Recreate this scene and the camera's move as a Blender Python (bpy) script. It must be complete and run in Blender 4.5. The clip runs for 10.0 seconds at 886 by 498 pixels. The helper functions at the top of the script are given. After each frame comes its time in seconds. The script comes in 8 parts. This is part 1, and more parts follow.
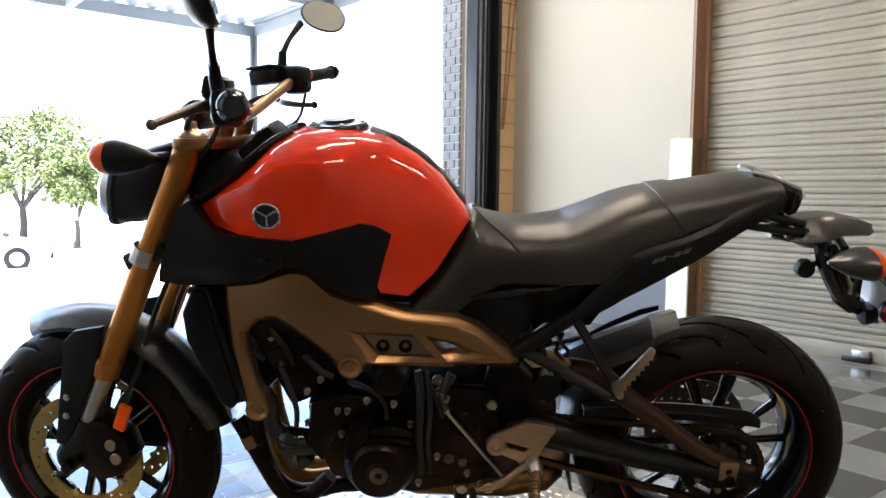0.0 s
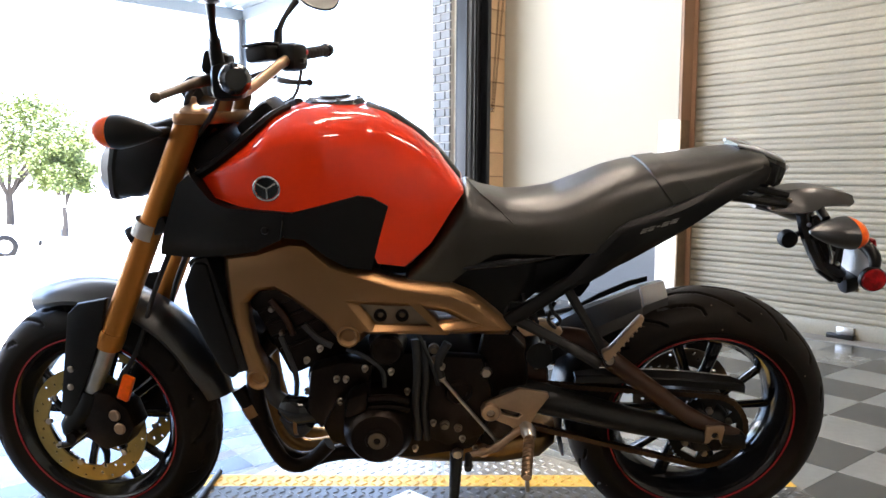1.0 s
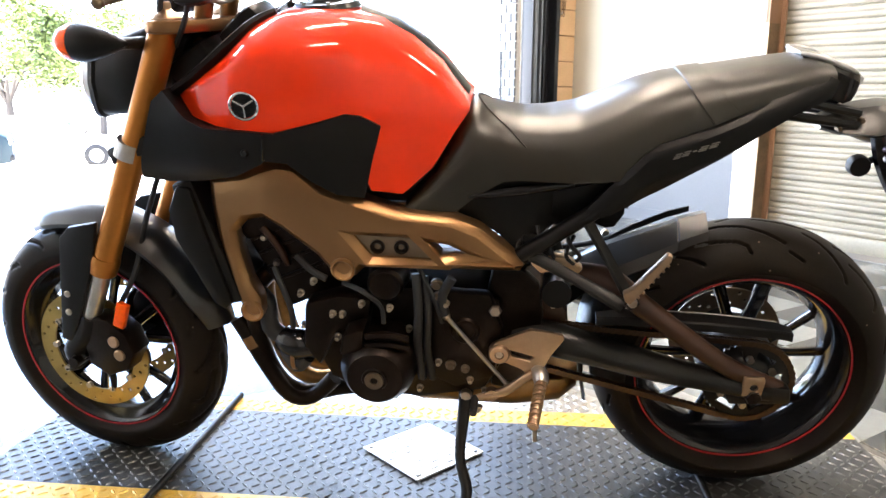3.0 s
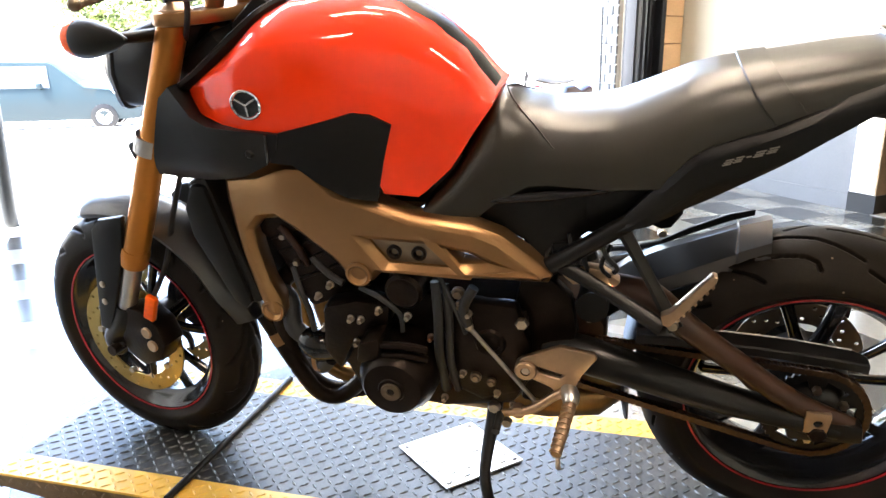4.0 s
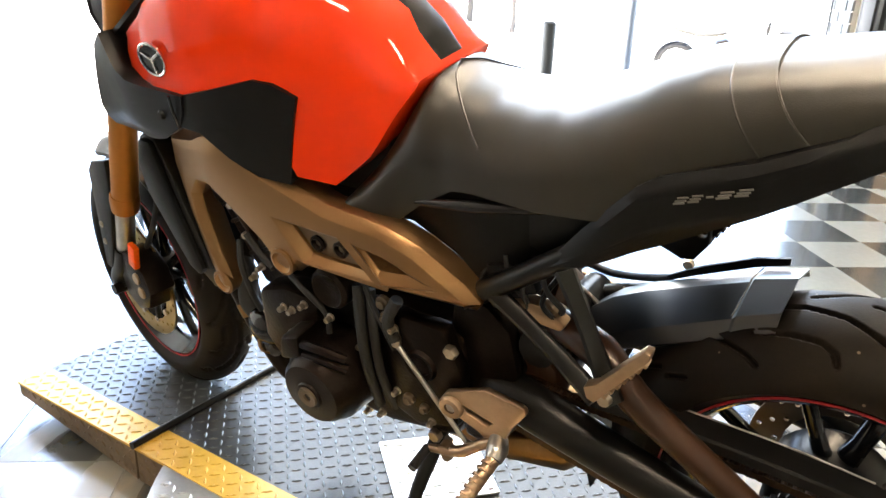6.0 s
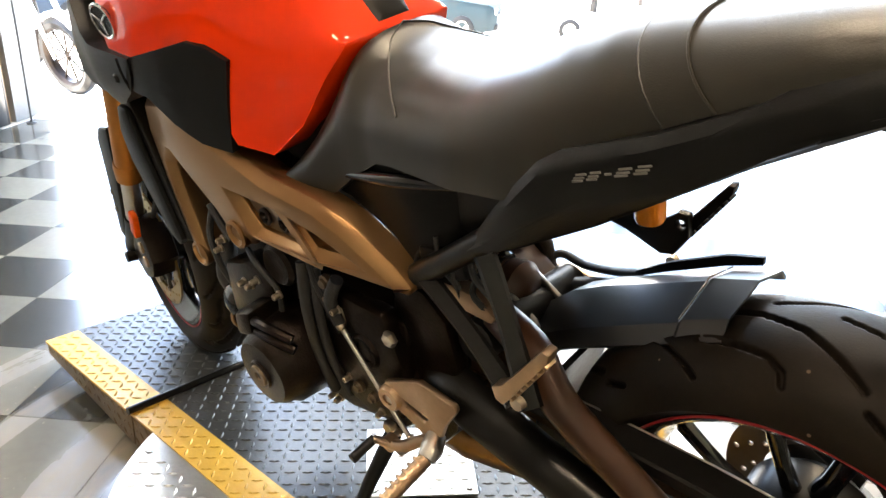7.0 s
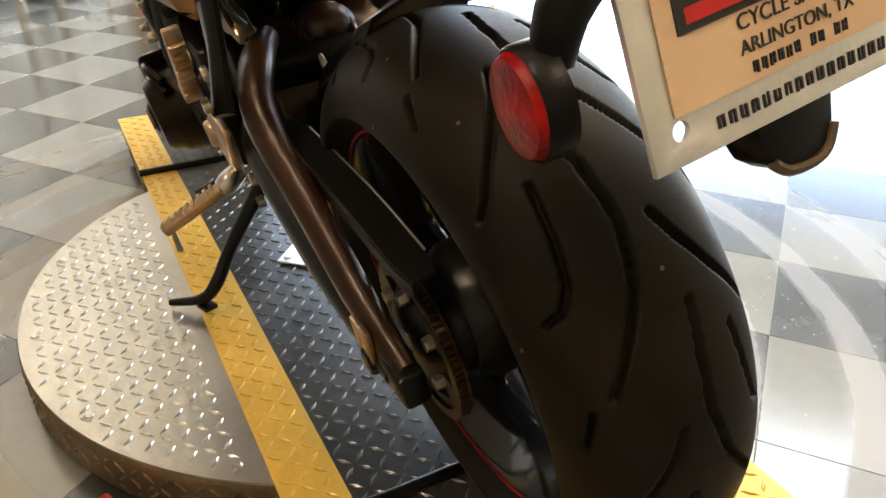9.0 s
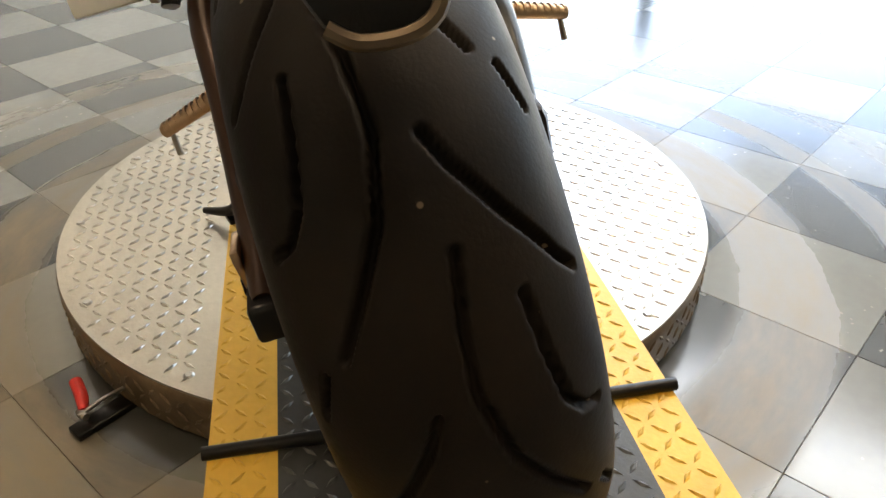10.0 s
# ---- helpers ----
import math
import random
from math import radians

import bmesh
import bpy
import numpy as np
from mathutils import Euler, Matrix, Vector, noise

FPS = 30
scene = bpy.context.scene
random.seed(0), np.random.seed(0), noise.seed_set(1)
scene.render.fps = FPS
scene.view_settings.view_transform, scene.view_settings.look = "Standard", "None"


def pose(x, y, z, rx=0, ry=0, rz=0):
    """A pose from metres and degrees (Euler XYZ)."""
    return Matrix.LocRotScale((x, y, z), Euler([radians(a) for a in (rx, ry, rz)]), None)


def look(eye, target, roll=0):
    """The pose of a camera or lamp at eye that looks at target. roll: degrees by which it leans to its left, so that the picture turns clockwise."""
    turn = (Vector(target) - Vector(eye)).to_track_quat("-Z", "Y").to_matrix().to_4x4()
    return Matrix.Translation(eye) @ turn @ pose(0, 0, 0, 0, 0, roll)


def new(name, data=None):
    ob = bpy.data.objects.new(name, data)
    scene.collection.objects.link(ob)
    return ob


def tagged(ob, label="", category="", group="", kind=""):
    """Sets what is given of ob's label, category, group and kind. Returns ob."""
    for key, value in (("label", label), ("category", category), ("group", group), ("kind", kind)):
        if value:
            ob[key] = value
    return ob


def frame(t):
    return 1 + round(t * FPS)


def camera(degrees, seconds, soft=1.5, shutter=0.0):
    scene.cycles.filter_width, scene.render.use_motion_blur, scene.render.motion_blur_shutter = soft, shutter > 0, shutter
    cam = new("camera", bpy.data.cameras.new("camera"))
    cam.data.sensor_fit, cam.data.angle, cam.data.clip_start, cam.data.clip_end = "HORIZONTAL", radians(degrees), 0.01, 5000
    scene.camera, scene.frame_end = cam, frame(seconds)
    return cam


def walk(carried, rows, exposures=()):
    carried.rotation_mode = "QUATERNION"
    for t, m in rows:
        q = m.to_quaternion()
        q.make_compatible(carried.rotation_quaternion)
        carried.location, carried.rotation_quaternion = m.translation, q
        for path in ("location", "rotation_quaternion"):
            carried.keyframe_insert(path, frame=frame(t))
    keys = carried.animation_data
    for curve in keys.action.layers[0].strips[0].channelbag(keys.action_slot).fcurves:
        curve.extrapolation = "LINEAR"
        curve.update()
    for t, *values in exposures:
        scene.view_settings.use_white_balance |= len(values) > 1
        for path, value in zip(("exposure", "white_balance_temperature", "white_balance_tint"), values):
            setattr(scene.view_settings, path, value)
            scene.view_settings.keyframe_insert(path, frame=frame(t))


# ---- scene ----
cam = camera(61.8, 10.0)
PATH = [
    (0, (0.368, 0.814, 0.966), (0.367, 2.809, 0.826), 0.7),
    (0.5, (0.356, 0.78, 0.952), (0.379, 2.774, 0.799), 0.5),
    (1, (0.357, 0.769, 0.939), (0.384, 2.761, 0.762), 0.4),
    (1.5, (0.373, 0.776, 0.941), (0.384, 2.764, 0.727), 0.6),
    (2, (0.404, 0.804, 0.938), (0.382, 2.786, 0.672), 0.8),
    (2.5, (0.444, 0.873, 0.938), (0.354, 2.841, 0.594), 0.8),
    (4, (0.648, 1.096, 1.022), (0.169, 2.962, 0.484), -0.4),
    (4.5, (0.706, 1.219, 1.046), (0.069, 3.018, 0.445), -0.3),
    (5, (0.763, 1.329, 1.052), (0.092, 3.1, 0.408), -0.3),
    (5.2, (0.806, 1.377, 1.056), (0.092, 3.121, 0.386), -0.0),
    (6.3, (1.032, 1.548, 1.062), (-0.038, 3.086, 0.361), 2.5),
    (6.5, (1.062, 1.585, 1.054), (-0.038, 3.101, 0.352), 2.1),
    (7, (1.129, 1.709, 1.027), (-0.105, 3.102, 0.293), 2.0),
    (7.5, (1.204, 1.83, 0.995), (-0.157, 3.068, 0.211), 1.8),
    (8, (1.348, 1.935, 0.964), (-0.105, 3.027, 0.128), -0.3),
    (8.2, (1.388, 1.993, 0.967), (-0.1, 2.966, 0.051), -1.7),
    (8.5, (1.49, 2.041, 0.916), (-0.077, 2.886, 0.004), -0.4),
    (9, (1.562, 2.153, 0.848), (0.033, 2.963, -0.156), -0.1),
    (9.5, (1.581, 2.298, 0.784), (0.002, 2.88, -0.297), -0.9),
    (10, (1.583, 2.447, 0.772), (-0.062, 2.751, -0.324), -0.7),
]
walk(cam, [(t, look(eye, target, roll)) for t, eye, target, roll in PATH],
     exposures=[(0, 3.4, 5900, 13), (1, 3.75, 5850, 14), (2.5, 4.55, 5950, 14), (4.5, 4.75, 6300, 12), (5, 4.8, 6400, 10), (7, 4.55, 6700, 10), (7.5, 4.3, 6850, 10), (8, 3.85, 6950, 10), (8.5, 3.7, 7200, 10), (9, 4.0, 7200, 10), (9.5, 3.9, 7400, 10), (10, 3.5, 7200, 10)])

# ---- light ----
ROOM = radians(40.5)                      # the building stands turned against the turntable's lane
world = bpy.data.worlds.new("sky")
scene.world = world
world.use_nodes = True
wn, wl = world.node_tree.nodes, world.node_tree.links
sky = wn.new("ShaderNodeTexSky")
sky.sky_type = "NISHITA"
sky.sun_disc = False
sky.sun_elevation, sky.sun_rotation = radians(61), radians(231)
sky.dust_density = 2.5
wl.new(sky.outputs[0], wn["Background"].inputs[0])
wn["Background"].inputs[1].default_value = 0.15
sun = new("sun", bpy.data.lights.new("sun", "SUN"))
sun.data.energy, sun.data.angle, sun.data.color = 4.5, radians(0.6), (1.0, 0.95, 0.88)
sun.matrix_world = look((-9.0, -1.5, 22), (0.57, 6.17, 0))   # high, from past the building's left end

LAMP_POWER, LAMP_COLOUR = 0.95, (1.0, 0.73, 0.45)


def room(a, b, z=0.0):
    """A place in the building's own axes: a along the front wall, b outwards, from the foot of the door's right jamb."""
    c, s = math.cos(ROOM), math.sin(ROOM)
    return Vector((0.56 + a * c - b * s, 6.97 + a * s + b * c, z))


def room_pose(a, b, z=0.0, turn=0.0):
    return Matrix.Translation(room(a, b, z)) @ pose(0, 0, 0, 0, 0, math.degrees(ROOM) + turn)


# area lamp added in the open loading door's head to strengthen the sky's light
door_sky = new("door_sky_area", bpy.data.lights.new("door_sky_area", "AREA"))
door_sky.data.shape, door_sky.data.size, door_sky.data.size_y = "RECTANGLE", 5.2, 0.6
door_sky.data.energy, door_sky.data.color = 10.0, (0.90, 0.96, 1.0)
door_sky.matrix_world = Matrix.Translation(room(-2.87, 0.15, 3.35)) @ pose(0, 0, 0, -45, 0, math.degrees(ROOM))


# ---- materials ----
def material(name, colour, rough=0.5, metal=0.0, vary=0.12, scale=6.0, bump=0.0, bump_scale=60.0, coat=0.0, per_piece=0.0, colour2=None, fine=90.0, spec=0.5):
    """A surface with stains at a large scale, grain at a fine one, and fine relief."""
    m = bpy.data.materials.new(name)
    m.use_nodes = True
    n, l = m.node_tree.nodes, m.node_tree.links
    b = n["Principled BSDF"]
    b.inputs["Metallic"].default_value = metal
    b.inputs["Specular IOR Level"].default_value = spec
    b.inputs["Coat Weight"].default_value = coat
    b.inputs["Coat Roughness"].default_value = 0.04
    tc = n.new("ShaderNodeTexCoord")
    big, small = n.new("ShaderNodeTexNoise"), n.new("ShaderNodeTexNoise")
    big.inputs["Scale"].default_value, big.inputs["Detail"].default_value = scale, 5
    small.inputs["Scale"].default_value, small.inputs["Detail"].default_value = fine, 4
    for t in (big, small):
        l.new(tc.outputs["Object"], t.inputs["Vector"])
    add = n.new("ShaderNodeMath")
    add.operation = "MULTIPLY_ADD"
    add.inputs[1].default_value = 0.45
    l.new(small.outputs["Fac"], add.inputs[0])
    l.new(big.outputs["Fac"], add.inputs[2])
    ramp = n.new("ShaderNodeMapRange")
    ramp.inputs["From Min"].default_value, ramp.inputs["From Max"].default_value = 0.45, 1.0
    l.new(add.outputs[0], ramp.inputs["Value"])
    mix = n.new("ShaderNodeMix")
    mix.data_type = "RGBA"
    c = Vector(colour)
    c2 = Vector(colour2) if colour2 else c * (1 + vary)
    mix.inputs[6].default_value = (*(c * (1 - vary)), 1)
    mix.inputs[7].default_value = (*c2, 1)
    l.new(ramp.outputs[0], mix.inputs[0])
    out = mix.outputs[2]
    if per_piece:
        info, hsv, mr = n.new("ShaderNodeObjectInfo"), n.new("ShaderNodeHueSaturation"), n.new("ShaderNodeMapRange")
        mr.inputs["To Min"].default_value, mr.inputs["To Max"].default_value = 1 - per_piece, 1 + per_piece
        l.new(info.outputs["Random"], mr.inputs["Value"])
        l.new(mr.outputs[0], hsv.inputs["Value"])
        l.new(out, hsv.inputs["Color"])
        out = hsv.outputs[0]
    l.new(out, b.inputs["Base Color"])
    rr = n.new("ShaderNodeMapRange")
    rr.inputs["To Min"].default_value, rr.inputs["To Max"].default_value = max(0.28 if rough >= 0.25 else 0.02, rough * 0.8), min(1, max(0.30 if rough >= 0.25 else 0.0, rough * 1.2))
    l.new(ramp.outputs[0], rr.inputs["Value"])
    l.new(rr.outputs[0], b.inputs["Roughness"])
    if bump:
        bn, bp = n.new("ShaderNodeTexNoise"), n.new("ShaderNodeBump")
        bn.inputs["Scale"].default_value, bn.inputs["Detail"].default_value = bump_scale, 6
        bp.inputs["Strength"].default_value, bp.inputs["Distance"].default_value = bump, 0.004
        l.new(tc.outputs["Object"], bn.inputs["Vector"])
        l.new(bn.outputs["Fac"], bp.inputs["Height"])
        l.new(bp.outputs[0], b.inputs["Normal"])
    return m


ORANGE = material("orange_lacquer", (0.82, 0.038, 0.0015), 0.45, 0.0, 0.05, 3, coat=0.8, spec=0.05)
BLACK_PLASTIC = material("black_moulded_plastic", (0.0065, 0.0062, 0.006), 0.36, 0, 0.25, 8, 0.08, 600, spec=0.22)
BLACK_PAINT = material("satin_black_paint", (0.006, 0.0056, 0.005), 0.26, 0, 0.2, 8, 0.04, 200, spec=0.28)
SHIELD = material("satin_black_shield", (0.009, 0.0088, 0.0082), 0.28, 0, 0.2, 8, 0.03, 300, spec=0.9)
GLOSS_BLACK = material("gloss_black_paint", (0.008, 0.008, 0.009), 0.12, 0, 0.2, 8)
VINYL = material("seat_vinyl", (0.0150, 0.0122, 0.0064), 0.33, 0, 0.2, 5, 0.10, 700, spec=0.62)
FRAME_GREY = material("grey_bronze_panel", (0.26, 0.20, 0.135), 0.38, 0.7, 0.1, 8, 0.05, 300)
BRONZE = material("bronze_frame_paint", (0.31, 0.172, 0.073), 0.31, 0.85, 0.04, 4, 0.03, 400)
GOLD = material("gold_anodised_tube", (0.46, 0.18, 0.028), 0.37, 0.7, 0.1, 10)
STEEL = material("brushed_steel", (0.52, 0.50, 0.47), 0.28, 1.0, 0.15, 20, 0.05, 300)
ALLOY = material("cast_alloy", (0.46, 0.32, 0.205), 0.30, 0.95, 0.15, 12, 0.15, 200)
DARK_ALLOY = material("dark_cast_engine_metal", (0.016, 0.0108, 0.0080), 0.28, 0.75, 0.35, 10, 0.16, 260, spec=0.3)
RUBBER = material("tyre_rubber", (0.0074, 0.0059, 0.0046), 0.50, 0, 0.3, 9, 0.06, 350, fine=160, spec=0.15, colour2=(0.0150, 0.0098, 0.0054))
# dust specks and tiny stones on the tyres
rn, rl = RUBBER.node_tree.nodes, RUBBER.node_tree.links
vor, cut, dots, rmix, rtc = rn.new("ShaderNodeTexVoronoi"), rn.new("ShaderNodeMapRange"), rn.new("ShaderNodeMath"), rn.new("ShaderNodeMix"), rn.new("ShaderNodeTexCoord")
vor.inputs["Scale"].default_value, vor.inputs["Randomness"].default_value = 34.0, 1.0
cut.inputs["From Min"].default_value, cut.inputs["From Max"].default_value = 0.075, 0.050
rl.new(rtc.outputs["Object"], vor.inputs["Vector"])
rl.new(vor.outputs["Distance"], cut.inputs["Value"])
sepc = rn.new("ShaderNodeSeparateColor")
rl.new(vor.outputs["Color"], sepc.inputs[0])
dots.operation = "GREATER_THAN"
dots.inputs[1].default_value = 0.35
rl.new(sepc.outputs[0], dots.inputs[0])
mul = rn.new("ShaderNodeMath")
mul.operation = "MULTIPLY"
rl.new(cut.outputs[0], mul.inputs[0])
rl.new(dots.outputs[0], mul.inputs[1])
rmix.data_type = "RGBA"
rb = rn["Principled BSDF"]
rl.new(mul.outputs[0], rmix.inputs[0])
rl.new(rb.inputs["Base Color"].links[0].from_socket, rmix.inputs[6])
rmix.inputs[7].default_value = (0.20, 0.15, 0.10, 1)
rl.new(rmix.outputs[2], rb.inputs["Base Color"])
RUBBER_SOFT = material("soft_black_rubber", (0.016, 0.016, 0.016), 0.6, 0, 0.2, 20, 0.2, 200)
RED_LINE = material("red_rim_tape", (0.42, 0.012, 0.018), 0.35, 0, 0.1, 10)
# brown carries warm reflections on the black swingarm brace; small parts share it
SWING_BROWN = material("dark_brown_warm_sheen", (0.042, 0.0155, 0.0055), 0.30, 0.2, 0.15, 8, 0.04, 200)
PLUG = material("dull_bronze_plug", (0.16, 0.12, 0.08), 0.4, 0.7, 0.2, 30)
DISC = material("brass_toned_disc", (0.36, 0.25, 0.075), 0.3, 0.9, 0.15, 20)
EXHAUST = material("heat_tinted_steel", (0.24, 0.14, 0.055), 0.3, 1.0, 0.3, 9)
CHAIN = material("oiled_chain", (0.07, 0.040, 0.02), 0.4, 0.8, 0.4, 60)
SILVER_PAINT = material("silver_plastic", (0.50, 0.51, 0.52), 0.35, 0.5, 0.08, 8)
AMBER = material("amber_lens", (0.94, 0.118, 0.0008), 0.26, 0, 0.12, 120, 0.05, 260, coat=0.25, spec=0.10)
AMBER.node_tree.nodes["Principled BSDF"].inputs["Subsurface Weight"].default_value = 0.2
AMBER.node_tree.nodes["Principled BSDF"].inputs["Subsurface Scale"].default_value = 0.02
RED_LENS = material("red_reflector", (0.30, 0.003, 0.004), 0.25, 0, 0.6, 70, 0.3, 160, spec=0.25)
CLEAR_LENS = material("clear_lens", (0.75, 0.77, 0.8), 0.06, 0.3, 0.05, 5, coat=1.0)
MIRROR = material("mirror_glass", (0.85, 0.85, 0.85), 0.03, 1.0, 0.01, 3)
CHROME = material("chrome", (0.80, 0.80, 0.80), 0.08, 1.0, 0.05, 10)
BOLT = material("zinc_bolt", (0.50, 0.43, 0.34), 0.3, 1.0, 0.15, 50)
FLUID = material("orange_brake_fluid", (0.95, 0.30, 0.02), 0.2, 0, 0.1, 12, coat=0.5)
PLATE_TAN = material("plate_paper", (0.80, 0.55, 0.36), 0.5, 0, 0.05, 20)
INK = material("black_ink", (0.02, 0.02, 0.02), 0.5, 0, 0.1, 20)
RED_INK = material("red_print", (0.60, 0.02, 0.02), 0.4, 0, 0.1, 20)
BADGE = material("pale_badge_print", (0.20, 0.19, 0.17), 0.35, 0.3, 0.05, 20)
TREAD_BLACK = material("black_painted_tread_plate", (0.048, 0.048, 0.045), 0.34, 0.2, 0.25, 4, 0.1, 150)
TREAD_YELLOW = material("yellow_painted_tread_plate", (0.82, 0.46, 0.045), 0.40, 0.1, 0.14, 5, 0.12, 120, colour2=(0.86, 0.53, 0.08))
# lug colours paler than their plates, holding the glints off the raised pattern
TREAD_LUG = material("glint_pale_tread_lug", (0.80, 0.77, 0.71), 0.28, 0.95, 0.12, 9, 0.05, 150)
BLACK_LUG = material("glint_grey_tread_lug", (0.13, 0.13, 0.125), 0.29, 0.5, 0.3, 9, 0.05, 150)
TREAD_SILVER = material("bare_tread_plate", (0.49, 0.45, 0.385), 0.29, 0.9, 0.16, 5, 0.1, 120)
# paler bare plate: the cover plate's reflected door light is put into the colour
TREAD_PALE = material("pale_bare_plate", (0.80, 0.79, 0.76), 0.42, 0.5, 0.08, 6, 0.1, 120)
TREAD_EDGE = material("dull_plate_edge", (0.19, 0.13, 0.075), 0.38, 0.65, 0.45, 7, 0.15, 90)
PLASTER = material("cream_painted_wall", (0.425, 0.392, 0.305), 0.7, 0, 0.05, 1.2, 0.15, 25)
# for walls out of view, dark to keep reflections down
DARK_WALL = material("dark_unseen_wall", (0.26, 0.22, 0.18), 0.7, 0, 0.1, 1.2, 0.15, 25)
WHITE_WALL = material("white_painted_wall", (0.78, 0.77, 0.72), 0.7, 0, 0.06, 1.2, 0.15, 25)
DADO = material("grey_painted_dado", (0.13, 0.14, 0.15), 0.5, 0, 0.12, 2, 0.1, 30)
BLOCK = material("tan_painted_block", (0.60, 0.40, 0.22), 0.75, 0, 0.15, 3, 0.4, 40, per_piece=0.06)
BRICK = material("grey_painted_brick", (0.15, 0.16, 0.17), 0.7, 0, 0.12, 6, 0.4, 50, per_piece=0.08)
TRIM = material("brown_painted_steel", (0.28, 0.16, 0.09), 0.5, 0, 0.12, 3, 0.1, 30)
TRACK = material("black_door_track", (0.02, 0.022, 0.026), 0.4, 0.4, 0.25, 5, 0.1, 60)
TRACK_GREY = material("blue_grey_track_face", (0.16, 0.18, 0.21), 0.4, 0.5, 0.2, 5)
SHUTTER = material("tan_shutter_slat", (0.265, 0.235, 0.172), 0.5, 0.1, 0.22, 1.6, 0.10, 40, per_piece=0.08)
CONCRETE = material("pale_concrete", (0.50, 0.49, 0.46), 0.85, 0, 0.12, 0.5, 0.3, 30)
CANOPY = material("grey_ribbed_canopy", (0.22, 0.25, 0.27), 0.5, 0.3, 0.1, 2)
SILL = material("worn_sill_concrete", (0.21, 0.20, 0.18), 0.7, 0, 0.2, 5, 0.3, 40)
POST = material("dark_steel_post", (0.05, 0.055, 0.06), 0.45, 0.3, 0.15, 4, 0.1, 60)
BOLLARD = material("dark_grey_bollard", (0.028, 0.032, 0.034), 0.5, 0.2, 0.15, 5, 0.1, 60)
CEILING = material("grey_roof_deck", (0.24, 0.23, 0.215), 0.8, 0, 0.1, 1, 0.1, 20)
BARK = material("tree_bark", (0.045, 0.036, 0.028), 0.9, 0, 0.3, 6, 0.6, 30)
LEAF = material("tree_leaf", (0.070, 0.105, 0.022), 0.6, 0, 0.4, 1.2, colour2=(0.155, 0.185, 0.040))
CAR_WHITE = material("white_car_paint", (0.78, 0.78, 0.77), 0.25, 0, 0.04, 2, coat=1.0)
CAR_TEAL = material("teal_car_paint", (0.007, 0.015, 0.018), 0.4, 0.0, 0.06, 2, spec=0.2)
CAR_BLUE = material("blue_car_paint", (0.004, 0.013, 0.026), 0.4, 0.0, 0.06, 2, spec=0.2)
CAR_RED = material("red_car_paint", (0.55, 0.03, 0.03), 0.25, 0.0, 0.06, 2, coat=1.0)
CAR_GLASS = material("tinted_car_glass", (0.05, 0.055, 0.06), 0.06, 0, 0.05, 3, coat=0.5)
WOOD_GREY = material("weathered_wood", (0.42, 0.36, 0.28), 0.8, 0, 0.25, 12, 0.3, 60)
WOOD_YELLOW = material("yellow_wood_stick", (0.62, 0.38, 0.10), 0.6, 0, 0.2, 12, 0.2, 60)
DUST = material("mortar_dust", (0.62, 0.56, 0.46), 0.95, 0, 0.2, 20)
RED_RUBBER = material("red_rubber_handle", (0.62, 0.03, 0.025), 0.5, 0, 0.15, 30)
TUBE = bpy.data.materials.new("lit_tube")
TUBE.use_nodes = True
TUBE.node_tree.nodes["Principled BSDF"].inputs["Emission Color"].default_value = (1.0, 0.82, 0.62, 1)
TUBE.node_tree.nodes["Principled BSDF"].inputs["Emission Strength"].default_value = 5.0


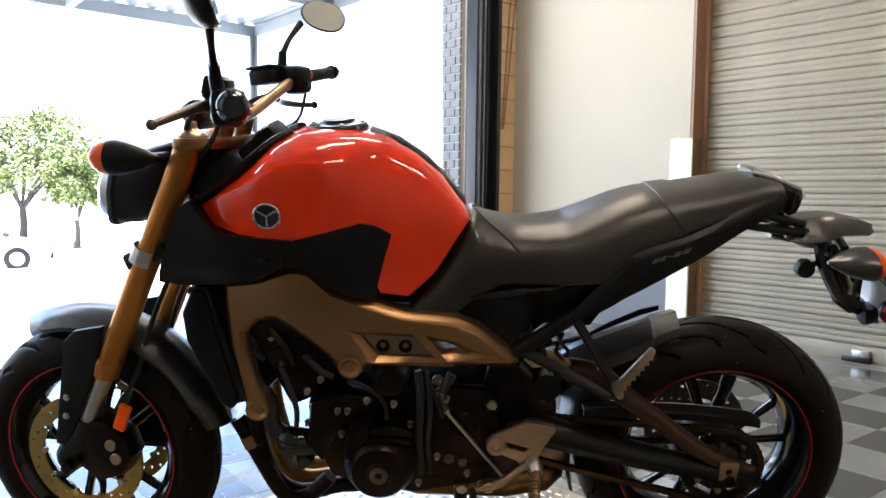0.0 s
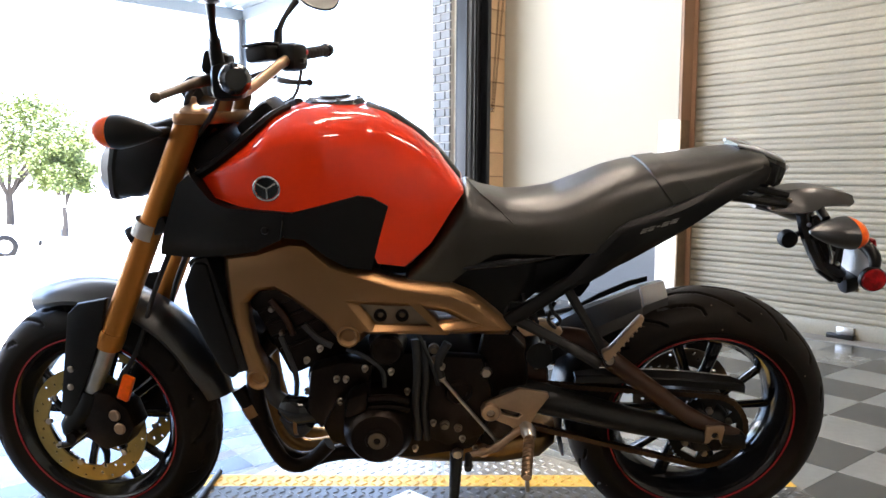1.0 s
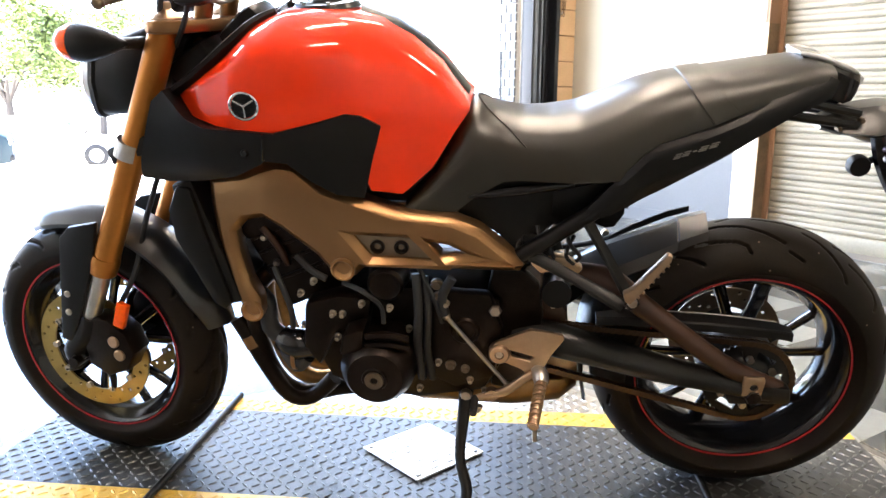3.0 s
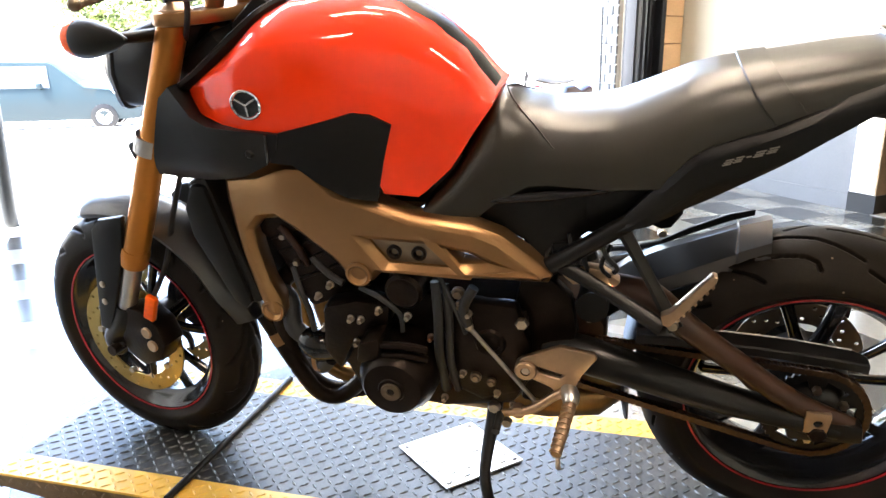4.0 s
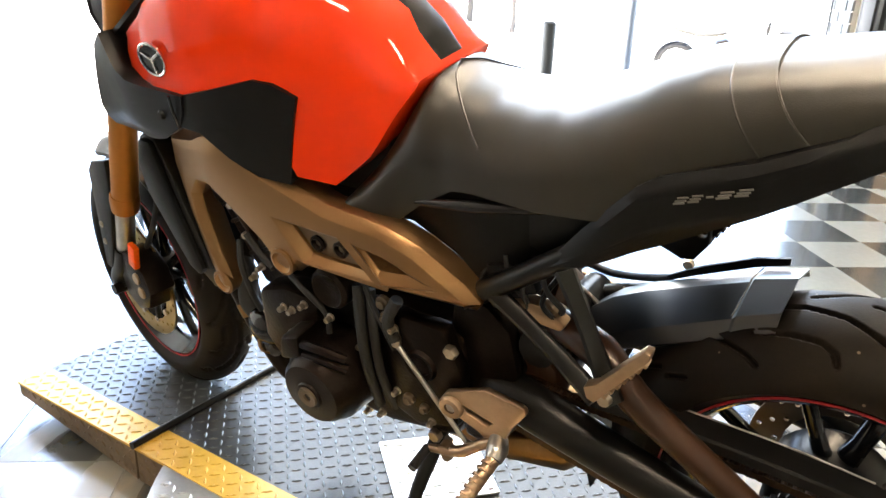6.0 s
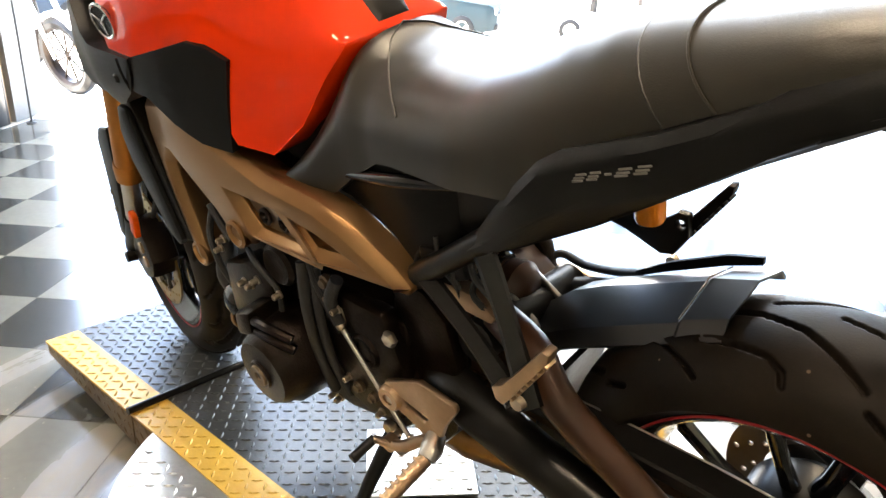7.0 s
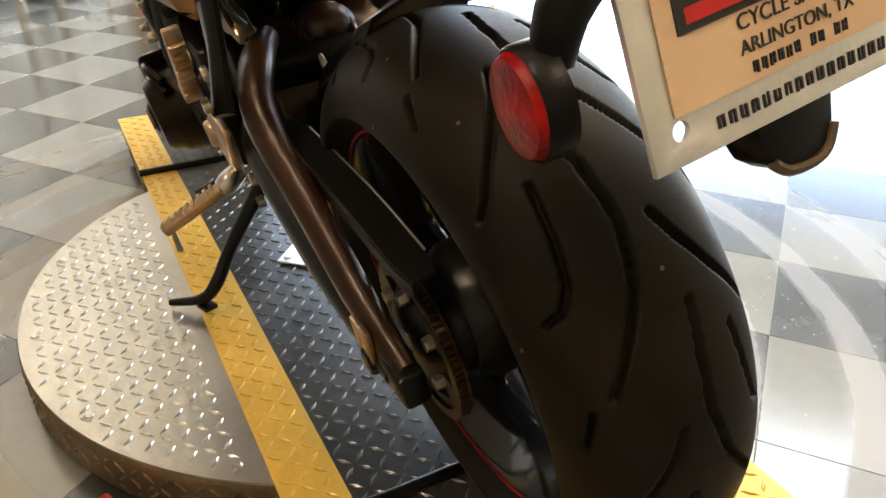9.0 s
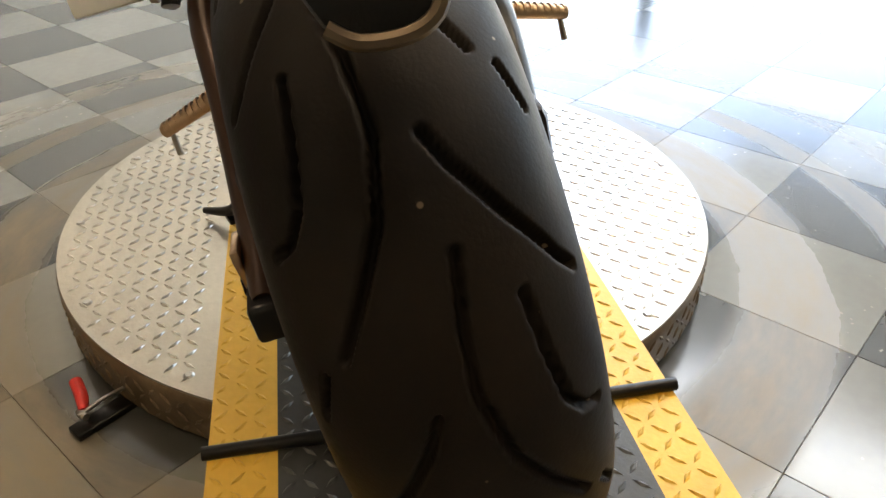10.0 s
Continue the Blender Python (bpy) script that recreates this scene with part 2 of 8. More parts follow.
def tile_material(name, colour, light):
    """Smooth hard tiles with scuffs, and pale rings worn and dusted round the turntable."""
    m = material(name, colour, 0.17, 0, 0.14, 1.7, 0.05, 30, per_piece=0.06, fine=38, spec=0.85)
    n, l = m.node_tree.nodes, m.node_tree.links
    b = n["Principled BSDF"]
    old = b.inputs["Base Color"].links[0].from_socket
    geo, sep = n.new("ShaderNodeNewGeometry"), n.new("ShaderNodeSeparateXYZ")
    sub = n.new("ShaderNodeVectorMath")
    sub.operation = "SUBTRACT"
    sub.inputs[1].default_value = (0.341, 2.572, 0.0)
    l.new(geo.outputs["Position"], sub.inputs[0])
    l.new(sub.outputs[0], sep.inputs[0])
    ln = n.new("ShaderNodeVectorMath")
    ln.operation = "LENGTH"
    l.new(sub.outputs[0], ln.inputs[0])

    def math_node(op, a, c, d=None):
        q = n.new("ShaderNodeMath")
        q.operation = op
        for k, v in enumerate((a, c, d)):
            if v is None:
                continue
            if isinstance(v, (int, float)):
                q.inputs[k].default_value = v
            else:
                l.new(v, q.inputs[k])
        return q.outputs[0]

    wob = n.new("ShaderNodeTexNoise")
    wob.inputs["Scale"].default_value, wob.inputs["Detail"].default_value = 2.2, 4
    l.new(sub.outputs[0], wob.inputs["Vector"])
    r = math_node("MULTIPLY_ADD", wob.outputs["Fac"], 0.035, ln.outputs["Value"])
    ang = math_node("ARCTAN2", sep.outputs[1], sep.outputs[0])
    comb = n.new("ShaderNodeCombineXYZ")
    l.new(math_node("MULTIPLY", r, 34.0), comb.inputs[0])
    l.new(math_node("MULTIPLY", ang, 6.5), comb.inputs[1])
    streak = n.new("ShaderNodeTexNoise")
    streak.inputs["Scale"].default_value, streak.inputs["Detail"].default_value, streak.inputs["Roughness"].default_value = 1.0, 6, 0.65
    l.new(comb.outputs[0], streak.inputs["Vector"])
    st = n.new("ShaderNodeMapRange")
    st.inputs["From Min"].default_value, st.inputs["From Max"].default_value = 0.34, 0.72
    l.new(streak.outputs["Fac"], st.inputs["Value"])
    patch = n.new("ShaderNodeTexNoise")
    patch.inputs["Scale"].default_value, patch.inputs["Detail"].default_value = 3.1, 5
    l.new(geo.outputs["Position"], patch.inputs["Vector"])
    pt = n.new("ShaderNodeMapRange")
    pt.inputs["From Min"].default_value, pt.inputs["From Max"].default_value = 0.36, 0.62
    l.new(patch.outputs["Fac"], pt.inputs["Value"])

    def ring(at, half, weight):
        d = math_node("ABSOLUTE", math_node("SUBTRACT", r, at), 0)
        q = n.new("ShaderNodeMapRange")
        q.interpolation_type = "SMOOTHSTEP"
        q.inputs["From Min"].default_value, q.inputs["From Max"].default_value = half * 1.15, half * 0.55
        l.new(d, q.inputs["Value"])
        return math_node("MULTIPLY", q.outputs[0], weight)

    rings = math_node("MAXIMUM", math_node("MAXIMUM", ring(0.745, 0.085, 1.0), ring(0.995, 0.040, 0.75)), ring(1.20, 0.06, 0.45))
    fac = math_node("MULTIPLY", math_node("MULTIPLY", rings, math_node("MULTIPLY_ADD", st.outputs[0], 0.55, 0.45)), math_node("MULTIPLY_ADD", pt.outputs[0], 0.35, 0.65))
    # crumbs of dry paint near the rings
    spk = n.new("ShaderNodeTexNoise")
    spk.inputs["Scale"].default_value, spk.inputs["Detail"].default_value = 70.0, 3
    l.new(geo.outputs["Position"], spk.inputs["Vector"])
    sm = n.new("ShaderNodeMapRange")
    sm.inputs["From Min"].default_value, sm.inputs["From Max"].default_value = 0.66, 0.72
    l.new(spk.outputs["Fac"], sm.inputs["Value"])
    fac = math_node("MAXIMUM", fac, math_node("MULTIPLY", sm.outputs[0], math_node("MULTIPLY", ring(0.93, 0.26, 0.8), pt.outputs[0])))
    mix = n.new("ShaderNodeMix")
    mix.data_type = "RGBA"
    l.new(fac, mix.inputs[0])
    l.new(old, mix.inputs[6])
    mix.inputs[7].default_value = (0.26, 0.21, 0.135, 1)
    l.new(mix.outputs[2], b.inputs["Base Color"])
    old_r = b.inputs["Roughness"].links[0].from_socket
    l.new(math_node("MULTIPLY_ADD", fac, 0.45, old_r), b.inputs["Roughness"])
    return m


TILE_DARK = tile_material("dark_grey_tile", (0.040, 0.041, 0.038), 0)
TILE_LIGHT = tile_material("light_grey_tile", (0.182, 0.184, 0.165), 1)


# ---- mesh tools ----
def part(name, bm, mat, parent=None, label="", smooth=True, angle=38):
    """Links a bmesh as one mesh object, under a thing or a part."""
    me = bpy.data.meshes.new(name)
    bmesh.ops.recalc_face_normals(bm, faces=bm.faces)
    bm.to_mesh(me)
    bm.free()
    me.materials.append(mat)
    if smooth:
        me.shade_smooth()
        me.set_sharp_from_angle(angle=radians(angle))
    ob = new(name, me)
    if parent:
        ob.parent = parent
    if label:
        ob["label"] = label
    return ob


def thing(name, label, category, m=None, group=""):
    ob = tagged(new(name), label, category, group)
    if m is not None:
        ob.matrix_world = m
    return ob


def box(bm, centre, size, turn=None, bev=0.0):
    m = Matrix.Translation(centre) @ (turn or Matrix()) @ Matrix.Diagonal((*size, 1))
    vs = bmesh.ops.create_cube(bm, size=1.0, matrix=m)["verts"]
    if bev:
        bmesh.ops.bevel(bm, geom=list({e for v in vs for e in v.link_edges}), offset=bev, segments=2, profile=0.5, affect="EDGES")
    return bm


def sweep(bm, pts, r, seg=10, cap=True, step=4, flat=1.0):
    """A round bar along a smooth line; r is one radius or one for each point."""
    pts = [Vector(p) for p in pts]
    rs = list(r) if isinstance(r, (list, tuple)) else [r] * len(pts)
    line, rad = [], []
    for i in range(len(pts) - 1):
        p0, p1, p2, p3 = pts[max(i - 1, 0)], pts[i], pts[i + 1], pts[min(i + 2, len(pts) - 1)]
        n = step if len(pts) > 2 else 1
        for k in range(n):
            t = k / n
            line.append(0.5 * (2 * p1 + (p2 - p0) * t + (2 * p0 - 5 * p1 + 4 * p2 - p3) * t * t + (3 * p1 - p0 - 3 * p2 + p3) * t ** 3))
            rad.append(rs[i] + (rs[i + 1] - rs[i]) * t)
    line.append(pts[-1])
    rad.append(rs[-1])
    rings, side = [], None
    for i, p in enumerate(line):
        d = (line[min(i + 1, len(line) - 1)] - line[max(i - 1, 0)]).normalized()
        if side is None:
            side = d.orthogonal().normalized()
        side = (side - d * side.dot(d)).normalized()
        up = d.cross(side)
        rings.append([bm.verts.new(p + rad[i] * (math.cos(a) * side + flat * math.sin(a) * up)) for a in (2 * math.pi * k / seg for k in range(seg))])
    skin(bm, rings, cap)
    return bm


def skin(bm, rings, cap=True, closed=False):
    n = len(rings[0])
    pairs = list(zip(rings, rings[1:])) + ([(rings[-1], rings[0])] if closed else [])
    for a, b in pairs:
        for k in range(n):
            bm.faces.new((a[k], a[(k + 1) % n], b[(k + 1) % n], b[k]))
    if cap and not closed:
        bm.faces.new(rings[0])
        bm.faces.new(rings[-1])


def loft(bm, sections, cap=True, closed=False):
    skin(bm, [[bm.verts.new(p) for p in s] for s in sections], cap, closed)
    return bm


def lathe(bm, prof, centre, axis="y", seg=32, closed=False):
    """Turns a profile of (radius, way along the axis) round an axis through centre."""
    c = Vector(centre)
    rings = []
    for k in range(seg):
        a = 2 * math.pi * k / seg
        u, v = math.cos(a), math.sin(a)
        ring = []
        for r, h in prof:
            p = {"y": Vector((r * u, h, r * v)), "z": Vector((r * u, r * v, h)), "x": Vector((h, r * u, r * v))}[axis]
            ring.append(bm.verts.new(c + p))
        rings.append(ring)
    n = len(prof)
    for k in range(seg):
        a, b = rings[k], rings[(k + 1) % seg]
        for i in range(n - 1 + closed):
            j = (i + 1) % n
            bm.faces.new((a[i], a[j], b[j], b[i]))
    if not closed:
        for i in (0, n - 1):
            if prof[i][0] > 1e-5:
                bm.faces.new([r[i] for r in rings])
    bmesh.ops.remove_doubles(bm, verts=bm.verts, dist=1e-6)
    return bm


def prism(bm, outline, y0, y1, holes=(), bev=0.004, axis="y", centre=(0, 0, 0)):
    """A plate with the outline (u, w) and holes, from y0 to y1 along its axis, with eased edges."""
    tmp = bmesh.new()
    place = {"y": lambda u, w: (u, y0, w), "z": lambda u, w: (u, w, y0), "x": lambda u, w: (y0, u, w)}[axis]
    way = {"y": (0, y1 - y0, 0), "z": (0, 0, y1 - y0), "x": (y1 - y0, 0, 0)}[axis]
    edges = []
    for lp in (outline, *holes):
        vs = [tmp.verts.new(place(u, w)) for u, w in lp]
        edges += [tmp.edges.new((vs[i], vs[(i + 1) % len(vs)])) for i in range(len(vs))]
    bmesh.ops.triangle_fill(tmp, edges=edges, use_beauty=True, use_dissolve=False)
    base = list(tmp.faces)
    rim = [e for e in tmp.edges if len(e.link_faces) == 1]
    ext = bmesh.ops.extrude_face_region(tmp, geom=base, use_keep_orig=True)["geom"]
    bmesh.ops.translate(tmp, verts=[g for g in ext if isinstance(g, bmesh.types.BMVert)], vec=way)
    bmesh.ops.recalc_face_normals(tmp, faces=tmp.faces)
    if bev:
        sharp = [e for e in tmp.edges if len(e.link_faces) == 2 and e.calc_face_angle(0) > 0.9]
        bmesh.ops.bevel(tmp, geom=sharp, offset=bev, segments=2, profile=0.5, affect="EDGES", clamp_overlap=True)
    bmesh.ops.translate(tmp, verts=tmp.verts, vec=centre)
    join(bm, tmp)
    return bm


def join(bm, other, m=None):
    me = bpy.data.meshes.new("tmp")
    other.to_mesh(me)
    other.free()
    if m is not None:
        me.transform(m)
    bm.from_mesh(me)
    bpy.data.meshes.remove(me)


def ring_outline(r, n, cx=0.0, cz=0.0, start=0.0):
    return [(cx + r * math.cos(start + 2 * math.pi * k / n), cz + r * math.sin(start + 2 * math.pi * k / n)) for k in range(n)]


def B():
    return bmesh.new()


# ---- the building ----
def slab(name, a0, a1, b0, b1, z0, z1, mat, label="", parent=None):
    """A block in the building's axes."""
    bm = B()
    box(bm, ((a0 + a1) / 2, (b0 + b1) / 2, (z0 + z1) / 2), (a1 - a0, b1 - b0, z1 - z0))
    ob = part(name, bm, mat, smooth=False)
    ob.matrix_world = room_pose(0, 0)
    if parent:
        ob.parent = parent
        ob.matrix_parent_inverse = parent.matrix_world.inverted()
    return tagged(ob, label, "", "", "structure") if not parent else ob


H, A_LEFT, A_COR, A_SH, B_BACK = 4.2, -6.30, 0.50, 0.66, -8.5     # the cream wall's face, the shutter set back behind it
DOOR_W, DOOR_H = -5.74, 3.5
S0, S1 = -1.75, -6.1
slab("wall_front", 0.0, A_COR + 0.5, 0.0, 0.3, 0, H, PLASTER, "painted front wall beside the open loading door")
slab("wall_front_lintel", DOOR_W, 0.0, 0.0, 0.3, DOOR_H, H, PLASTER, "cream painted wall above the open loading door")
slab("wall_front_return", A_LEFT - 0.3, DOOR_W, 0.0, 0.3, 0, H, BLOCK, "tan painted block wall beside the loading door")
slab("wall_left", A_LEFT - 0.3, A_LEFT, -2.9, 0.0, 0, H, WHITE_WALL, "white painted side wall with a black skirting")
# out of view; split off in a dark colour to dull the bike's reflections
slab("wall_left_inner", A_LEFT - 0.3, A_LEFT, B_BACK, -2.9, 0, H, DARK_WALL, "unseen inner side wall, darkened to dull reflections")
slab("skirting_left", A_LEFT, A_LEFT + 0.012, B_BACK, 0.0, 0, 0.17, BLACK_PAINT, "black painted skirting of the side wall")
slab("wall_right_cream", A_COR, A_COR + 0.5, S0 + 0.02, 0.0, 0, H, PLASTER, "cream painted wall between the door and the shutter")
slab("wall_right_over_door", A_SH + 0.04, A_COR + 0.5, S1, S0 + 0.02, 3.7, H, WHITE_WALL, "wall above the closed roller shutter")
# out of view past the shutter, dark for the same reason
slab("wall_right", A_COR, A_COR + 0.5, B_BACK, S1, 0, H, DARK_WALL, "unseen wall past the shutter, darkened to dull reflections")
# back wall and ceiling are out of view, toned for bounce and reflections
slab("wall_back", A_LEFT - 0.3, A_COR + 0.5, B_BACK - 0.3, B_BACK, 0, H, PLASTER, "unseen back wall of the workshop, cream to lift reflections")
slab("ceiling", A_LEFT - 0.3, A_COR + 0.5, B_BACK - 0.3, 0.3, H, H + 0.2, CEILING, "grey roof deck over the workshop")
slab("dado_right", A_COR - 0.006, A_COR, -1.59, 0.0, 0.10, 0.80, DADO, "grey painted lower part of the cream wall")
slab("baseboard_right", A_COR - 0.014, A_COR, -1.59, 0.0, 0.0, 0.10, DADO, "grey cove strip along the cream wall")
slab("sub_floor", A_LEFT - 0.3, A_COR + 0.5, B_BACK - 0.3, 0.3, -0.2, -0.004, CONCRETE, "concrete slab under the tiles")
slab("corner_post", A_COR + 0.004, A_SH + 0.02, S0, S0 + 0.02, 0, H, TRIM, "brown painted steel corner post beside the shutter")
guard = slab("corner_guard", A_COR - 0.012, A_COR, S0, S0 + 0.16, 0.12, 1.39, TREAD_SILVER, "bright tread plate guard on the wall corner")
# same guard plate; the shade on its return is put into a browner colour
slab("corner_guard_face", A_COR - 0.012, A_COR + 0.10, S0 - 0.012, S0 - 0.001, 0.12, 1.39, TREAD_EDGE, "shaded return of the corner guard, coloured brown")
slab("corner_shoe", A_COR - 0.016, A_COR + 0.11, S0 - 0.016, S0 + 0.165, 0.0, 0.118, BLACK_PAINT, "black shoe under the corner guard")

# painted block pier beside the track, each block on its own
pier = tagged(slab("block_pier", 0.285, A_COR - 0.004, -0.03, 0.0, 0, H, TRIM), "tan painted block pier beside the loading door")
block = B()
box(block, (0, 0, 0), (0.195, 0.05, 0.194), bev=0.005)
block = part("block", block, BLOCK, pier, smooth=False)
block.location = (0.392, -0.028, 0.10)
for k in range(1, 20):
    o = new("block", block.data)
    o.parent, o.location = pier, (0.392, -0.028, 0.10 + 0.2 * k)

# brick reveal of the doorway, seen edge on
reveal = tagged(slab("door_reveal", -0.035, 0.0, 0.06, 0.29, 0, DOOR_H, CONCRETE), "grey painted brick reveal of the loading door")
bk = B()
box(bk, (0, 0, 0), (0.02, 0.112, 0.062), bev=0.004)
bk_mesh = None
for row in range(52):
    for k in range(2 if row % 2 == 0 else 3):
        if row % 2 == 0:
            bb, half = 0.115 + 0.12 * k, False
        else:
            bb, half = (0.082, 0.175, 0.265)[k], k != 1
        if bk_mesh is None:
            o = part("brick", bk, BRICK, reveal, smooth=False)
            bk_mesh = o.data
        else:
            o = new("brick", bk_mesh)
            o.parent = reveal
        o.location = (-0.04, bb, 0.036 + 0.071 * row)
        o.scale = (1, 0.45 if half else 1, 1)
slab("door_reveal_left", DOOR_W, DOOR_W + 0.035, 0.06, 0.42, 0, DOOR_H, BRICK, "grey painted reveal of the loading door")


def door_track(name, a, side):
    """The steel track of the overhead door, against the inside of the jamb."""
    t = tagged(new(name), "black steel track of the overhead door", "", "", "structure")
    t.matrix_world = room_pose(a, 0)
    for nm, x0, x1, y0, y1, mat in (("back_plate", -0.035, 0.275, -0.02, -0.001, TRACK), ("web", -0.035, -0.015, -0.13, -0.02, TRACK),
                                    ("flange", 0.085, 0.105, -0.09, -0.02, TRACK_GREY), ("lip", -0.012, 0.022, -0.13, -0.118, TRACK_GREY), ("angle", 0.235, 0.275, -0.10, -0.02, TRACK), ("rib", 0.15, 0.17, -0.06, -0.02, TRACK)):
        bm = B()
        box(bm, (side * (x0 + x1) / 2, (y0 + y1) / 2, 2.0), (x1 - x0, y1 - y0, 4.0), bev=0.003)
        part(nm, bm, mat, t)
    return t


door_track("door_track_right", 0.0, 1)
door_track("door_track_left", DOOR_W, -1)

# ---- roller shutter ----
shutter = tagged(new("roller_shutter"), "closed tan roller shutter of curved steel slats", "shutter", "", "structure")
shutter.matrix_world = room_pose(A_SH, 0)
prof = [(0.77 * u, 0.764 * w) for u, w in ((-0.004, 0.0), (-0.004, 0.006), (0.004, 0.010), (0.0080, 0.022), (0.0082, 0.042), (0.0040, 0.049), (0.0040, 0.054), (0.0082, 0.061), (0.0088, 0.078), (0.006, 0.093), (-0.004, 0.0965), (-0.009, 0.1045))]
sl = B()
loft(sl, [[(-x, y, z) for x, z in prof] + [(-x + 0.003, y, z) for x, z in reversed(prof)] for y in (S1, S0)])
slat = part("slat", sl, SHUTTER, shutter, angle=50)
slat.location = (0, 0, 0.10)
for k in range(1, 48):
    o = new("slat", slat.data)
    o.parent, o.location = shutter, (0, 0, 0.10 + 0.076 * k)
bm = B()
box(bm, (-0.012, (S0 + S1) / 2, 0.052), (0.03, S0 - S1, 0.10), bev=0.004)
part("bottom_bar", bm, SHUTTER, shutter)
bm = B()
box(bm, (-0.035, -2.85, 0.055), (0.03, 0.10, 0.045), bev=0.004)
part("latch", bm, STEEL, shutter)
bm = B()
box(bm, (-0.045, -2.83, 0.02), (0.05, 0.16, 0.03), bev=0.004)
part("latch_block", bm, BLACK_PAINT, shutter)
slab("shutter_guide", A_SH - 0.03, A_SH - 0.015, S0 - 0.03, S0 - 0.002, 0, 3.8, TRIM, "brown guide rail of the shutter")
slab("shutter_sill", A_SH - 0.18, A_SH + 0.03, S1, S0, 0.0, 0.006, SILL, "worn strip of floor along the shutter")

# ---- turntable ----
CX, CY, R_T, PZ, LW = 0.341, 2.572, 0.587, 0.09, 0.293


def lugs(bm, x0, x1, y0, y1, z, inside, pitch=0.0245, turn=0.0):
    """Raised tread lugs in a herringbone, each a low four-sided lens."""
    n, m = int((x1 - x0) / pitch), int((y1 - y0) / pitch)
    for i in range(n):
        for j in range(m):
            x, y = x0 + (i + 0.5) * pitch, y0 + (j + 0.5) * pitch
            if not inside(x, y):
                continue
            a = (0.78 if (i + j) % 2 else -0.78) + turn
            c, s = math.cos(a), math.sin(a)
            lx, wx, h = 0.0122, 0.0036, 0.0022
            v = [bm.verts.new((x + c * u - s * w, y + s * u + c * w, z + q)) for u, w, q in
                 ((-lx, 0, 0), (0, -wx, 0), (lx, 0, 0), (0, wx, 0), (-lx * 0.5, 0, h), (lx * 0.5, 0, h))]
            for f in ((0, 1, 4), (1, 5, 4), (1, 2, 5), (2, 3, 5), (3, 4, 5), (3, 0, 4)):
                bm.faces.new([v[k] for k in f])
    return bm


turntable = thing("turntable", "low round steel turntable with bare tread plate top", "turntable", Matrix.Translation((CX, CY, 0)))
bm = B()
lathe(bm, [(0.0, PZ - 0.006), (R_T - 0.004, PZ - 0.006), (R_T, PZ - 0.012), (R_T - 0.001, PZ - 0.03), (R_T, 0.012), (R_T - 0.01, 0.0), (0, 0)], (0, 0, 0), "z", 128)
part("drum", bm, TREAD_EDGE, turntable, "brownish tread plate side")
bm = B()
around = int(2 * math.pi * R_T / 0.026)
for i in range(around):
    t = 2 * math.pi * i / around
    for j in range(3):
        z0, a = 0.018 + 0.0215 * j, 0.78 if (i + j) % 2 else -0.78
        v = []
        for u, w, q in ((-0.012, 0, 0), (0, -0.0036, 0), (0.012, 0, 0), (0, 0.0036, 0), (-0.006, 0, 0.0022), (0.006, 0, 0.0022)):
            du, dz = math.cos(a) * u - math.sin(a) * w, math.sin(a) * u + math.cos(a) * w
            v.append(bm.verts.new(((R_T - 0.0008 + q) * math.cos(t + du / R_T), (R_T - 0.0008 + q) * math.sin(t + du / R_T), z0 + dz)))
        for f in ((0, 1, 4), (1, 5, 4), (1, 2, 5), (2, 3, 5), (3, 4, 5), (3, 0, 4)):
            bm.faces.new([v[k] for k in f])
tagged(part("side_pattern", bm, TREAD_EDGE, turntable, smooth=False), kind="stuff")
for s, nm in ((-1, "wing"), (1, "wing")):
    a0 = math.asin(LW / R_T)
    arc = [(s * 0 + (R_T - 0.003) * math.cos(t), s * (R_T - 0.003) * math.sin(t)) for t in np.linspace(a0, math.pi - a0, 60)]
    bm = B()
    prism(bm, arc, PZ - 0.006, PZ - 0.002, bev=0.0, axis="z")
    w = part(nm, bm, TREAD_SILVER, turntable, "bare silver tread plate", smooth=False)
    bm = B()
    lo, hi = (LW + 0.004, R_T) if s > 0 else (-R_T, -LW - 0.004)
    lugs(bm, -R_T, R_T, lo, hi, PZ - 0.002, lambda x, y: math.hypot(x, y) < R_T - 0.016)
    tagged(part("tread_pattern", bm, TREAD_LUG, w, smooth=False), kind="stuff")
    for t in np.linspace(0.63, math.pi - 0.63, 5):
        bm = B()
        lathe(bm, [(0, 0.003), (0.005, 0.003), (0.008, 0.0)], ((R_T - 0.03) * math.cos(t), s * (R_T - 0.03) * math.sin(t), PZ - 0.002), "z", 12)
        part("screw", bm, STEEL, w)

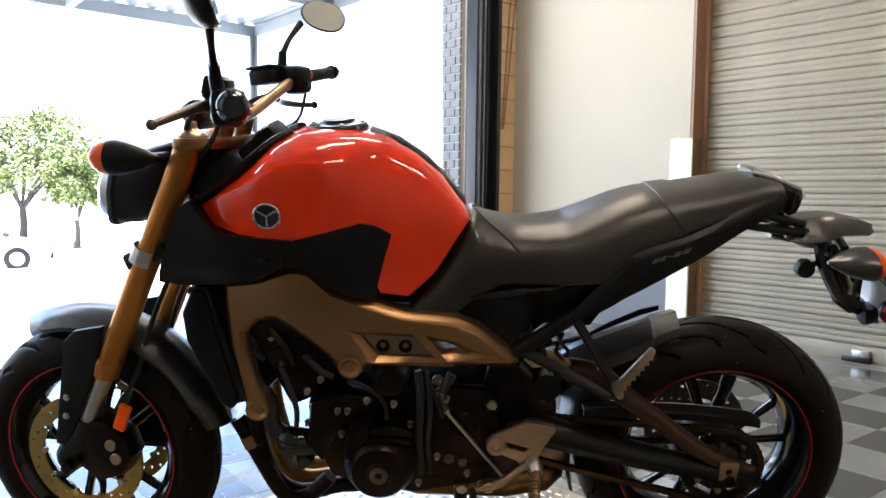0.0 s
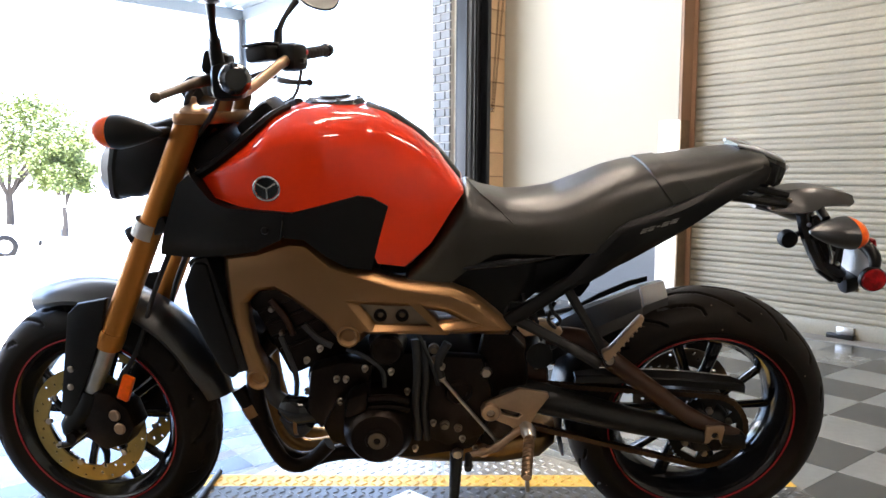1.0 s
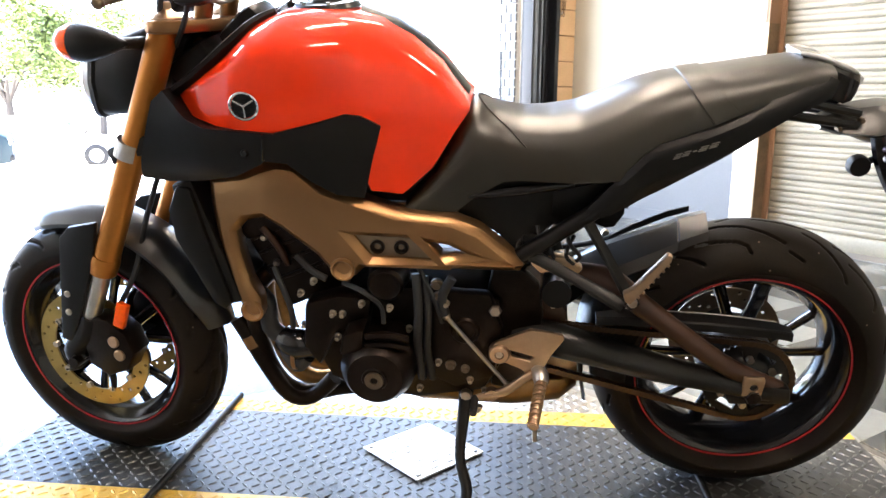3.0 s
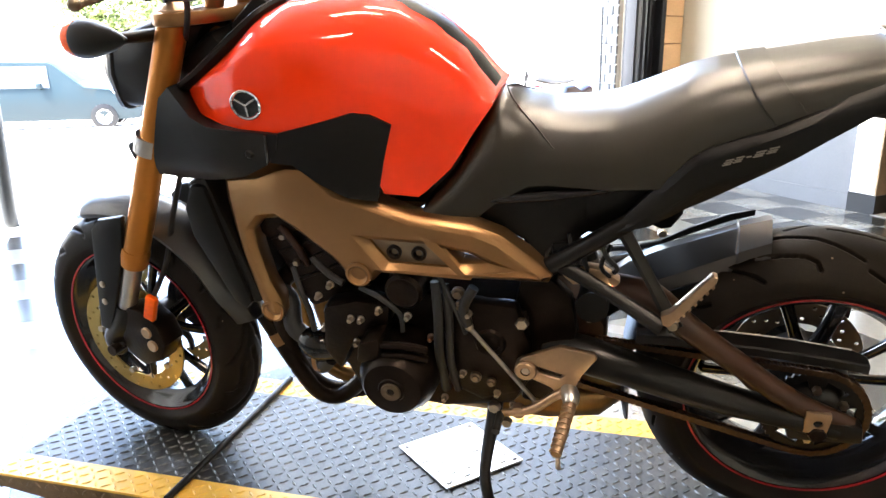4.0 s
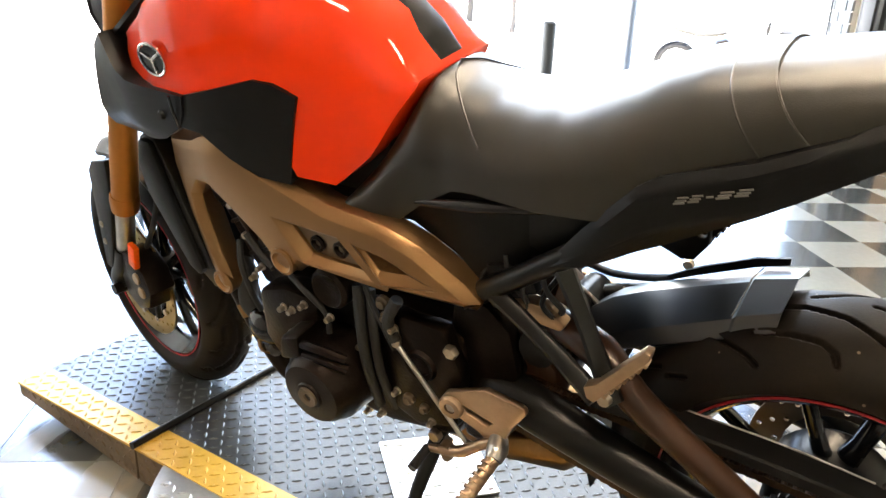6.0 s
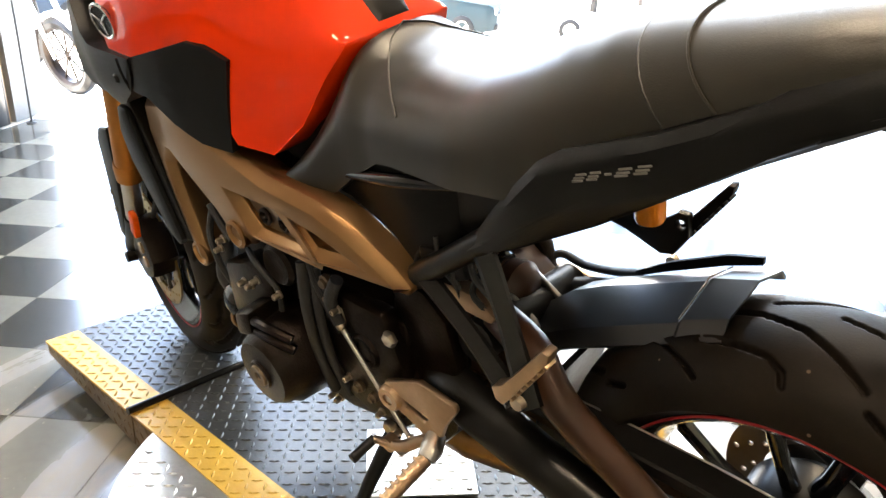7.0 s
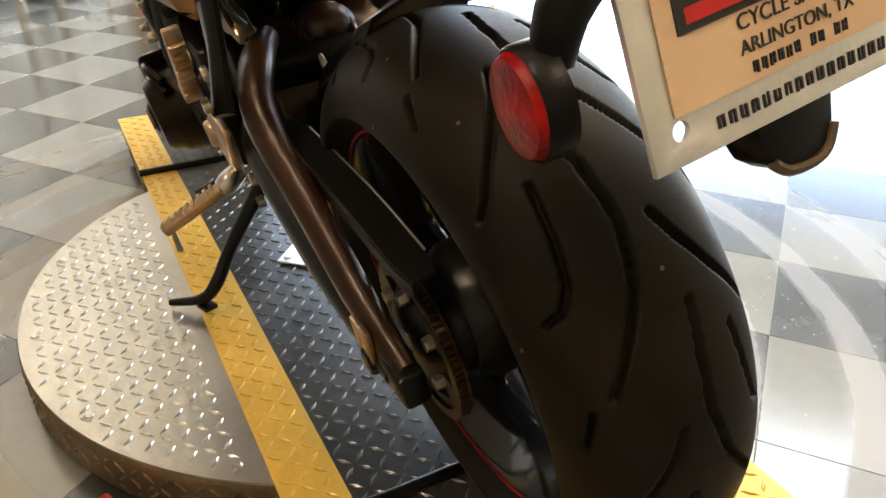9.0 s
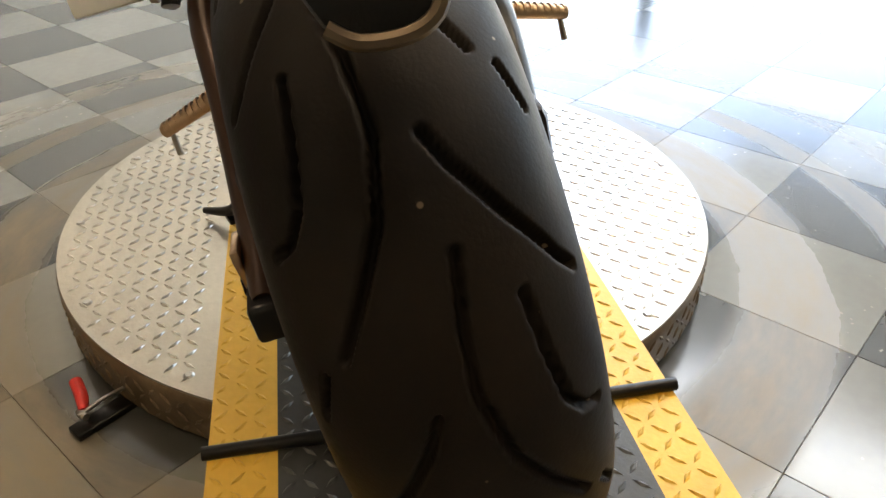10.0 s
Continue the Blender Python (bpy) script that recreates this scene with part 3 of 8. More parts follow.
lane = thing("motorcycle_lane", "black tread plate lane with yellow edges across the turntable", "ramp", Matrix.Translation((CX, CY, 0)))
X_A, X_B, X_H = -1.05, 1.05, 0.602
for nm, x0, x1 in (("deck", -X_H, X_H), ("end_flap", X_A, -X_H - 0.003), ("end_flap", X_H + 0.003, X_B)):
    for y0, y1, mat, lab in ((-LW, -LW + 0.082, TREAD_YELLOW, "yellow painted edge strip"), (-LW + 0.082, LW - 0.082, TREAD_BLACK, "black painted tread plate"), (LW - 0.082, LW, TREAD_YELLOW, "yellow painted edge strip")):
        bm = B()
        box(bm, ((x0 + x1) / 2, (y0 + y1) / 2, PZ - 0.003), (x1 - x0, y1 - y0, 0.006), bev=0.0)
        p = part(nm if mat is TREAD_BLACK else "edge_strip", bm, mat, lane, lab, smooth=False)
        bm = B()
        lugs(bm, x0, x1, y0, y1, PZ, lambda x, y: True)
        tagged(part("tread_pattern", bm, BLACK_LUG if mat is TREAD_BLACK else mat, p, smooth=False), kind="stuff")
    # folded skirts of dull plate: deep under the deck, tapering towards the free ends
    for s in (-1, 1):
        za, zb = (0.055 if x0 == X_A else 0.004), (0.055 if x1 == X_B else 0.004)
        bm = B()
        loft(bm, [[Vector((x, s * (LW - d), z)) for d, z in ((0.003, PZ - 0.0065), (0.003, lo), (0.010, lo), (0.010, PZ - 0.0065))] for x, lo in ((x0 + 0.002, za), (x1 - 0.002, zb))])
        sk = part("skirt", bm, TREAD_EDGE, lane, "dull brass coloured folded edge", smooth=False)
        bm = B()
        for i in range(int((x1 - x0) / 0.0245)):
            for j in range(3):
                xc, zc = x0 + 0.0245 * (i + 0.5), PZ - 0.018 - 0.0245 * j
                if zc - 0.008 < za + (zb - za) * (xc - x0) / (x1 - x0):
                    continue
                a = 0.78 if (i + j) % 2 else -0.78
                v = [bm.verts.new((xc + math.cos(a) * u - math.sin(a) * w, s * (LW - 0.003 + q), zc + math.sin(a) * u + math.cos(a) * w)) for u, w, q in ((-0.0105, 0, 0), (0, -0.0034, 0), (0.0105, 0, 0), (0, 0.0034, 0), (-0.005, 0, 0.002), (0.005, 0, 0.002))]
                for f in ((0, 1, 4), (1, 5, 4), (1, 2, 5), (2, 3, 5), (3, 4, 5), (3, 0, 4)):
                    bm.faces.new([v[k] for k in f])
        tagged(part("side_pattern", bm, TREAD_EDGE, sk, smooth=False), kind="stuff")
    if nm == "end_flap":
        xe = x0 if x0 == X_A else x1
        bm = B()
        box(bm, (xe + (0.006 if x0 == X_A else -0.006), 0, PZ - 0.024), (0.006, LW * 2 - 0.01, 0.034))
        part("end_lip", bm, TREAD_EDGE, lane, smooth=False)
        for s in (-1, 1):
            bm = sweep(B(), [(xe * 0.93, s * 0.2, 0.0), (xe * 0.93, s * 0.2, PZ - 0.0065)], 0.018, 12)
            part("foot", bm, BLACK_PAINT, lane, "black rubber foot")
for s in (-1, 1):
    bm = B()
    sweep(bm, [(s * X_H, -LW - 0.005, PZ + 0.006), (s * X_H, LW + 0.005, PZ + 0.006)], 0.0085, 12)
    part("hinge_rod", bm, BLACK_PAINT, lane, "black steel hinge rod")
cover_plate = thing("cover_plate", "square bare tread plate screwed on the lane", "plate", Matrix.Translation((0.300, 2.597, PZ + 0.003)) @ pose(0, 0, 0, 0, 0, 47))
bm = B()
box(bm, (0, 0, 0.002), (0.21, 0.21, 0.004), bev=0.001)
part("sheet", bm, TREAD_PALE, cover_plate, smooth=False)
bm = B()
lugs(bm, -0.10, 0.10, -0.10, 0.10, 0.004, lambda x, y: True, turn=0.78)
tagged(part("tread_pattern", bm, TREAD_PALE, cover_plate, smooth=False), kind="stuff")
for sx in (-1, 1):
    for sy in (-1, 1):
        bm = B()
        lathe(bm, [(0, 0.0035), (0.004, 0.0035), (0.007, 0.0)], (sx * 0.09, sy * 0.09, 0.004), "z", 10)
        part("screw", bm, STEEL, cover_plate)


# ---- the motorcycle: x to the rear from the rear axle, y to its right, z up; it leans on its side stand ----
LEAN = 12.7
bike = thing("motorcycle", "orange and black naked motorcycle leaning on its side stand", "motorcycle", Matrix.Translation((1.015, 2.60, PZ)) @ pose(0, 0, 0, LEAN, 0, 0))


def bp(name, bm, mat, parent=None, label="", **k):
    return part(name, bm, mat, parent or bike, label, **k)


def smooth_step(t):
    t = min(1, max(0, t))
    return t * t * (3 - 2 * t)


def between(x, table):
    """Smooth value at x from a short table of (x, value)."""
    if x <= table[0][0]:
        return table[0][1]
    for (x0, v0), (x1, v1) in zip(table, table[1:]):
        if x <= x1:
            return v0 + (v1 - v0) * (x - x0) / (x1 - x0)
    return table[-1][1]


# ---- wheels ----
def tyre(name, radius, half, rim_r, cx, cz, nu, nv, tread, parent, bead):
    """A tyre as a fine grid round the axle; tread(s, v) gives the groove's depth at s metres round and v metres across."""
    bm = B()
    prof = []
    for j in range(nv + 1):
        q = -1 + 2 * j / nv
        th = q * 1.92
        y = half * math.sin(th) / 1.0 if abs(th) < math.pi / 2 else math.copysign(half + (bead - half) * (abs(th) - math.pi / 2) / 0.35, th)
        r = radius - (radius - rim_r - 0.022) * (1 - max(0, math.cos(th))) if abs(th) < math.pi / 2 else rim_r + 0.022 - 0.022 * (abs(th) - math.pi / 2) / 0.35
        prof.append((r, y, th))
    rings = []
    for i in range(nu):
        a = 2 * math.pi * i / nu
        ring = []
        for r, y, th in prof:
            d = tread(a * radius, th * half * 1.15) if tread and abs(th) < 1.3 else 0.0
            rr, yy = r - d * math.cos(th * 0.8), y - d * math.sin(th * 0.8)
            ring.append(bm.verts.new((cx + rr * math.cos(a), yy, cz + rr * math.sin(a))))
        rings.append(ring)
    for i in range(nu):
        a, b = rings[i], rings[(i + 1) % nu]
        for j in range(nv):
            bm.faces.new((a[j], a[j + 1], b[j + 1], b[j]))
    return bp(name, bm, RUBBER, parent, "worn black tyre with curved tread grooves", angle=179)


def seg_dist(px, py, ax, ay, bx, by):
    dx, dy = bx - ax, by - ay
    t = min(1, max(0, ((px - ax) * dx + (py - ay) * dy) / (dx * dx + dy * dy)))
    return math.hypot(px - ax - t * dx, py - ay - t * dy)


def tread_pattern(period, wide=1.0):
    k, q = period / 0.317, wide
    lines = ([(0.158, 0.020), (0.121, 0.012), (0.074, 0.008), (0.025, 0.022), (-0.010, 0.046), (-0.045, 0.074)],
             [(0.124, 0.058), (0.084, 0.064), (0.047, 0.073), (0.030, 0.088), (0.026, 0.108)],
             [(0.226, 0.022), (0.203, 0.035), (0.172, 0.061), (0.135, 0.100), (0.124, 0.118)],
             [(0.262, 0.098), (0.232, 0.116)])
    lines = [[(a * k, b * q) for a, b in ln] for ln in lines]

    def tread(s, v):
        side = 0.5 * period if v < 0 else 0.0
        u, w, best = (s + side) % period, abs(v), 1.0
        for line in lines:
            for off in (-period, 0.0, period):
                for (a, b), (c, d) in zip(line, line[1:]):
                    if abs(u - off - a) < 0.07:
                        best = min(best, seg_dist(u - off, w, a, b, c, d))
        return 0.0085 * (1 - smooth_step((best - 0.0022) / 0.0024))
    return tread


def wheel(name, cx, cz, radius, half, tread, nu, nv, label, rim_half, k):
    """k scales the rim's radii."""
    w = bp(name, lathe(B(), [(0.030, -0.06), (0.045, -0.055), (0.042, 0.0), (0.045, 0.055), (0.030, 0.06)], (cx, 0, cz), "y", 28), BLACK_PAINT, None, label)
    tyre("tyre", radius, half, 0.226 * k, cx, cz, nu, nv, tread, w, rim_half)
    h = rim_half
    prof = [(0.229, -h), (0.222, -h - 0.004), (0.214, -h + 0.002), (0.205, -h + 0.022), (0.190, -h * 0.35), (0.188, 0), (0.190, h * 0.35), (0.205, h - 0.022), (0.214, h - 0.002), (0.222, h + 0.004), (0.229, h), (0.222, h - 0.012), (0.205, 0), (0.222, -h + 0.012)]
    bp("rim", lathe(B(), [(r * k, y) for r, y in prof], (cx, 0, cz), "y", 72, closed=True), GLOSS_BLACK, w, "gloss black cast rim")
    for s in (-1, 1):
        bp("rim_tape", lathe(B(), [(0.2248 * k, s * (h + 0.0035)), (0.2282 * k, s * (h + 0.0045)), (0.2282 * k, s * (h + 0.006)), (0.2248 * k, s * (h + 0.006))], (cx, 0, cz), "y", 96, closed=True), RED_LINE, w, "thin red rim stripe")
    for i in range(5):
        for s in (-1, 1):
            a, b = 2 * math.pi * i / 5 + 0.35 + s * 0.10, 2 * math.pi * i / 5 + 0.35 + s * 0.27
            p0, p1 = Vector((cx + 0.040 * math.cos(a), 0, cz + 0.040 * math.sin(a))), Vector((cx + 0.196 * k * math.cos(b), 0, cz + 0.196 * k * math.sin(b)))
            bm = sweep(B(), [p0, p0.lerp(p1, 0.5) + Vector((0, -0.006, 0)), p1], [0.014, 0.0095, 0.0115], 10, flat=1.5)
            bp("spoke", bm, GLOSS_BLACK, w)
    return w


FX, FZ, RX, RZ, RY = -1.447, 0.298, -0.026, 0.315, 0.0
rear = wheel("rear_wheel", RX, RZ, 0.310, 0.097, tread_pattern(0.32463), 1080, 150, "black cast rear wheel with a wide tyre", 0.070, 0.965)
rear.location.y = RY
STEER_AT = Vector((-1.155, 0, 1.0))
STEER = Matrix.Translation(STEER_AT) @ Matrix.Rotation(radians(-10.5), 4, Vector((0.40, 0, 0.917))) @ Matrix.Translation(-STEER_AT)
front = wheel("front_wheel", FX, FZ, 0.294, 0.060, tread_pattern(0.30788, 0.66), 420, 44, "black cast front wheel with a slim tyre", 0.046, 0.915)
front.matrix_local = STEER


def brake_disc(name, cx, cz, y, r0, r1, mat, parent, holes=True, th=0.0045):
    hs = [ring_outline(r0, 40, cx, cz)]
    if holes:
        for k in range(36):
            rr = r0 + (r1 - r0) * (0.22, 0.5, 0.78)[k % 3]
            a = 2 * math.pi * k / 36
            hs.append(ring_outline(0.0042, 6, cx + rr * math.cos(a), cz + rr * math.sin(a)))
    bm = prism(B(), ring_outline(r1, 64, cx, cz), y - th / 2, y + th / 2, hs, 0.0)
    return bp(name, bm, mat, parent, smooth=False)


for s in (-1, 1):
    d = brake_disc("brake_disc", FX, FZ, s * 0.066, 0.104, 0.142, DISC, front)
    d["label"] = "drilled brass coloured brake disc"
    bm = B()
    for k in range(5):
        a = 2 * math.pi * k / 5
        sweep(bm, [(FX + 0.035 * math.cos(a), s * 0.055, FZ + 0.035 * math.sin(a)), (FX + 0.075 * math.cos(a + 0.15), s * 0.062, FZ + 0.075 * math.sin(a + 0.15)), (FX + 0.108 * math.cos(a), s * 0.066, FZ + 0.108 * math.sin(a))], [0.013, 0.008, 0.006], 8)
    bp("disc_carrier", bm, BLACK_PAINT, d)
    for k in range(10):
        a = 2 * math.pi * k / 10
        bm = lathe(B(), [(0, -0.004), (0.0075, -0.004), (0.0075, 0.004), (0, 0.004)], (FX + 0.103 * math.cos(a), s * 0.067, FZ + 0.103 * math.sin(a)), "y", 10)
        bp("disc_button", bm, BOLT, d)
brake_disc("brake_disc", RX, RZ, 0.075, 0.075, 0.1225, PLUG, rear)

# ---- tank ----
T_TOP = [(-1.135, 0.915), (-1.10, 0.935), (-1.03, 0.985), (-0.98, 1.028), (-0.935, 1.046), (-0.88, 1.050), (-0.82, 1.046), (-0.76, 1.030), (-0.70, 0.995), (-0.65, 0.952), (-0.615, 0.905), (-0.595, 0.880)]
T_LOW = [(-1.135, 0.900), (-1.10, 0.880), (-1.03, 0.862), (-0.95, 0.853), (-0.86, 0.845), (-0.79, 0.81), (-0.778, 0.742), (-0.715, 0.728), (-0.66, 0.775), (-0.62, 0.838), (-0.595, 0.872)]
T_WID = [(-1.135, 0.135), (-1.08, 0.178), (-1.0, 0.205), (-0.92, 0.208), (-0.86, 0.200), (-0.80, 0.182), (-0.74, 0.160), (-0.68, 0.140), (-0.63, 0.118), (-0.595, 0.095)]


def tank_section(x, grow=0.0, n=22):
    zt, zl, w = between(x, T_TOP) + grow, between(x, T_LOW), between(x, T_WID) + grow
    ring = []
    for k in range(n + 1):
        th = math.pi * k / n
        c, s = math.cos(th), math.sin(th)
        flat = 0.86 if x < -0.78 else 0.86 + 0.14 * smooth_step((x + 0.78) / 0.15)
        y = -w * math.copysign(abs(c) ** (0.62 * flat), c)
        side = abs(c)
        z = zl + (zt - zl) * s ** 0.62
        crease = 0.012 * math.exp(-((s - 0.62) / 0.16) ** 2) * smooth_step((-0.72 - x) / 0.2)
        ring.append(Vector((x, y * (1 + crease / w), z)))
    return ring


xs = [-1.135 + 0.54 * k / 40 for k in range(41)]
tank = bp("fuel_tank", loft(B(), [tank_section(x) for x in xs]), ORANGE, None, "glossy orange fuel tank with crisp shoulders", angle=60)
bm = B()
lathe(bm, [(0, 0.012), (0.030, 0.012), (0.036, 0.006), (0.060, 0.004), (0.066, -0.006)], (0, 0, 0), "z", 32)
cap = bp("filler_cap", bm, BLACK_PAINT, tank, "black filler cap")
cap.matrix_local = Matrix.Translation((-0.87, 0, 1.049)) @ pose(0, 0, 0, 0, -3, 0)
for k in range(6):
    bm = lathe(B(), [(0, 0.005), (0.004, 0.005), (0.004, 0)], (0.052 * math.cos(k), 0.052 * math.sin(k), 0.003), "z", 8)
    bp("cap_screw", bm, STEEL, cap)
# black trim along the tank's leading edge and its spine at the rear
for s in (-1, 1):
    bm = B()
    pts = [(-1.138, s * 0.150, 0.910), (-1.09, s * 0.148, 0.938), (-1.03, s * 0.128, 0.986), (-0.985, s * 0.098, 1.024), (-0.955, s * 0.06, 1.040)]
    sweep(bm, pts, [0.007, 0.009, 0.010, 0.009, 0.007], 8, flat=1.6)
    bp("edge_trim", bm, BLACK_PLASTIC, tank, "black plastic tank trim")
bm = B()
loft(bm, [[Vector((x, y, between(x, T_TOP) + 0.002 + dz - 0.9 * abs(y) ** 1.6)) for y, dz in ((-w, 0), (-w * 0.6, 0.006), (w * 0.6, 0.006), (w, 0), (w * 0.9, -0.01), (-w * 0.9, -0.01))] for x, w in ((-0.80, 0.030), (-0.74, 0.034), (-0.68, 0.034), (-0.63, 0.034), (-0.60, 0.03))])
bp("spine_strip", bm, BLACK_PLASTIC, tank)
bm = B()
box(bm, (-1.025, 0, 1.012), (0.095, 0.12, 0.045), pose(0, 0, 0, 0, -40, 0), 0.016)
bp("ignition_cover", bm, BLACK_PLASTIC, tank, "black cover before the tank")
# round emblem: a plain ringed disc with spokes
for s in (-1, 1):
    bm = B()
    lathe(bm, [(0.0225, 0.0), (0.0225, 0.003), (0.025, 0.004), (0.0265, 0.003), (0.0265, 0.0)], (0, 0, 0), "y", 40, closed=True)
    for k in range(3):
        box(bm, (0.0105 * math.cos(radians(90 + 120 * k)), 0.0022, -0.0105 * math.sin(radians(90 + 120 * k))), (0.021, 0.003, 0.0036), pose(0, 0, 0, 0, 90 + 120 * k, 0), 0.001)
    em = bp("emblem", bm, CHROME, tank, "round chrome emblem")
    em.matrix_local = Matrix.Translation((-0.978, s * 0.2085, 0.905)) @ pose(0, 0, 0, 7 * -s, 0, -3 * s) @ Matrix.Diagonal((1, s, 1, 1))
    bm = lathe(B(), [(0, 0.001), (0.022, 0.001), (0.022, -0.004)], (0, 0, 0), "y", 32)
    bp("emblem_field", bm, GLOSS_BLACK, em)


# ---- plastic side panels ----
def shell(name, outline, y_of, thick, mat, label, sides=(-1, 1), parent=None, rings=4):
    """A plate that follows a curved side: its outline drawn in towards the middle in rings, each point set at y_of(x, z)."""
    c = Vector((sum(p[0] for p in outline) / len(outline), sum(p[1] for p in outline) / len(outline)))
    obs = []
    for s in sides:
        bm = B()
        loops = []
        for k in range(rings):
            f = 1 - k / rings
            loops.append([bm.verts.new((c.x + (u - c.x) * f, s * y_of(c.x + (u - c.x) * f, c.y + (w - c.y) * f), c.y + (w - c.y) * f)) for u, w in outline])
        n = len(outline)
        for a, b in zip(loops, loops[1:]):
            for k in range(n):
                bm.faces.new((a[k], a[(k + 1) % n], b[(k + 1) % n], b[k]))
        mid = bm.verts.new((c.x, s * y_of(c.x, c.y), c.y))
        for k in range(n):
            bm.faces.new((loops[-1][k], loops[-1][(k + 1) % n], mid))
        back = [bm.verts.new((v.co.x + (c.x - v.co.x) * 0.04, v.co.y - s * thick * 0.35, v.co.z + (c.y - v.co.z) * 0.04 * 0)) for v in loops[0]]
        back2 = [bm.verts.new((v.co.x + (c.x - v.co.x) * 0.05, v.co.y - s * thick, v.co.z + (c.y - v.co.z) * 0.03)) for v in loops[0]]
        for p, q in ((loops[0], back), (back, back2)):
            for k in range(n):
                bm.faces.new((p[(k + 1) % n], p[k], q[k], q[(k + 1) % n]))
        obs.append(bp(name, bm, mat, parent, label, angle=40))
    return obs


def fine(outline, step=0.02):
    """The outline with points added along its long sides."""
    out = []
    for i, p in enumerate(outline):
        q = outline[(i + 1) % len(outline)]
        n = max(1, int(math.hypot(q[0] - p[0], q[1] - p[1]) / step))
        out += [(p[0] + (q[0] - p[0]) * k / n, p[1] + (q[1] - p[1]) * k / n) for k in range(n)]
    return out


SCOOP = [(-1.133, 0.925), (-1.158, 0.905), (-1.19, 0.82), (-1.215, 0.752), (-1.165, 0.744), (-1.10, 0.754), (-1.01, 0.775), (-0.957, 0.802), (-0.935, 0.83), (-0.928, 0.857), (-1.0, 0.862), (-1.06, 0.866), (-1.09, 0.878), (-1.115, 0.905)]
shell("air_scoop", fine(SCOOP), lambda x, z: 0.204 - 0.035 * smooth_step((-1.02 - x) / 0.18) + 0.012 * math.sin(max(0, (z - 0.74) / 0.15) * 2.2) - 0.04 * smooth_step((0.80 - z) / 0.10), 0.05, BLACK_PLASTIC, "matt black plastic air scoop beside the tank")
SIDE = [(-0.930, 0.858), (-0.868, 0.872), (-0.806, 0.886), (-0.780, 0.880), (-0.748, 0.860), (-0.765, 0.80), (-0.783, 0.727), (-0.83, 0.738), (-0.871, 0.766), (-0.912, 0.802), (-0.952, 0.806)]
shell("side_panel", fine(SIDE), lambda x, z: between(x, T_WID) + 0.005 - 0.006 * smooth_step((0.82 - z) / 0.12), 0.04, BLACK_PLASTIC, "matt black plastic panel under the tank")

for s in (-1, 1):
    bm = lathe(B(), [(0, -0.004), (0.005, -0.004), (0.008, 0.0), (0.008, 0.004)], (0, 0, 0), "y", 14)
    ob = bp("scoop_bolt", bm, BLACK_PAINT, None)
    ob.matrix_local = Matrix.Translation((-0.985, s * 0.2155, 0.822)) @ pose(0, 0, 0, 0, 0, 0 if s < 0 else 180)
    bm = sweep(B(), [(-0.947, s * 0.222, 0.858), (-0.950, s * 0.220, 0.835), (-0.956, s * 0.212, 0.806)], 0.0022, 6)
    bp("panel_seam", bm, GLOSS_BLACK, None)

# ---- seat ----
S_TOP = [(-0.715, 0.706), (-0.66, 0.775), (-0.625, 0.832), (-0.60, 0.872), (-0.585, 0.880), (-0.556, 0.864), (-0.50, 0.852), (-0.45, 0.853), (-0.393, 0.862), (-0.338, 0.885), (-0.283, 0.909), (-0.235, 0.923), (-0.17, 0.932), (-0.06, 0.949), (0.01, 0.957), (0.045, 0.95)]
S_LOW = [(-0.715, 0.690), (-0.62, 0.686), (-0.58, 0.718), (-0.53, 0.748), (-0.50, 0.752), (-0.40, 0.752), (-0.32, 0.757), (-0.25, 0.792), (-0.17, 0.838), (-0.06, 0.890), (0.045, 0.925)]
S_WID = [(-0.715, 0.150), (-0.66, 0.145), (-0.60, 0.132), (-0.55, 0.130), (-0.48, 0.138), (-0.40, 0.147), (-0.32, 0.146), (-0.25, 0.136), (-0.17, 0.122), (-0.06, 0.110), (0.02, 0.095), (0.045, 0.080)]


def seat_section(x, n=20, grow=0.0):
    zt, zl, w = between(x, S_TOP) + grow, between(x, S_LOW), between(x, S_WID) + grow
    out = []
    for k in range(n + 1):
        th = math.pi * k / n
        c, s = math.cos(th), math.sin(th)
        out.append(Vector((x, -w * math.copysign(abs(c) ** 0.66, c) * (1 - 0.10 * s), zl + (zt - zl) * s ** 0.62)))
    return out


bm = loft(B(), [seat_section(-0.715 + 0.76 * k / 70) for k in range(71)])
seat = bp("seat", bm, VINYL, None, "one-piece black vinyl seat with a strap", angle=60)
def strap_line(x0, grow):
    """A line over the seat from flank to flank that leans back as it goes down."""
    zt, zl = between(x0, S_TOP), between(x0, S_LOW)
    out = []
    for k in range(21):
        th = math.pi * (0.015 + 0.97 * k / 20)
        c, q = math.cos(th), math.sin(th)
        x = x0 + 0.060 * (1 - q ** 0.62)
        zt, zl, w = between(x, S_TOP) + grow, between(x, S_LOW), between(x, S_WID) + grow
        out.append(Vector((x, -w * math.copysign(abs(c) ** 0.66, c) * (1 - 0.10 * q), zl + (zt - zl) * q ** 0.62)))
    return out


bm = B()
rows = [[bm.verts.new(p) for p in strap_line(x, g)] for x, g in ((-0.212, 0.0), (-0.210, 0.0035), (-0.170, 0.0035), (-0.168, 0.0))]
for p, q in zip(rows, rows[1:]):
    for k in range(20):
        bm.faces.new((p[k], p[k + 1], q[k + 1], q[k]))
bp("strap", bm, VINYL, seat, "black passenger strap across the seat")
for x in (-0.211, -0.169):
    bp("piping", sweep(B(), strap_line(x, 0.0022), 0.0015, 6, step=1), VINYL, seat)
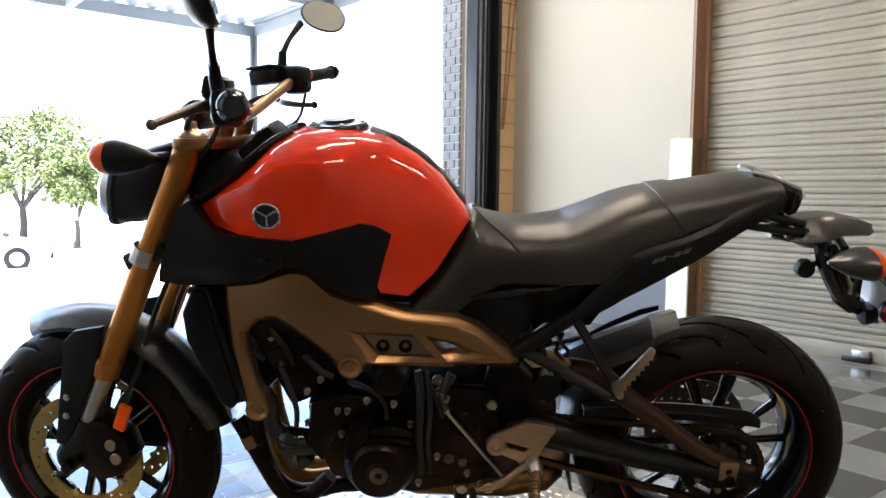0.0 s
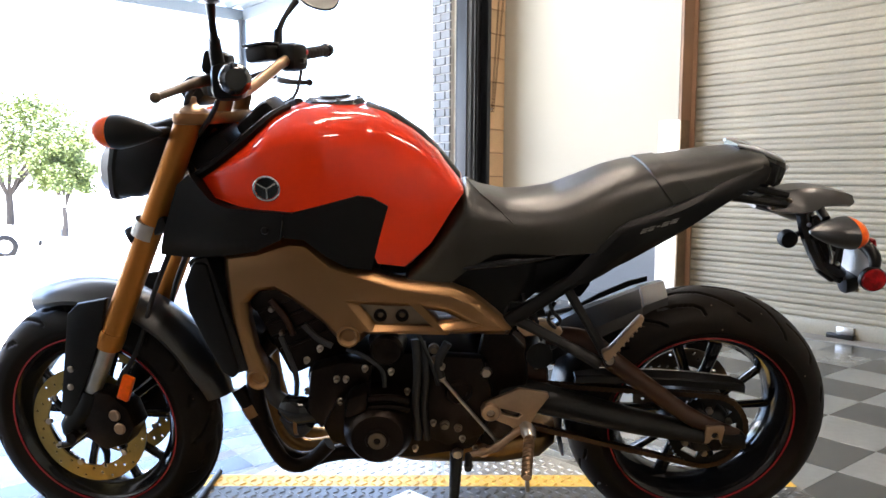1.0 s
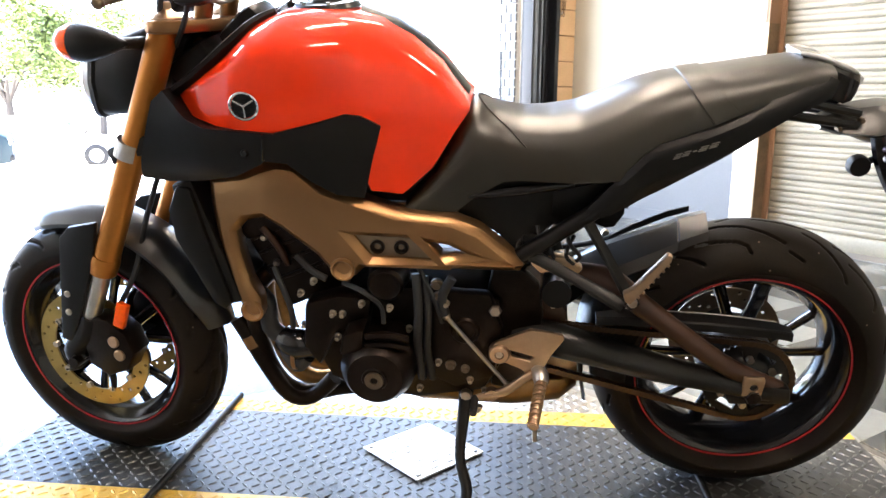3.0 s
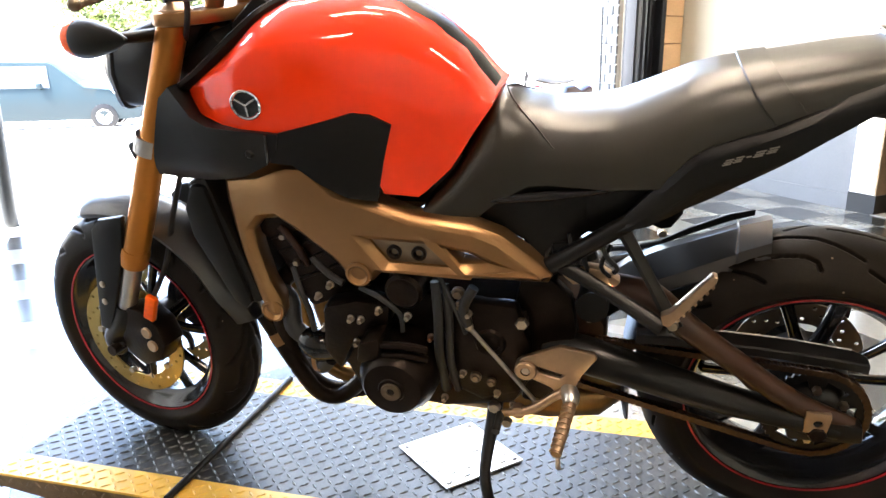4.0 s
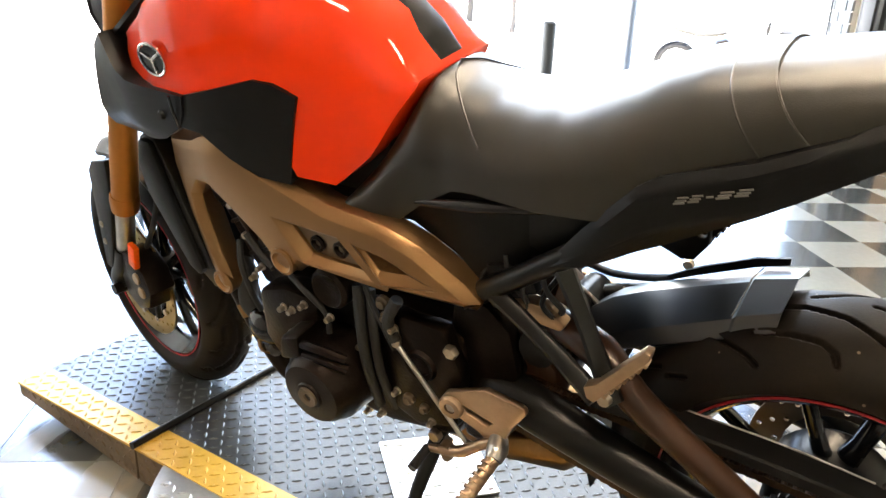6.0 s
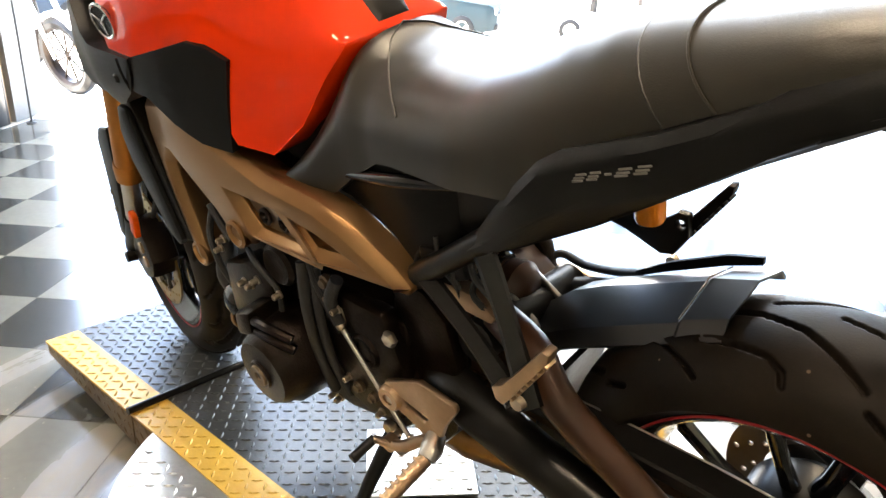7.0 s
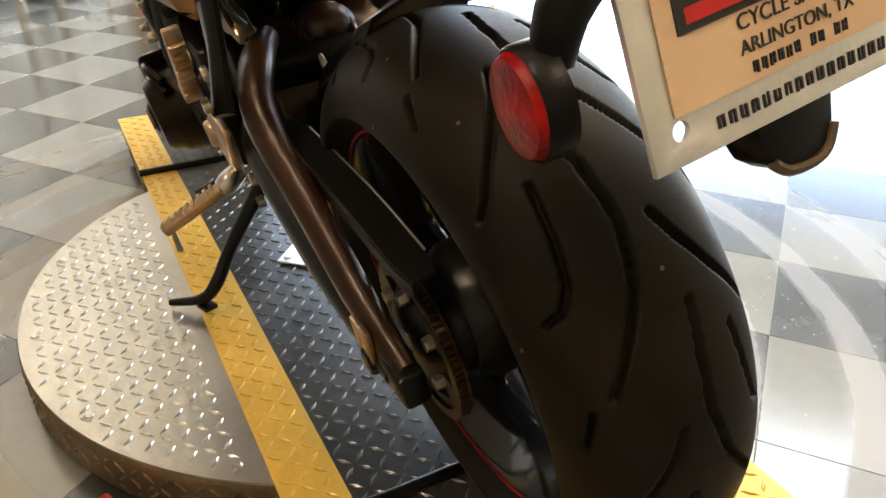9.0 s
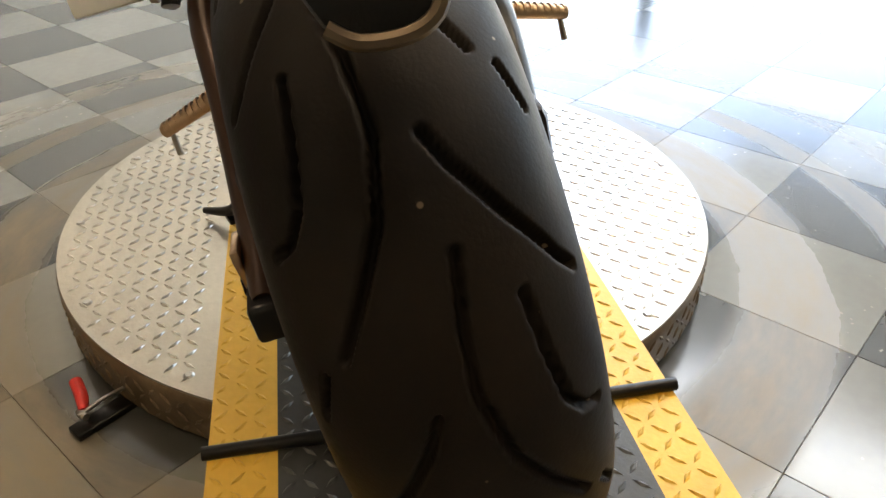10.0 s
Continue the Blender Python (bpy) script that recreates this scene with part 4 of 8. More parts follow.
# stitched seam across the nose of the seat
for s in (-1, 1):
    pts = []
    for k in range(9):
        x = -0.585 + 0.095 * k / 8
        th = math.pi * (0.5 - 0.36 * k / 8)
        zt, zl, w = between(x, S_TOP) + 0.001, between(x, S_LOW), between(x, S_WID) + 0.001
        c, q = math.cos(th), math.sin(th)
        pts.append(Vector((x, s * w * abs(c) ** 0.66 * (1 - 0.10 * q), zl + (zt - zl) * q ** 0.62)))
    bp("seam", sweep(B(), pts, 0.0012, 6, step=3), VINYL, seat)

# ---- frame ----
FR = [(-1.094, 0.752), (-1.02, 0.765), (-0.985, 0.781), (-0.950, 0.792), (-0.912, 0.788), (-0.862, 0.744), (-0.815, 0.729), (-0.728, 0.700), (-0.620, 0.687), (-0.572, 0.665), (-0.512, 0.612), (-0.488, 0.585), (-0.495, 0.572), (-0.62, 0.582), (-0.795, 0.580), (-0.812, 0.562), (-0.835, 0.556), (-0.858, 0.568), (-0.886, 0.605), (-0.952, 0.660), (-0.984, 0.678), (-1.022, 0.668), (-1.048, 0.640), (-1.050, 0.600), (-1.037, 0.530), (-1.014, 0.485), (-1.014, 0.458), (-1.034, 0.446), (-1.056, 0.456), (-1.073, 0.500), (-1.088, 0.600), (-1.094, 0.700)]
HOLE1 = [(-0.812, 0.648), (-0.69, 0.643), (-0.655, 0.600), (-0.778, 0.603)]
HOLE2 = [(-0.672, 0.638), (-0.630, 0.631), (-0.595, 0.613), (-0.645, 0.609)]
for s in (-1, 1):
    bm = prism(B(), FR, -0.164, -0.128, [HOLE1, HOLE2], 0.0)
    bm.normal_update()
    face = [q for q in bm.faces if q.normal.y < -0.9]
    bmesh.ops.inset_region(bm, faces=face, thickness=0.014, depth=0.015, use_even_offset=True)
    bmesh.ops.bevel(bm, geom=[e for e in bm.edges if len(e.link_faces) == 2 and e.calc_face_angle(0) > 0.5], offset=0.0022, segments=1, profile=0.5, affect="EDGES", clamp_overlap=True)
    for v in bm.verts:
        v.co.y += 0.020 * smooth_step((v.co.x + 0.62) / 0.13) + 0.028 * smooth_step((-0.95 - v.co.x) / 0.12) + 0.012 * smooth_step((v.co.z - 0.70) / 0.1)
        v.co.y *= -s
    fr = bp("frame_rail", bm, BRONZE, None, "bronze painted cast frame rail", angle=46)
    bm = prism(B(), [(-0.822, 0.655), (-0.682, 0.65), (-0.648, 0.595), (-0.785, 0.597)], -0.158, -0.13, bev=0.003)
    for v in bm.verts:
        v.co.y *= -s
    bp("frame_web", bm, FRAME_GREY, fr, "dull grey bronze inset panel")
    for x, z, r in ((-0.768, 0.622, 0.014), (-0.722, 0.622, 0.014)):
        bm = lathe(B(), [(0.005, -0.004), (0.006, 0.002), (r * 0.7, 0.006), (r, 0.004), (r, -0.006), (0.005, -0.006)], (x, 0, z), "y", 20)
        for v in bm.verts:
            v.co.y = s * (0.158 + v.co.y)
        bp("frame_bolt", bm, DARK_ALLOY, fr)
    for x, z, y in ((-0.834, 0.582, 0.172), (-1.036, 0.468, 0.146)):
        bm = lathe(B(), [(0.008, -0.004), (0.008, 0.005), (0.016, 0.008), (0.019, 0.012), (0.024, 0.010), (0.024, -0.02), (0.008, -0.02)], (x, 0, z), "y", 24)
        for v in bm.verts:
            v.co.y = s * (y + v.co.y)
        boss = bp("frame_boss", bm, BRONZE, fr)
        bm = lathe(B(), [(0, 0.004), (0.011, 0.004), (0.0135, 0.0)], (x, s * y, z), "y", 6)
        for v in bm.verts:
            v.co.y = s * (y + abs(v.co.y - s * y))
        bp("boss_bolt", bm, DARK_ALLOY, boss)
bm = B()
sweep(bm, [(-1.10, 0, 0.70), (-1.14, 0, 0.86), (-1.17, 0, 1.0)], [0.06, 0.045, 0.04], 20)
bp("steering_head", bm, BRONZE, None, "bronze steering head")


# ---- front end, all turned with the steering ----
def fp(name, bm, mat, parent=None, label="", **k):
    """A part of the steered front end."""
    ob = bp(name, bm, mat, parent, label, **k)
    if parent is None:
        ob.matrix_local = STEER
    return ob


def mirrored(bm, s):
    if s > 0:
        for v in bm.verts:
            v.co.y = -v.co.y
    return bm


for s in (-1, 1):
    y = s * 0.100
    bm = sweep(B(), [(-1.128, y, 1.018), (-1.352, y, 0.522)], 0.0265, 24)
    fork = fp("fork_leg", bm, GOLD, None, "gold anodised upside-down fork leg")
    bm = sweep(B(), [(-1.340, y, 0.552), (-1.346, y, 0.538), (-1.356, y, 0.512)], [0.0285, 0.030, 0.0275], 24)
    bp("dust_seal", bm, GOLD, fork)
    bm = sweep(B(), [(-1.35, y, 0.53), (-1.415, y, 0.385)], 0.0200, 20)
    bp("stanchion", bm, STEEL, fork, "polished steel fork tube")
    bm = sweep(B(), [(-1.404, y, 0.405), (-1.425, y, 0.36), (-1.462, y, 0.315), (FX, y, FZ - 0.01)], [0.024, 0.027, 0.027, 0.024], 16)
    bp("axle_lug", bm, BLACK_PAINT, fork)
    bm = sweep(B(), [(-1.233, y, 0.800), (-1.247, y, 0.768)], 0.0305, 24)
    bp("lower_clamp", bm, STEEL, fork, "grey clamp round the fork leg")
    bm = lathe(B(), [(0, 0.030), (0.008, 0.030), (0.010, 0.027), (0.010, 0.018), (0.014, 0.013), (0.025, 0.009), (0.031, 0.002), (0.031, -0.004)], (-1.124, y, 1.028), "z", 24)
    bp("fork_cap", bm, ALLOY, fork)
    # plastic guard before the leg
    bm = prism(B(), [(-1.432, 0.590), (-1.405, 0.616), (-1.335, 0.632), (-1.356, 0.545), (-1.425, 0.385), (-1.448, 0.345), (-1.475, 0.350)], -0.126, -0.110, bev=0.006)
    g = fp("fork_guard", mirrored(bm, s), BLACK_PLASTIC, None, "matt black plastic guard beside the wheel")
    for x, z in ((-1.435, 0.463), (-1.440, 0.420)):
        bm = lathe(B(), [(0.0, -0.003), (0.004, -0.003), (0.0075, -0.001), (0.0075, 0.006)], (x, -0.127, z), "y", 14)
        bp("guard_bolt", mirrored(bm, s), BOLT, g)
    bm = box(B(), (-1.305, -0.128, 0.430), (0.027, 0.014, 0.060), pose(0, 0, 0, 0, 20, 0), 0.004)
    bp("reflector", mirrored(bm, s), AMBER, g, "small amber reflector")
    # brake caliper
    bm = prism(B(), [(-1.40, 0.41), (-1.355, 0.405), (-1.315, 0.375), (-1.30, 0.33), (-1.325, 0.285), (-1.375, 0.265), (-1.42, 0.29), (-1.43, 0.35)], -0.118, -0.055, bev=0.010)
    c = fp("brake_caliper", mirrored(bm, s), DARK_ALLOY, None, "black radial brake caliper")
    for x, z in ((-1.345, 0.356), (-1.335, 0.325)):
        bm = lathe(B(), [(0, -0.005), (0.011, -0.005), (0.0135, -0.003), (0.0135, 0.01)], (x, -0.118, z), "y", 18)
        bp("caliper_plug", mirrored(bm, s), ALLOY, c)
    bm = sweep(B(), [(-1.36, -0.075, 0.41), (-1.31, -0.06, 0.50), (-1.27, -0.05, 0.62), (-1.215, -0.05, 0.74)], 0.006, 8)
    bp("brake_hose", mirrored(bm, s), RUBBER_SOFT, c)
bm = sweep(B(), [(FX, -0.135, FZ), (FX, 0.135, FZ)], 0.013, 16)
fp("front_axle", bm, DARK_ALLOY)
# clamps of the steering head
bm = prism(B(), [(-1.175, -0.110), (-1.162, -0.132), (-1.138, -0.140), (-1.112, -0.130), (-1.092, -0.095), (-1.075, -0.045), (-1.075, 0.045), (-1.092, 0.095), (-1.112, 0.130), (-1.138, 0.140), (-1.162, 0.132), (-1.175, 0.110), (-1.160, 0.06), (-1.160, -0.06)], 1.004, 1.028, bev=0.006, axis="z")
for v in bm.verts:
    v.co.x += 0.013
fp("top_clamp", bm, BRONZE, None, "bronze cast top clamp")
bm = box(B(), (-1.235, 0, 0.785), (0.10, 0.24, 0.04), pose(0, 0, 0, 0, -23, 0), 0.01)
fp("bottom_clamp", bm, BLACK_PAINT)
# front mudguard follows the wheel
bm = B()
rows = []
for k in range(25):
    a = radians(14 + 103 * k / 24)
    w = 0.062 * min(1, 0.55 + k / 8, 0.5 + (24 - k) / 6)
    rows.append([Vector((FX + (0.339 - 0.26 * abs(q) ** 2.6 * 0.14 - 0.002) * math.cos(a), q * w * 1.12, FZ + (0.339 - 0.26 * abs(q) ** 2.6 * 0.14) * math.sin(a))) for q in (-1, -0.8, -0.4, 0, 0.4, 0.8, 1)] +
                [Vector((FX + (0.329 - 0.26 * abs(q) ** 2.6 * 0.14) * math.cos(a), q * w * 1.06, FZ + (0.329 - 0.26 * abs(q) ** 2.6 * 0.14) * math.sin(a))) for q in (1, 0.8, 0.4, 0, -0.4, -0.8, -1)])
loft(bm, rows)
fp("front_mudguard", bm, SHIELD, None, "matt black front mudguard", angle=50)
# headlight
bm = B()


def oval(x, hw, z0, z1, n=24, p=0.7):
    c, h = (z0 + z1) / 2, (z1 - z0) / 2
    return [Vector((x, hw * math.copysign(abs(math.cos(t)) ** p, math.cos(t)), c + h * math.copysign(abs(math.sin(t)) ** p, math.sin(t)))) for t in (2 * math.pi * k / n for k in range(n))]


loft(bm, [oval(-1.338, 0.074, 0.842, 0.962, p=0.42), oval(-1.330, 0.090, 0.828, 0.984, p=0.42), oval(-1.318, 0.094, 0.828, 0.988, p=0.42), oval(-1.312, 0.090, 0.834, 0.984, p=0.42), oval(-1.265, 0.098, 0.838, 1.004, p=0.42), oval(-1.215, 0.096, 0.862, 1.018, p=0.45), oval(-1.175, 0.080, 0.90, 1.018, p=0.5), oval(-1.150, 0.05, 0.93, 1.0)])
for v in bm.verts:
    v.co.x += (v.co.z - 0.91) * 0.30
    v.co.y *= 0.62 + 0.38 * smooth_step((v.co.z - 0.82) / 0.12)
hl = fp("headlight", bm, BLACK_PLASTIC, None, "black headlight shell with a clear lens", angle=32)
bm = loft(B(), [oval(-1.372, 0.045, 0.87, 0.945), oval(-1.365, 0.066, 0.852, 0.962), oval(-1.352, 0.076, 0.842, 0.966), oval(-1.334, 0.080, 0.838, 0.966)])
for v in bm.verts:
    v.co.x += (v.co.z - 0.91) * 0.30
    v.co.y *= 0.62 + 0.38 * smooth_step((v.co.z - 0.82) / 0.12)
bp("lens", bm, CLEAR_LENS, hl, "clear headlight lens")
for s in (-1, 1):
    bm = sweep(B(), [(-1.185, s * 0.09, 0.985), (-1.19, s * 0.20, 0.992)], [0.012, 0.009], 10)
    st = fp("indicator_stalk", bm, BLACK_PLASTIC)
    bm = lathe(B(), [(0.0, 0.082), (0.006, 0.072), (0.018, 0.045), (0.028, 0.014), (0.033, -0.008), (0.032, -0.020), (0.0, -0.021)], (-1.204, s * 0.215, 0.995), "x", 24)
    bp("indicator", bm, BLACK_PLASTIC, st, "black indicator housing with amber lens")
    bm = lathe(B(), [(0.0325, -0.0205), (0.031, -0.034), (0.024, -0.050), (0.012, -0.060), (0.0, -0.063)], (-1.204, s * 0.215, 0.995), "x", 24)
    bp("amber_lens", bm, AMBER, st, "amber indicator lens")
bm = box(B(), (-1.160, 0.02, 1.066), (0.05, 0.11, 0.058), pose(0, 0, 0, 0, -35, 0), 0.014)
fp("instrument", bm, BLACK_PLASTIC, None, "black instrument box")
# handlebar and its controls
def bar_at(y, dx=0.0, dz=0.0):
    """A point of the bar at y; the right end stands a little higher and further forward."""
    f = abs(y) / 0.385
    ex, ez = (-0.913, 1.108) if y < 0 else (-1.005, 1.172)
    rise = smooth_step(f * 1.5)
    return (-1.080 + (ex + 1.080) * f ** 1.3 + dx, y, 1.072 + (ez - 1.072) * (0.55 * rise + 0.45 * f) + dz)


bm = sweep(B(), [bar_at(y) for y in (-0.365, -0.26, -0.19, -0.13, -0.06, 0.0, 0.06, 0.13, 0.19, 0.26, 0.365)], 0.0125, 14)
bar = fp("handlebar", bm, ALLOY, None, "tan anodised wide handlebar")
bar.matrix_local = STEER @ Matrix.Translation((0.012, 0, -0.010))
for s in (-1, 1):
    bm = sweep(B(), [(-1.088, s * 0.045, 1.02), (-1.078, s * 0.045, 1.055), (-1.078, s * 0.045, 1.088)], [0.016, 0.018, 0.020], 14)
    fp("bar_riser", bm, BRONZE, None, "bronze handlebar clamp")
    gr = 1.0 if s < 0 else 0.80
    bm = sweep(B(), [bar_at(s * 0.262), bar_at(s * 0.31), bar_at(s * 0.372)], [0.0175 * gr, 0.0165 * gr, 0.0175 * gr], 16)
    grip = bp("grip", bm, RUBBER_SOFT, bar, "black rubber grip")
    for k in range(6):
        y = 0.275 + 0.015 * k
        bp("grip_ring", sweep(B(), [bar_at(s * y), bar_at(s * (y + 0.005))], 0.0185 * gr, 14), RUBBER_SOFT, grip)
    bm = sweep(B(), [bar_at(s * 0.372), bar_at(s * 0.380), bar_at(s * 0.394)], [0.0245 * gr ** 1.6, 0.0255 * gr ** 1.6, 0.0165 * gr], 24)
    bp("bar_end", bm, GLOSS_BLACK, bar, "round black bar end")
    c = bar_at(s * 0.225)
    bm = box(B(), c, (0.060, 0.060, 0.066), pose(0, 0, 0, 0, 0, -s * 18), 0.016)
    sw = bp("switch_box", bm, BLACK_PLASTIC, bar, "black switch housing")
    for k in range(2):
        bm = box(B(), (c[0] + 0.026, c[1] + s * (0.012 - 0.024 * k), c[2] + 0.012 - 0.02 * k), (0.018, 0.014, 0.012), None, 0.003)
        bp("switch", bm, BLACK_PAINT if k else RED_RUBBER, sw)
    if s < 0:
        bm = box(B(), bar_at(s * 0.165, -0.012), (0.055, 0.042, 0.050), None, 0.012)
        bp("lever_perch", bm, BLACK_PAINT, bar)
    if s < 0:
        line = [(-1.046, -0.168, 1.106), (-1.060, -0.22, 1.098), (-1.064, -0.28, 1.088), (-1.060, -0.368, 1.076)]
    else:
        line = [(-1.070, 0.165, 1.112), (-1.085, 0.23, 1.100), (-1.075, 0.31, 1.092), (-1.052, 0.372, 1.090)]
    lev = bp("lever", sweep(B(), line, [0.010, 0.008, 0.0065, 0.0055], 10, flat=1.3), PLUG if s < 0 else BLACK_PAINT, bar, "hand lever")
    bm = bmesh.new()
    bmesh.ops.create_uvsphere(bm, u_segments=14, v_segments=10, radius=0.0095, matrix=Matrix.Translation(line[-1]))
    bp("lever_ball", bm, PLUG if s < 0 else BLACK_PAINT, lev)
    # mirror on its stem
    if s < 0:
        st = [(-1.010, -0.235, 1.120), (-1.012, -0.240, 1.150), (-1.006, -0.255, 1.172)]
        ar = [(-1.006, -0.255, 1.168), (-0.998, -0.278, 1.200), (-0.986, -0.305, 1.230)]
        mm = Matrix.Translation((-0.968, -0.338, 1.266)) @ pose(0, 0, 0, -14, -12, 22)
    else:
        st = [(-1.075, 0.240, 1.135), (-1.088, 0.255, 1.175), (-1.089, 0.262, 1.215)]
        ar = [(-1.089, 0.262, 1.21), (-1.080, 0.285, 1.246), (-1.062, 0.318, 1.285)]
        mm = Matrix.Translation((-1.026, 0.362, 1.306)) @ pose(0, 0, 0, 0, -8, -62) @ pose(0, 0, 0, -14, 0, 0)
    stem = bp("mirror_stem", sweep(B(), st, [0.013, 0.012, 0.010], 12), BLACK_PAINT, bar)
    bp("mirror_arm", sweep(B(), ar, [0.008, 0.0065, 0.009], 10), BLACK_PAINT, stem)
    out = [((0.062 if s < 0 else 0.054) * math.copysign(abs(math.cos(t)) ** 0.8, math.cos(t)) * (1.12 if math.cos(t) * s > 0 else 0.95), (0.041 if s < 0 else 0.036) * math.sin(t) * (1.0 + 0.12 * math.cos(t) * s)) for t in (2 * math.pi * k / 28 for k in range(28))]
    bm = B()
    loft(bm, [[Vector((x0, u * f, w * f)) for u, w in out] for x0, f in ((-0.038, 0.25), (-0.031, 0.62), (-0.016, 0.92), (0.0, 1.0), (0.004, 0.97))])
    bmesh.ops.transform(bm, matrix=mm, verts=bm.verts)
    shell_ob = bp("mirror_shell", bm, BLACK_PLASTIC, stem, "black mirror shell")
    bm = prism(B(), [(u * 0.92, w * 0.92) for u, w in out], 0.005, 0.007, bev=0, axis="x")
    bmesh.ops.transform(bm, matrix=mm, verts=bm.verts)
    bp("mirror_glass", bm, MIRROR, shell_ob, "mirror glass")
bm = box(B(), (-1.030, -0.195, 1.132), (0.050, 0.058, 0.046), pose(0, 0, 0, 0, 12, 12), 0.012)
bp("clutch_perch", bm, BLACK_PLASTIC, bar, "black clutch lever bracket")
bm = box(B(), (-1.106, 0.200, 1.156), (0.062, 0.055, 0.036), pose(0, 0, 0, 0, -8, -12), 0.008)
res = bp("brake_reservoir", bm, BLACK_PLASTIC, bar, "black brake fluid reservoir")
bm = box(B(), (-1.109, 0.200, 1.177), (0.066, 0.059, 0.008), pose(0, 0, 0, 0, -8, -12), 0.003)
bp("reservoir_lid", bm, GLOSS_BLACK, res)
for pts, r in (([(-1.06, 0.15, 1.11), (-1.13, 0.12, 1.07), (-1.16, 0.09, 0.95), (-1.20, 0.07, 0.85)], 0.005), ([(-1.05, -0.16, 1.10), (-1.12, -0.12, 1.06), (-1.16, -0.06, 0.97), (-1.15, -0.05, 0.85)], 0.006),
               ([(-1.0, 0.20, 1.11), (-1.01, 0.17, 1.05), (-1.06, 0.12, 1.02), (-1.10, 0.08, 0.97)], 0.004), ([(-1.01, -0.20, 1.10), (-1.05, -0.15, 1.04), (-1.12, -0.09, 0.98)], 0.005)):
    fp("control_cable", sweep(B(), pts, r, 8), RUBBER_SOFT, None, "black control cable")
bm = box(B(), (-1.11, 0, 0.93), (0.10, 0.16, 0.10), pose(0, 0, 0, 0, -35, 0), 0.02)
bp("head_cover", bm, BLACK_PLASTIC)

# ---- engine ----
bm = prism(B(), [(-0.935, 0.475), (-0.90, 0.50), (-0.80, 0.52), (-0.60, 0.53), (-0.53, 0.50), (-0.52, 0.36), (-0.56, 0.28), (-0.70, 0.255), (-0.82, 0.265), (-0.89, 0.30), (-0.925, 0.38)], -0.135, 0.135, bev=0.016)
engine = bp("engine", bm, DARK_ALLOY, None, "black three-cylinder engine")
bm = box(B(), (-0.945, 0, 0.575), (0.15, 0.225, 0.20), pose(0, 0, 0, 0, -24, 0), 0.012)
cyl = bp("cylinder_block", bm, DARK_ALLOY, engine)
bm = box(B(), (-0.985, -0.005, 0.665), (0.16, 0.235, 0.07), pose(0, 0, 0, 0, -24, 0), 0.02)
bp("cylinder_head", bm, DARK_ALLOY, engine)
for k in range(5):
    bm = box(B(), (-0.935 - 0.014 * k, -0.114, 0.545 + 0.030 * k), (0.125, 0.008, 0.007), pose(0, 0, 0, 0, -24, 0), 0.002)
    bp("cylinder_rib", bm, DARK_ALLOY, cyl)
for x, z in ((-0.915, 0.655), (-1.005, 0.618), (-0.880, 0.600), (-0.985, 0.562)):
    bm = lathe(B(), [(0, -0.010), (0.0055, -0.010), (0.007, -0.006), (0.007, 0.004)], (x, -0.116, z), "y", 8)
    bp("head_bolt", bm, BOLT, cyl)
bm = sweep(B(), [(-1.005, -0.118, 0.640), (-0.975, -0.124, 0.600), (-0.960, -0.122, 0.560)], [0.009, 0.008, 0.007], 10)
bp("plug_lead", bm, SWING_BROWN, cyl, "brown rubber lead")
# generator cover with stepped rings
bm = lathe(B(), [(0.0, -0.108), (0.024, -0.108), (0.026, -0.104), (0.055, -0.102), (0.062, -0.094), (0.066, -0.08), (0.074, -0.07), (0.078, -0.03), (0.082, 0.0), (0.0, 0.0)], (-0.773, -0.135, 0.372), "y", 48)
gen = bp("generator_cover", bm, DARK_ALLOY, engine, "round black generator cover")
bm = lathe(B(), [(0, 0.001), (0.007, 0.001), (0.008, -0.003), (0.018, -0.004), (0.020, 0.002), (0.020, 0.008)], (-0.773, -0.243, 0.372), "y", 28)
bp("timing_plug", bm, PLUG, gen, "dull bronze plug")
bm = prism(B(), [(-0.845, 0.41), (-0.835, 0.46), (-0.79, 0.475), (-0.795, 0.425)], -0.225, -0.135, bev=0.010)
bp("cover_hump", bm, DARK_ALLOY, gen)
for dz in (0.0, 0.020):
    bm = sweep(B(), [(-0.79, -0.215, 0.435 + dz), (-0.745, -0.218, 0.440 + dz), (-0.71, -0.205, 0.425 + dz)], 0.008, 8)
    bp("cover_rib", bm, DARK_ALLOY, gen)
bm = lathe(B(), [(0.022, -0.050), (0.030, -0.056), (0.036, -0.050), (0.038, -0.02), (0.042, 0.0), (0, 0), (0, -0.04), (0.02, -0.04)], (-0.755, -0.118, 0.545), "y", 32)
bp("starter_gear_cover", bm, DARK_ALLOY, engine, "round black cover above the generator")
bm = prism(B(), [(-0.70, 0.53), (-0.55, 0.52), (-0.525, 0.44), (-0.54, 0.33), (-0.62, 0.30), (-0.685, 0.33), (-0.69, 0.45)], -0.155, -0.12, bev=0.010)
spc = bp("sprocket_cover", bm, DARK_ALLOY, engine, "black sprocket cover")
bm = lathe(B(), [(0.018, -0.004), (0.026, -0.006), (0.030, 0.0), (0.018, 0.0)], (-0.60, -0.155, 0.44), "y", 24, closed=True)
bp("cover_ring", bm, DARK_ALLOY, spc)
bm = prism(B(), [(-0.92, 0.50), (-0.85, 0.52), (-0.78, 0.515), (-0.79, 0.47), (-0.86, 0.43), (-0.90, 0.35), (-0.93, 0.40)], -0.175, -0.12, bev=0.012)
bp("clutch_side_case", bm, DARK_ALLOY, engine)
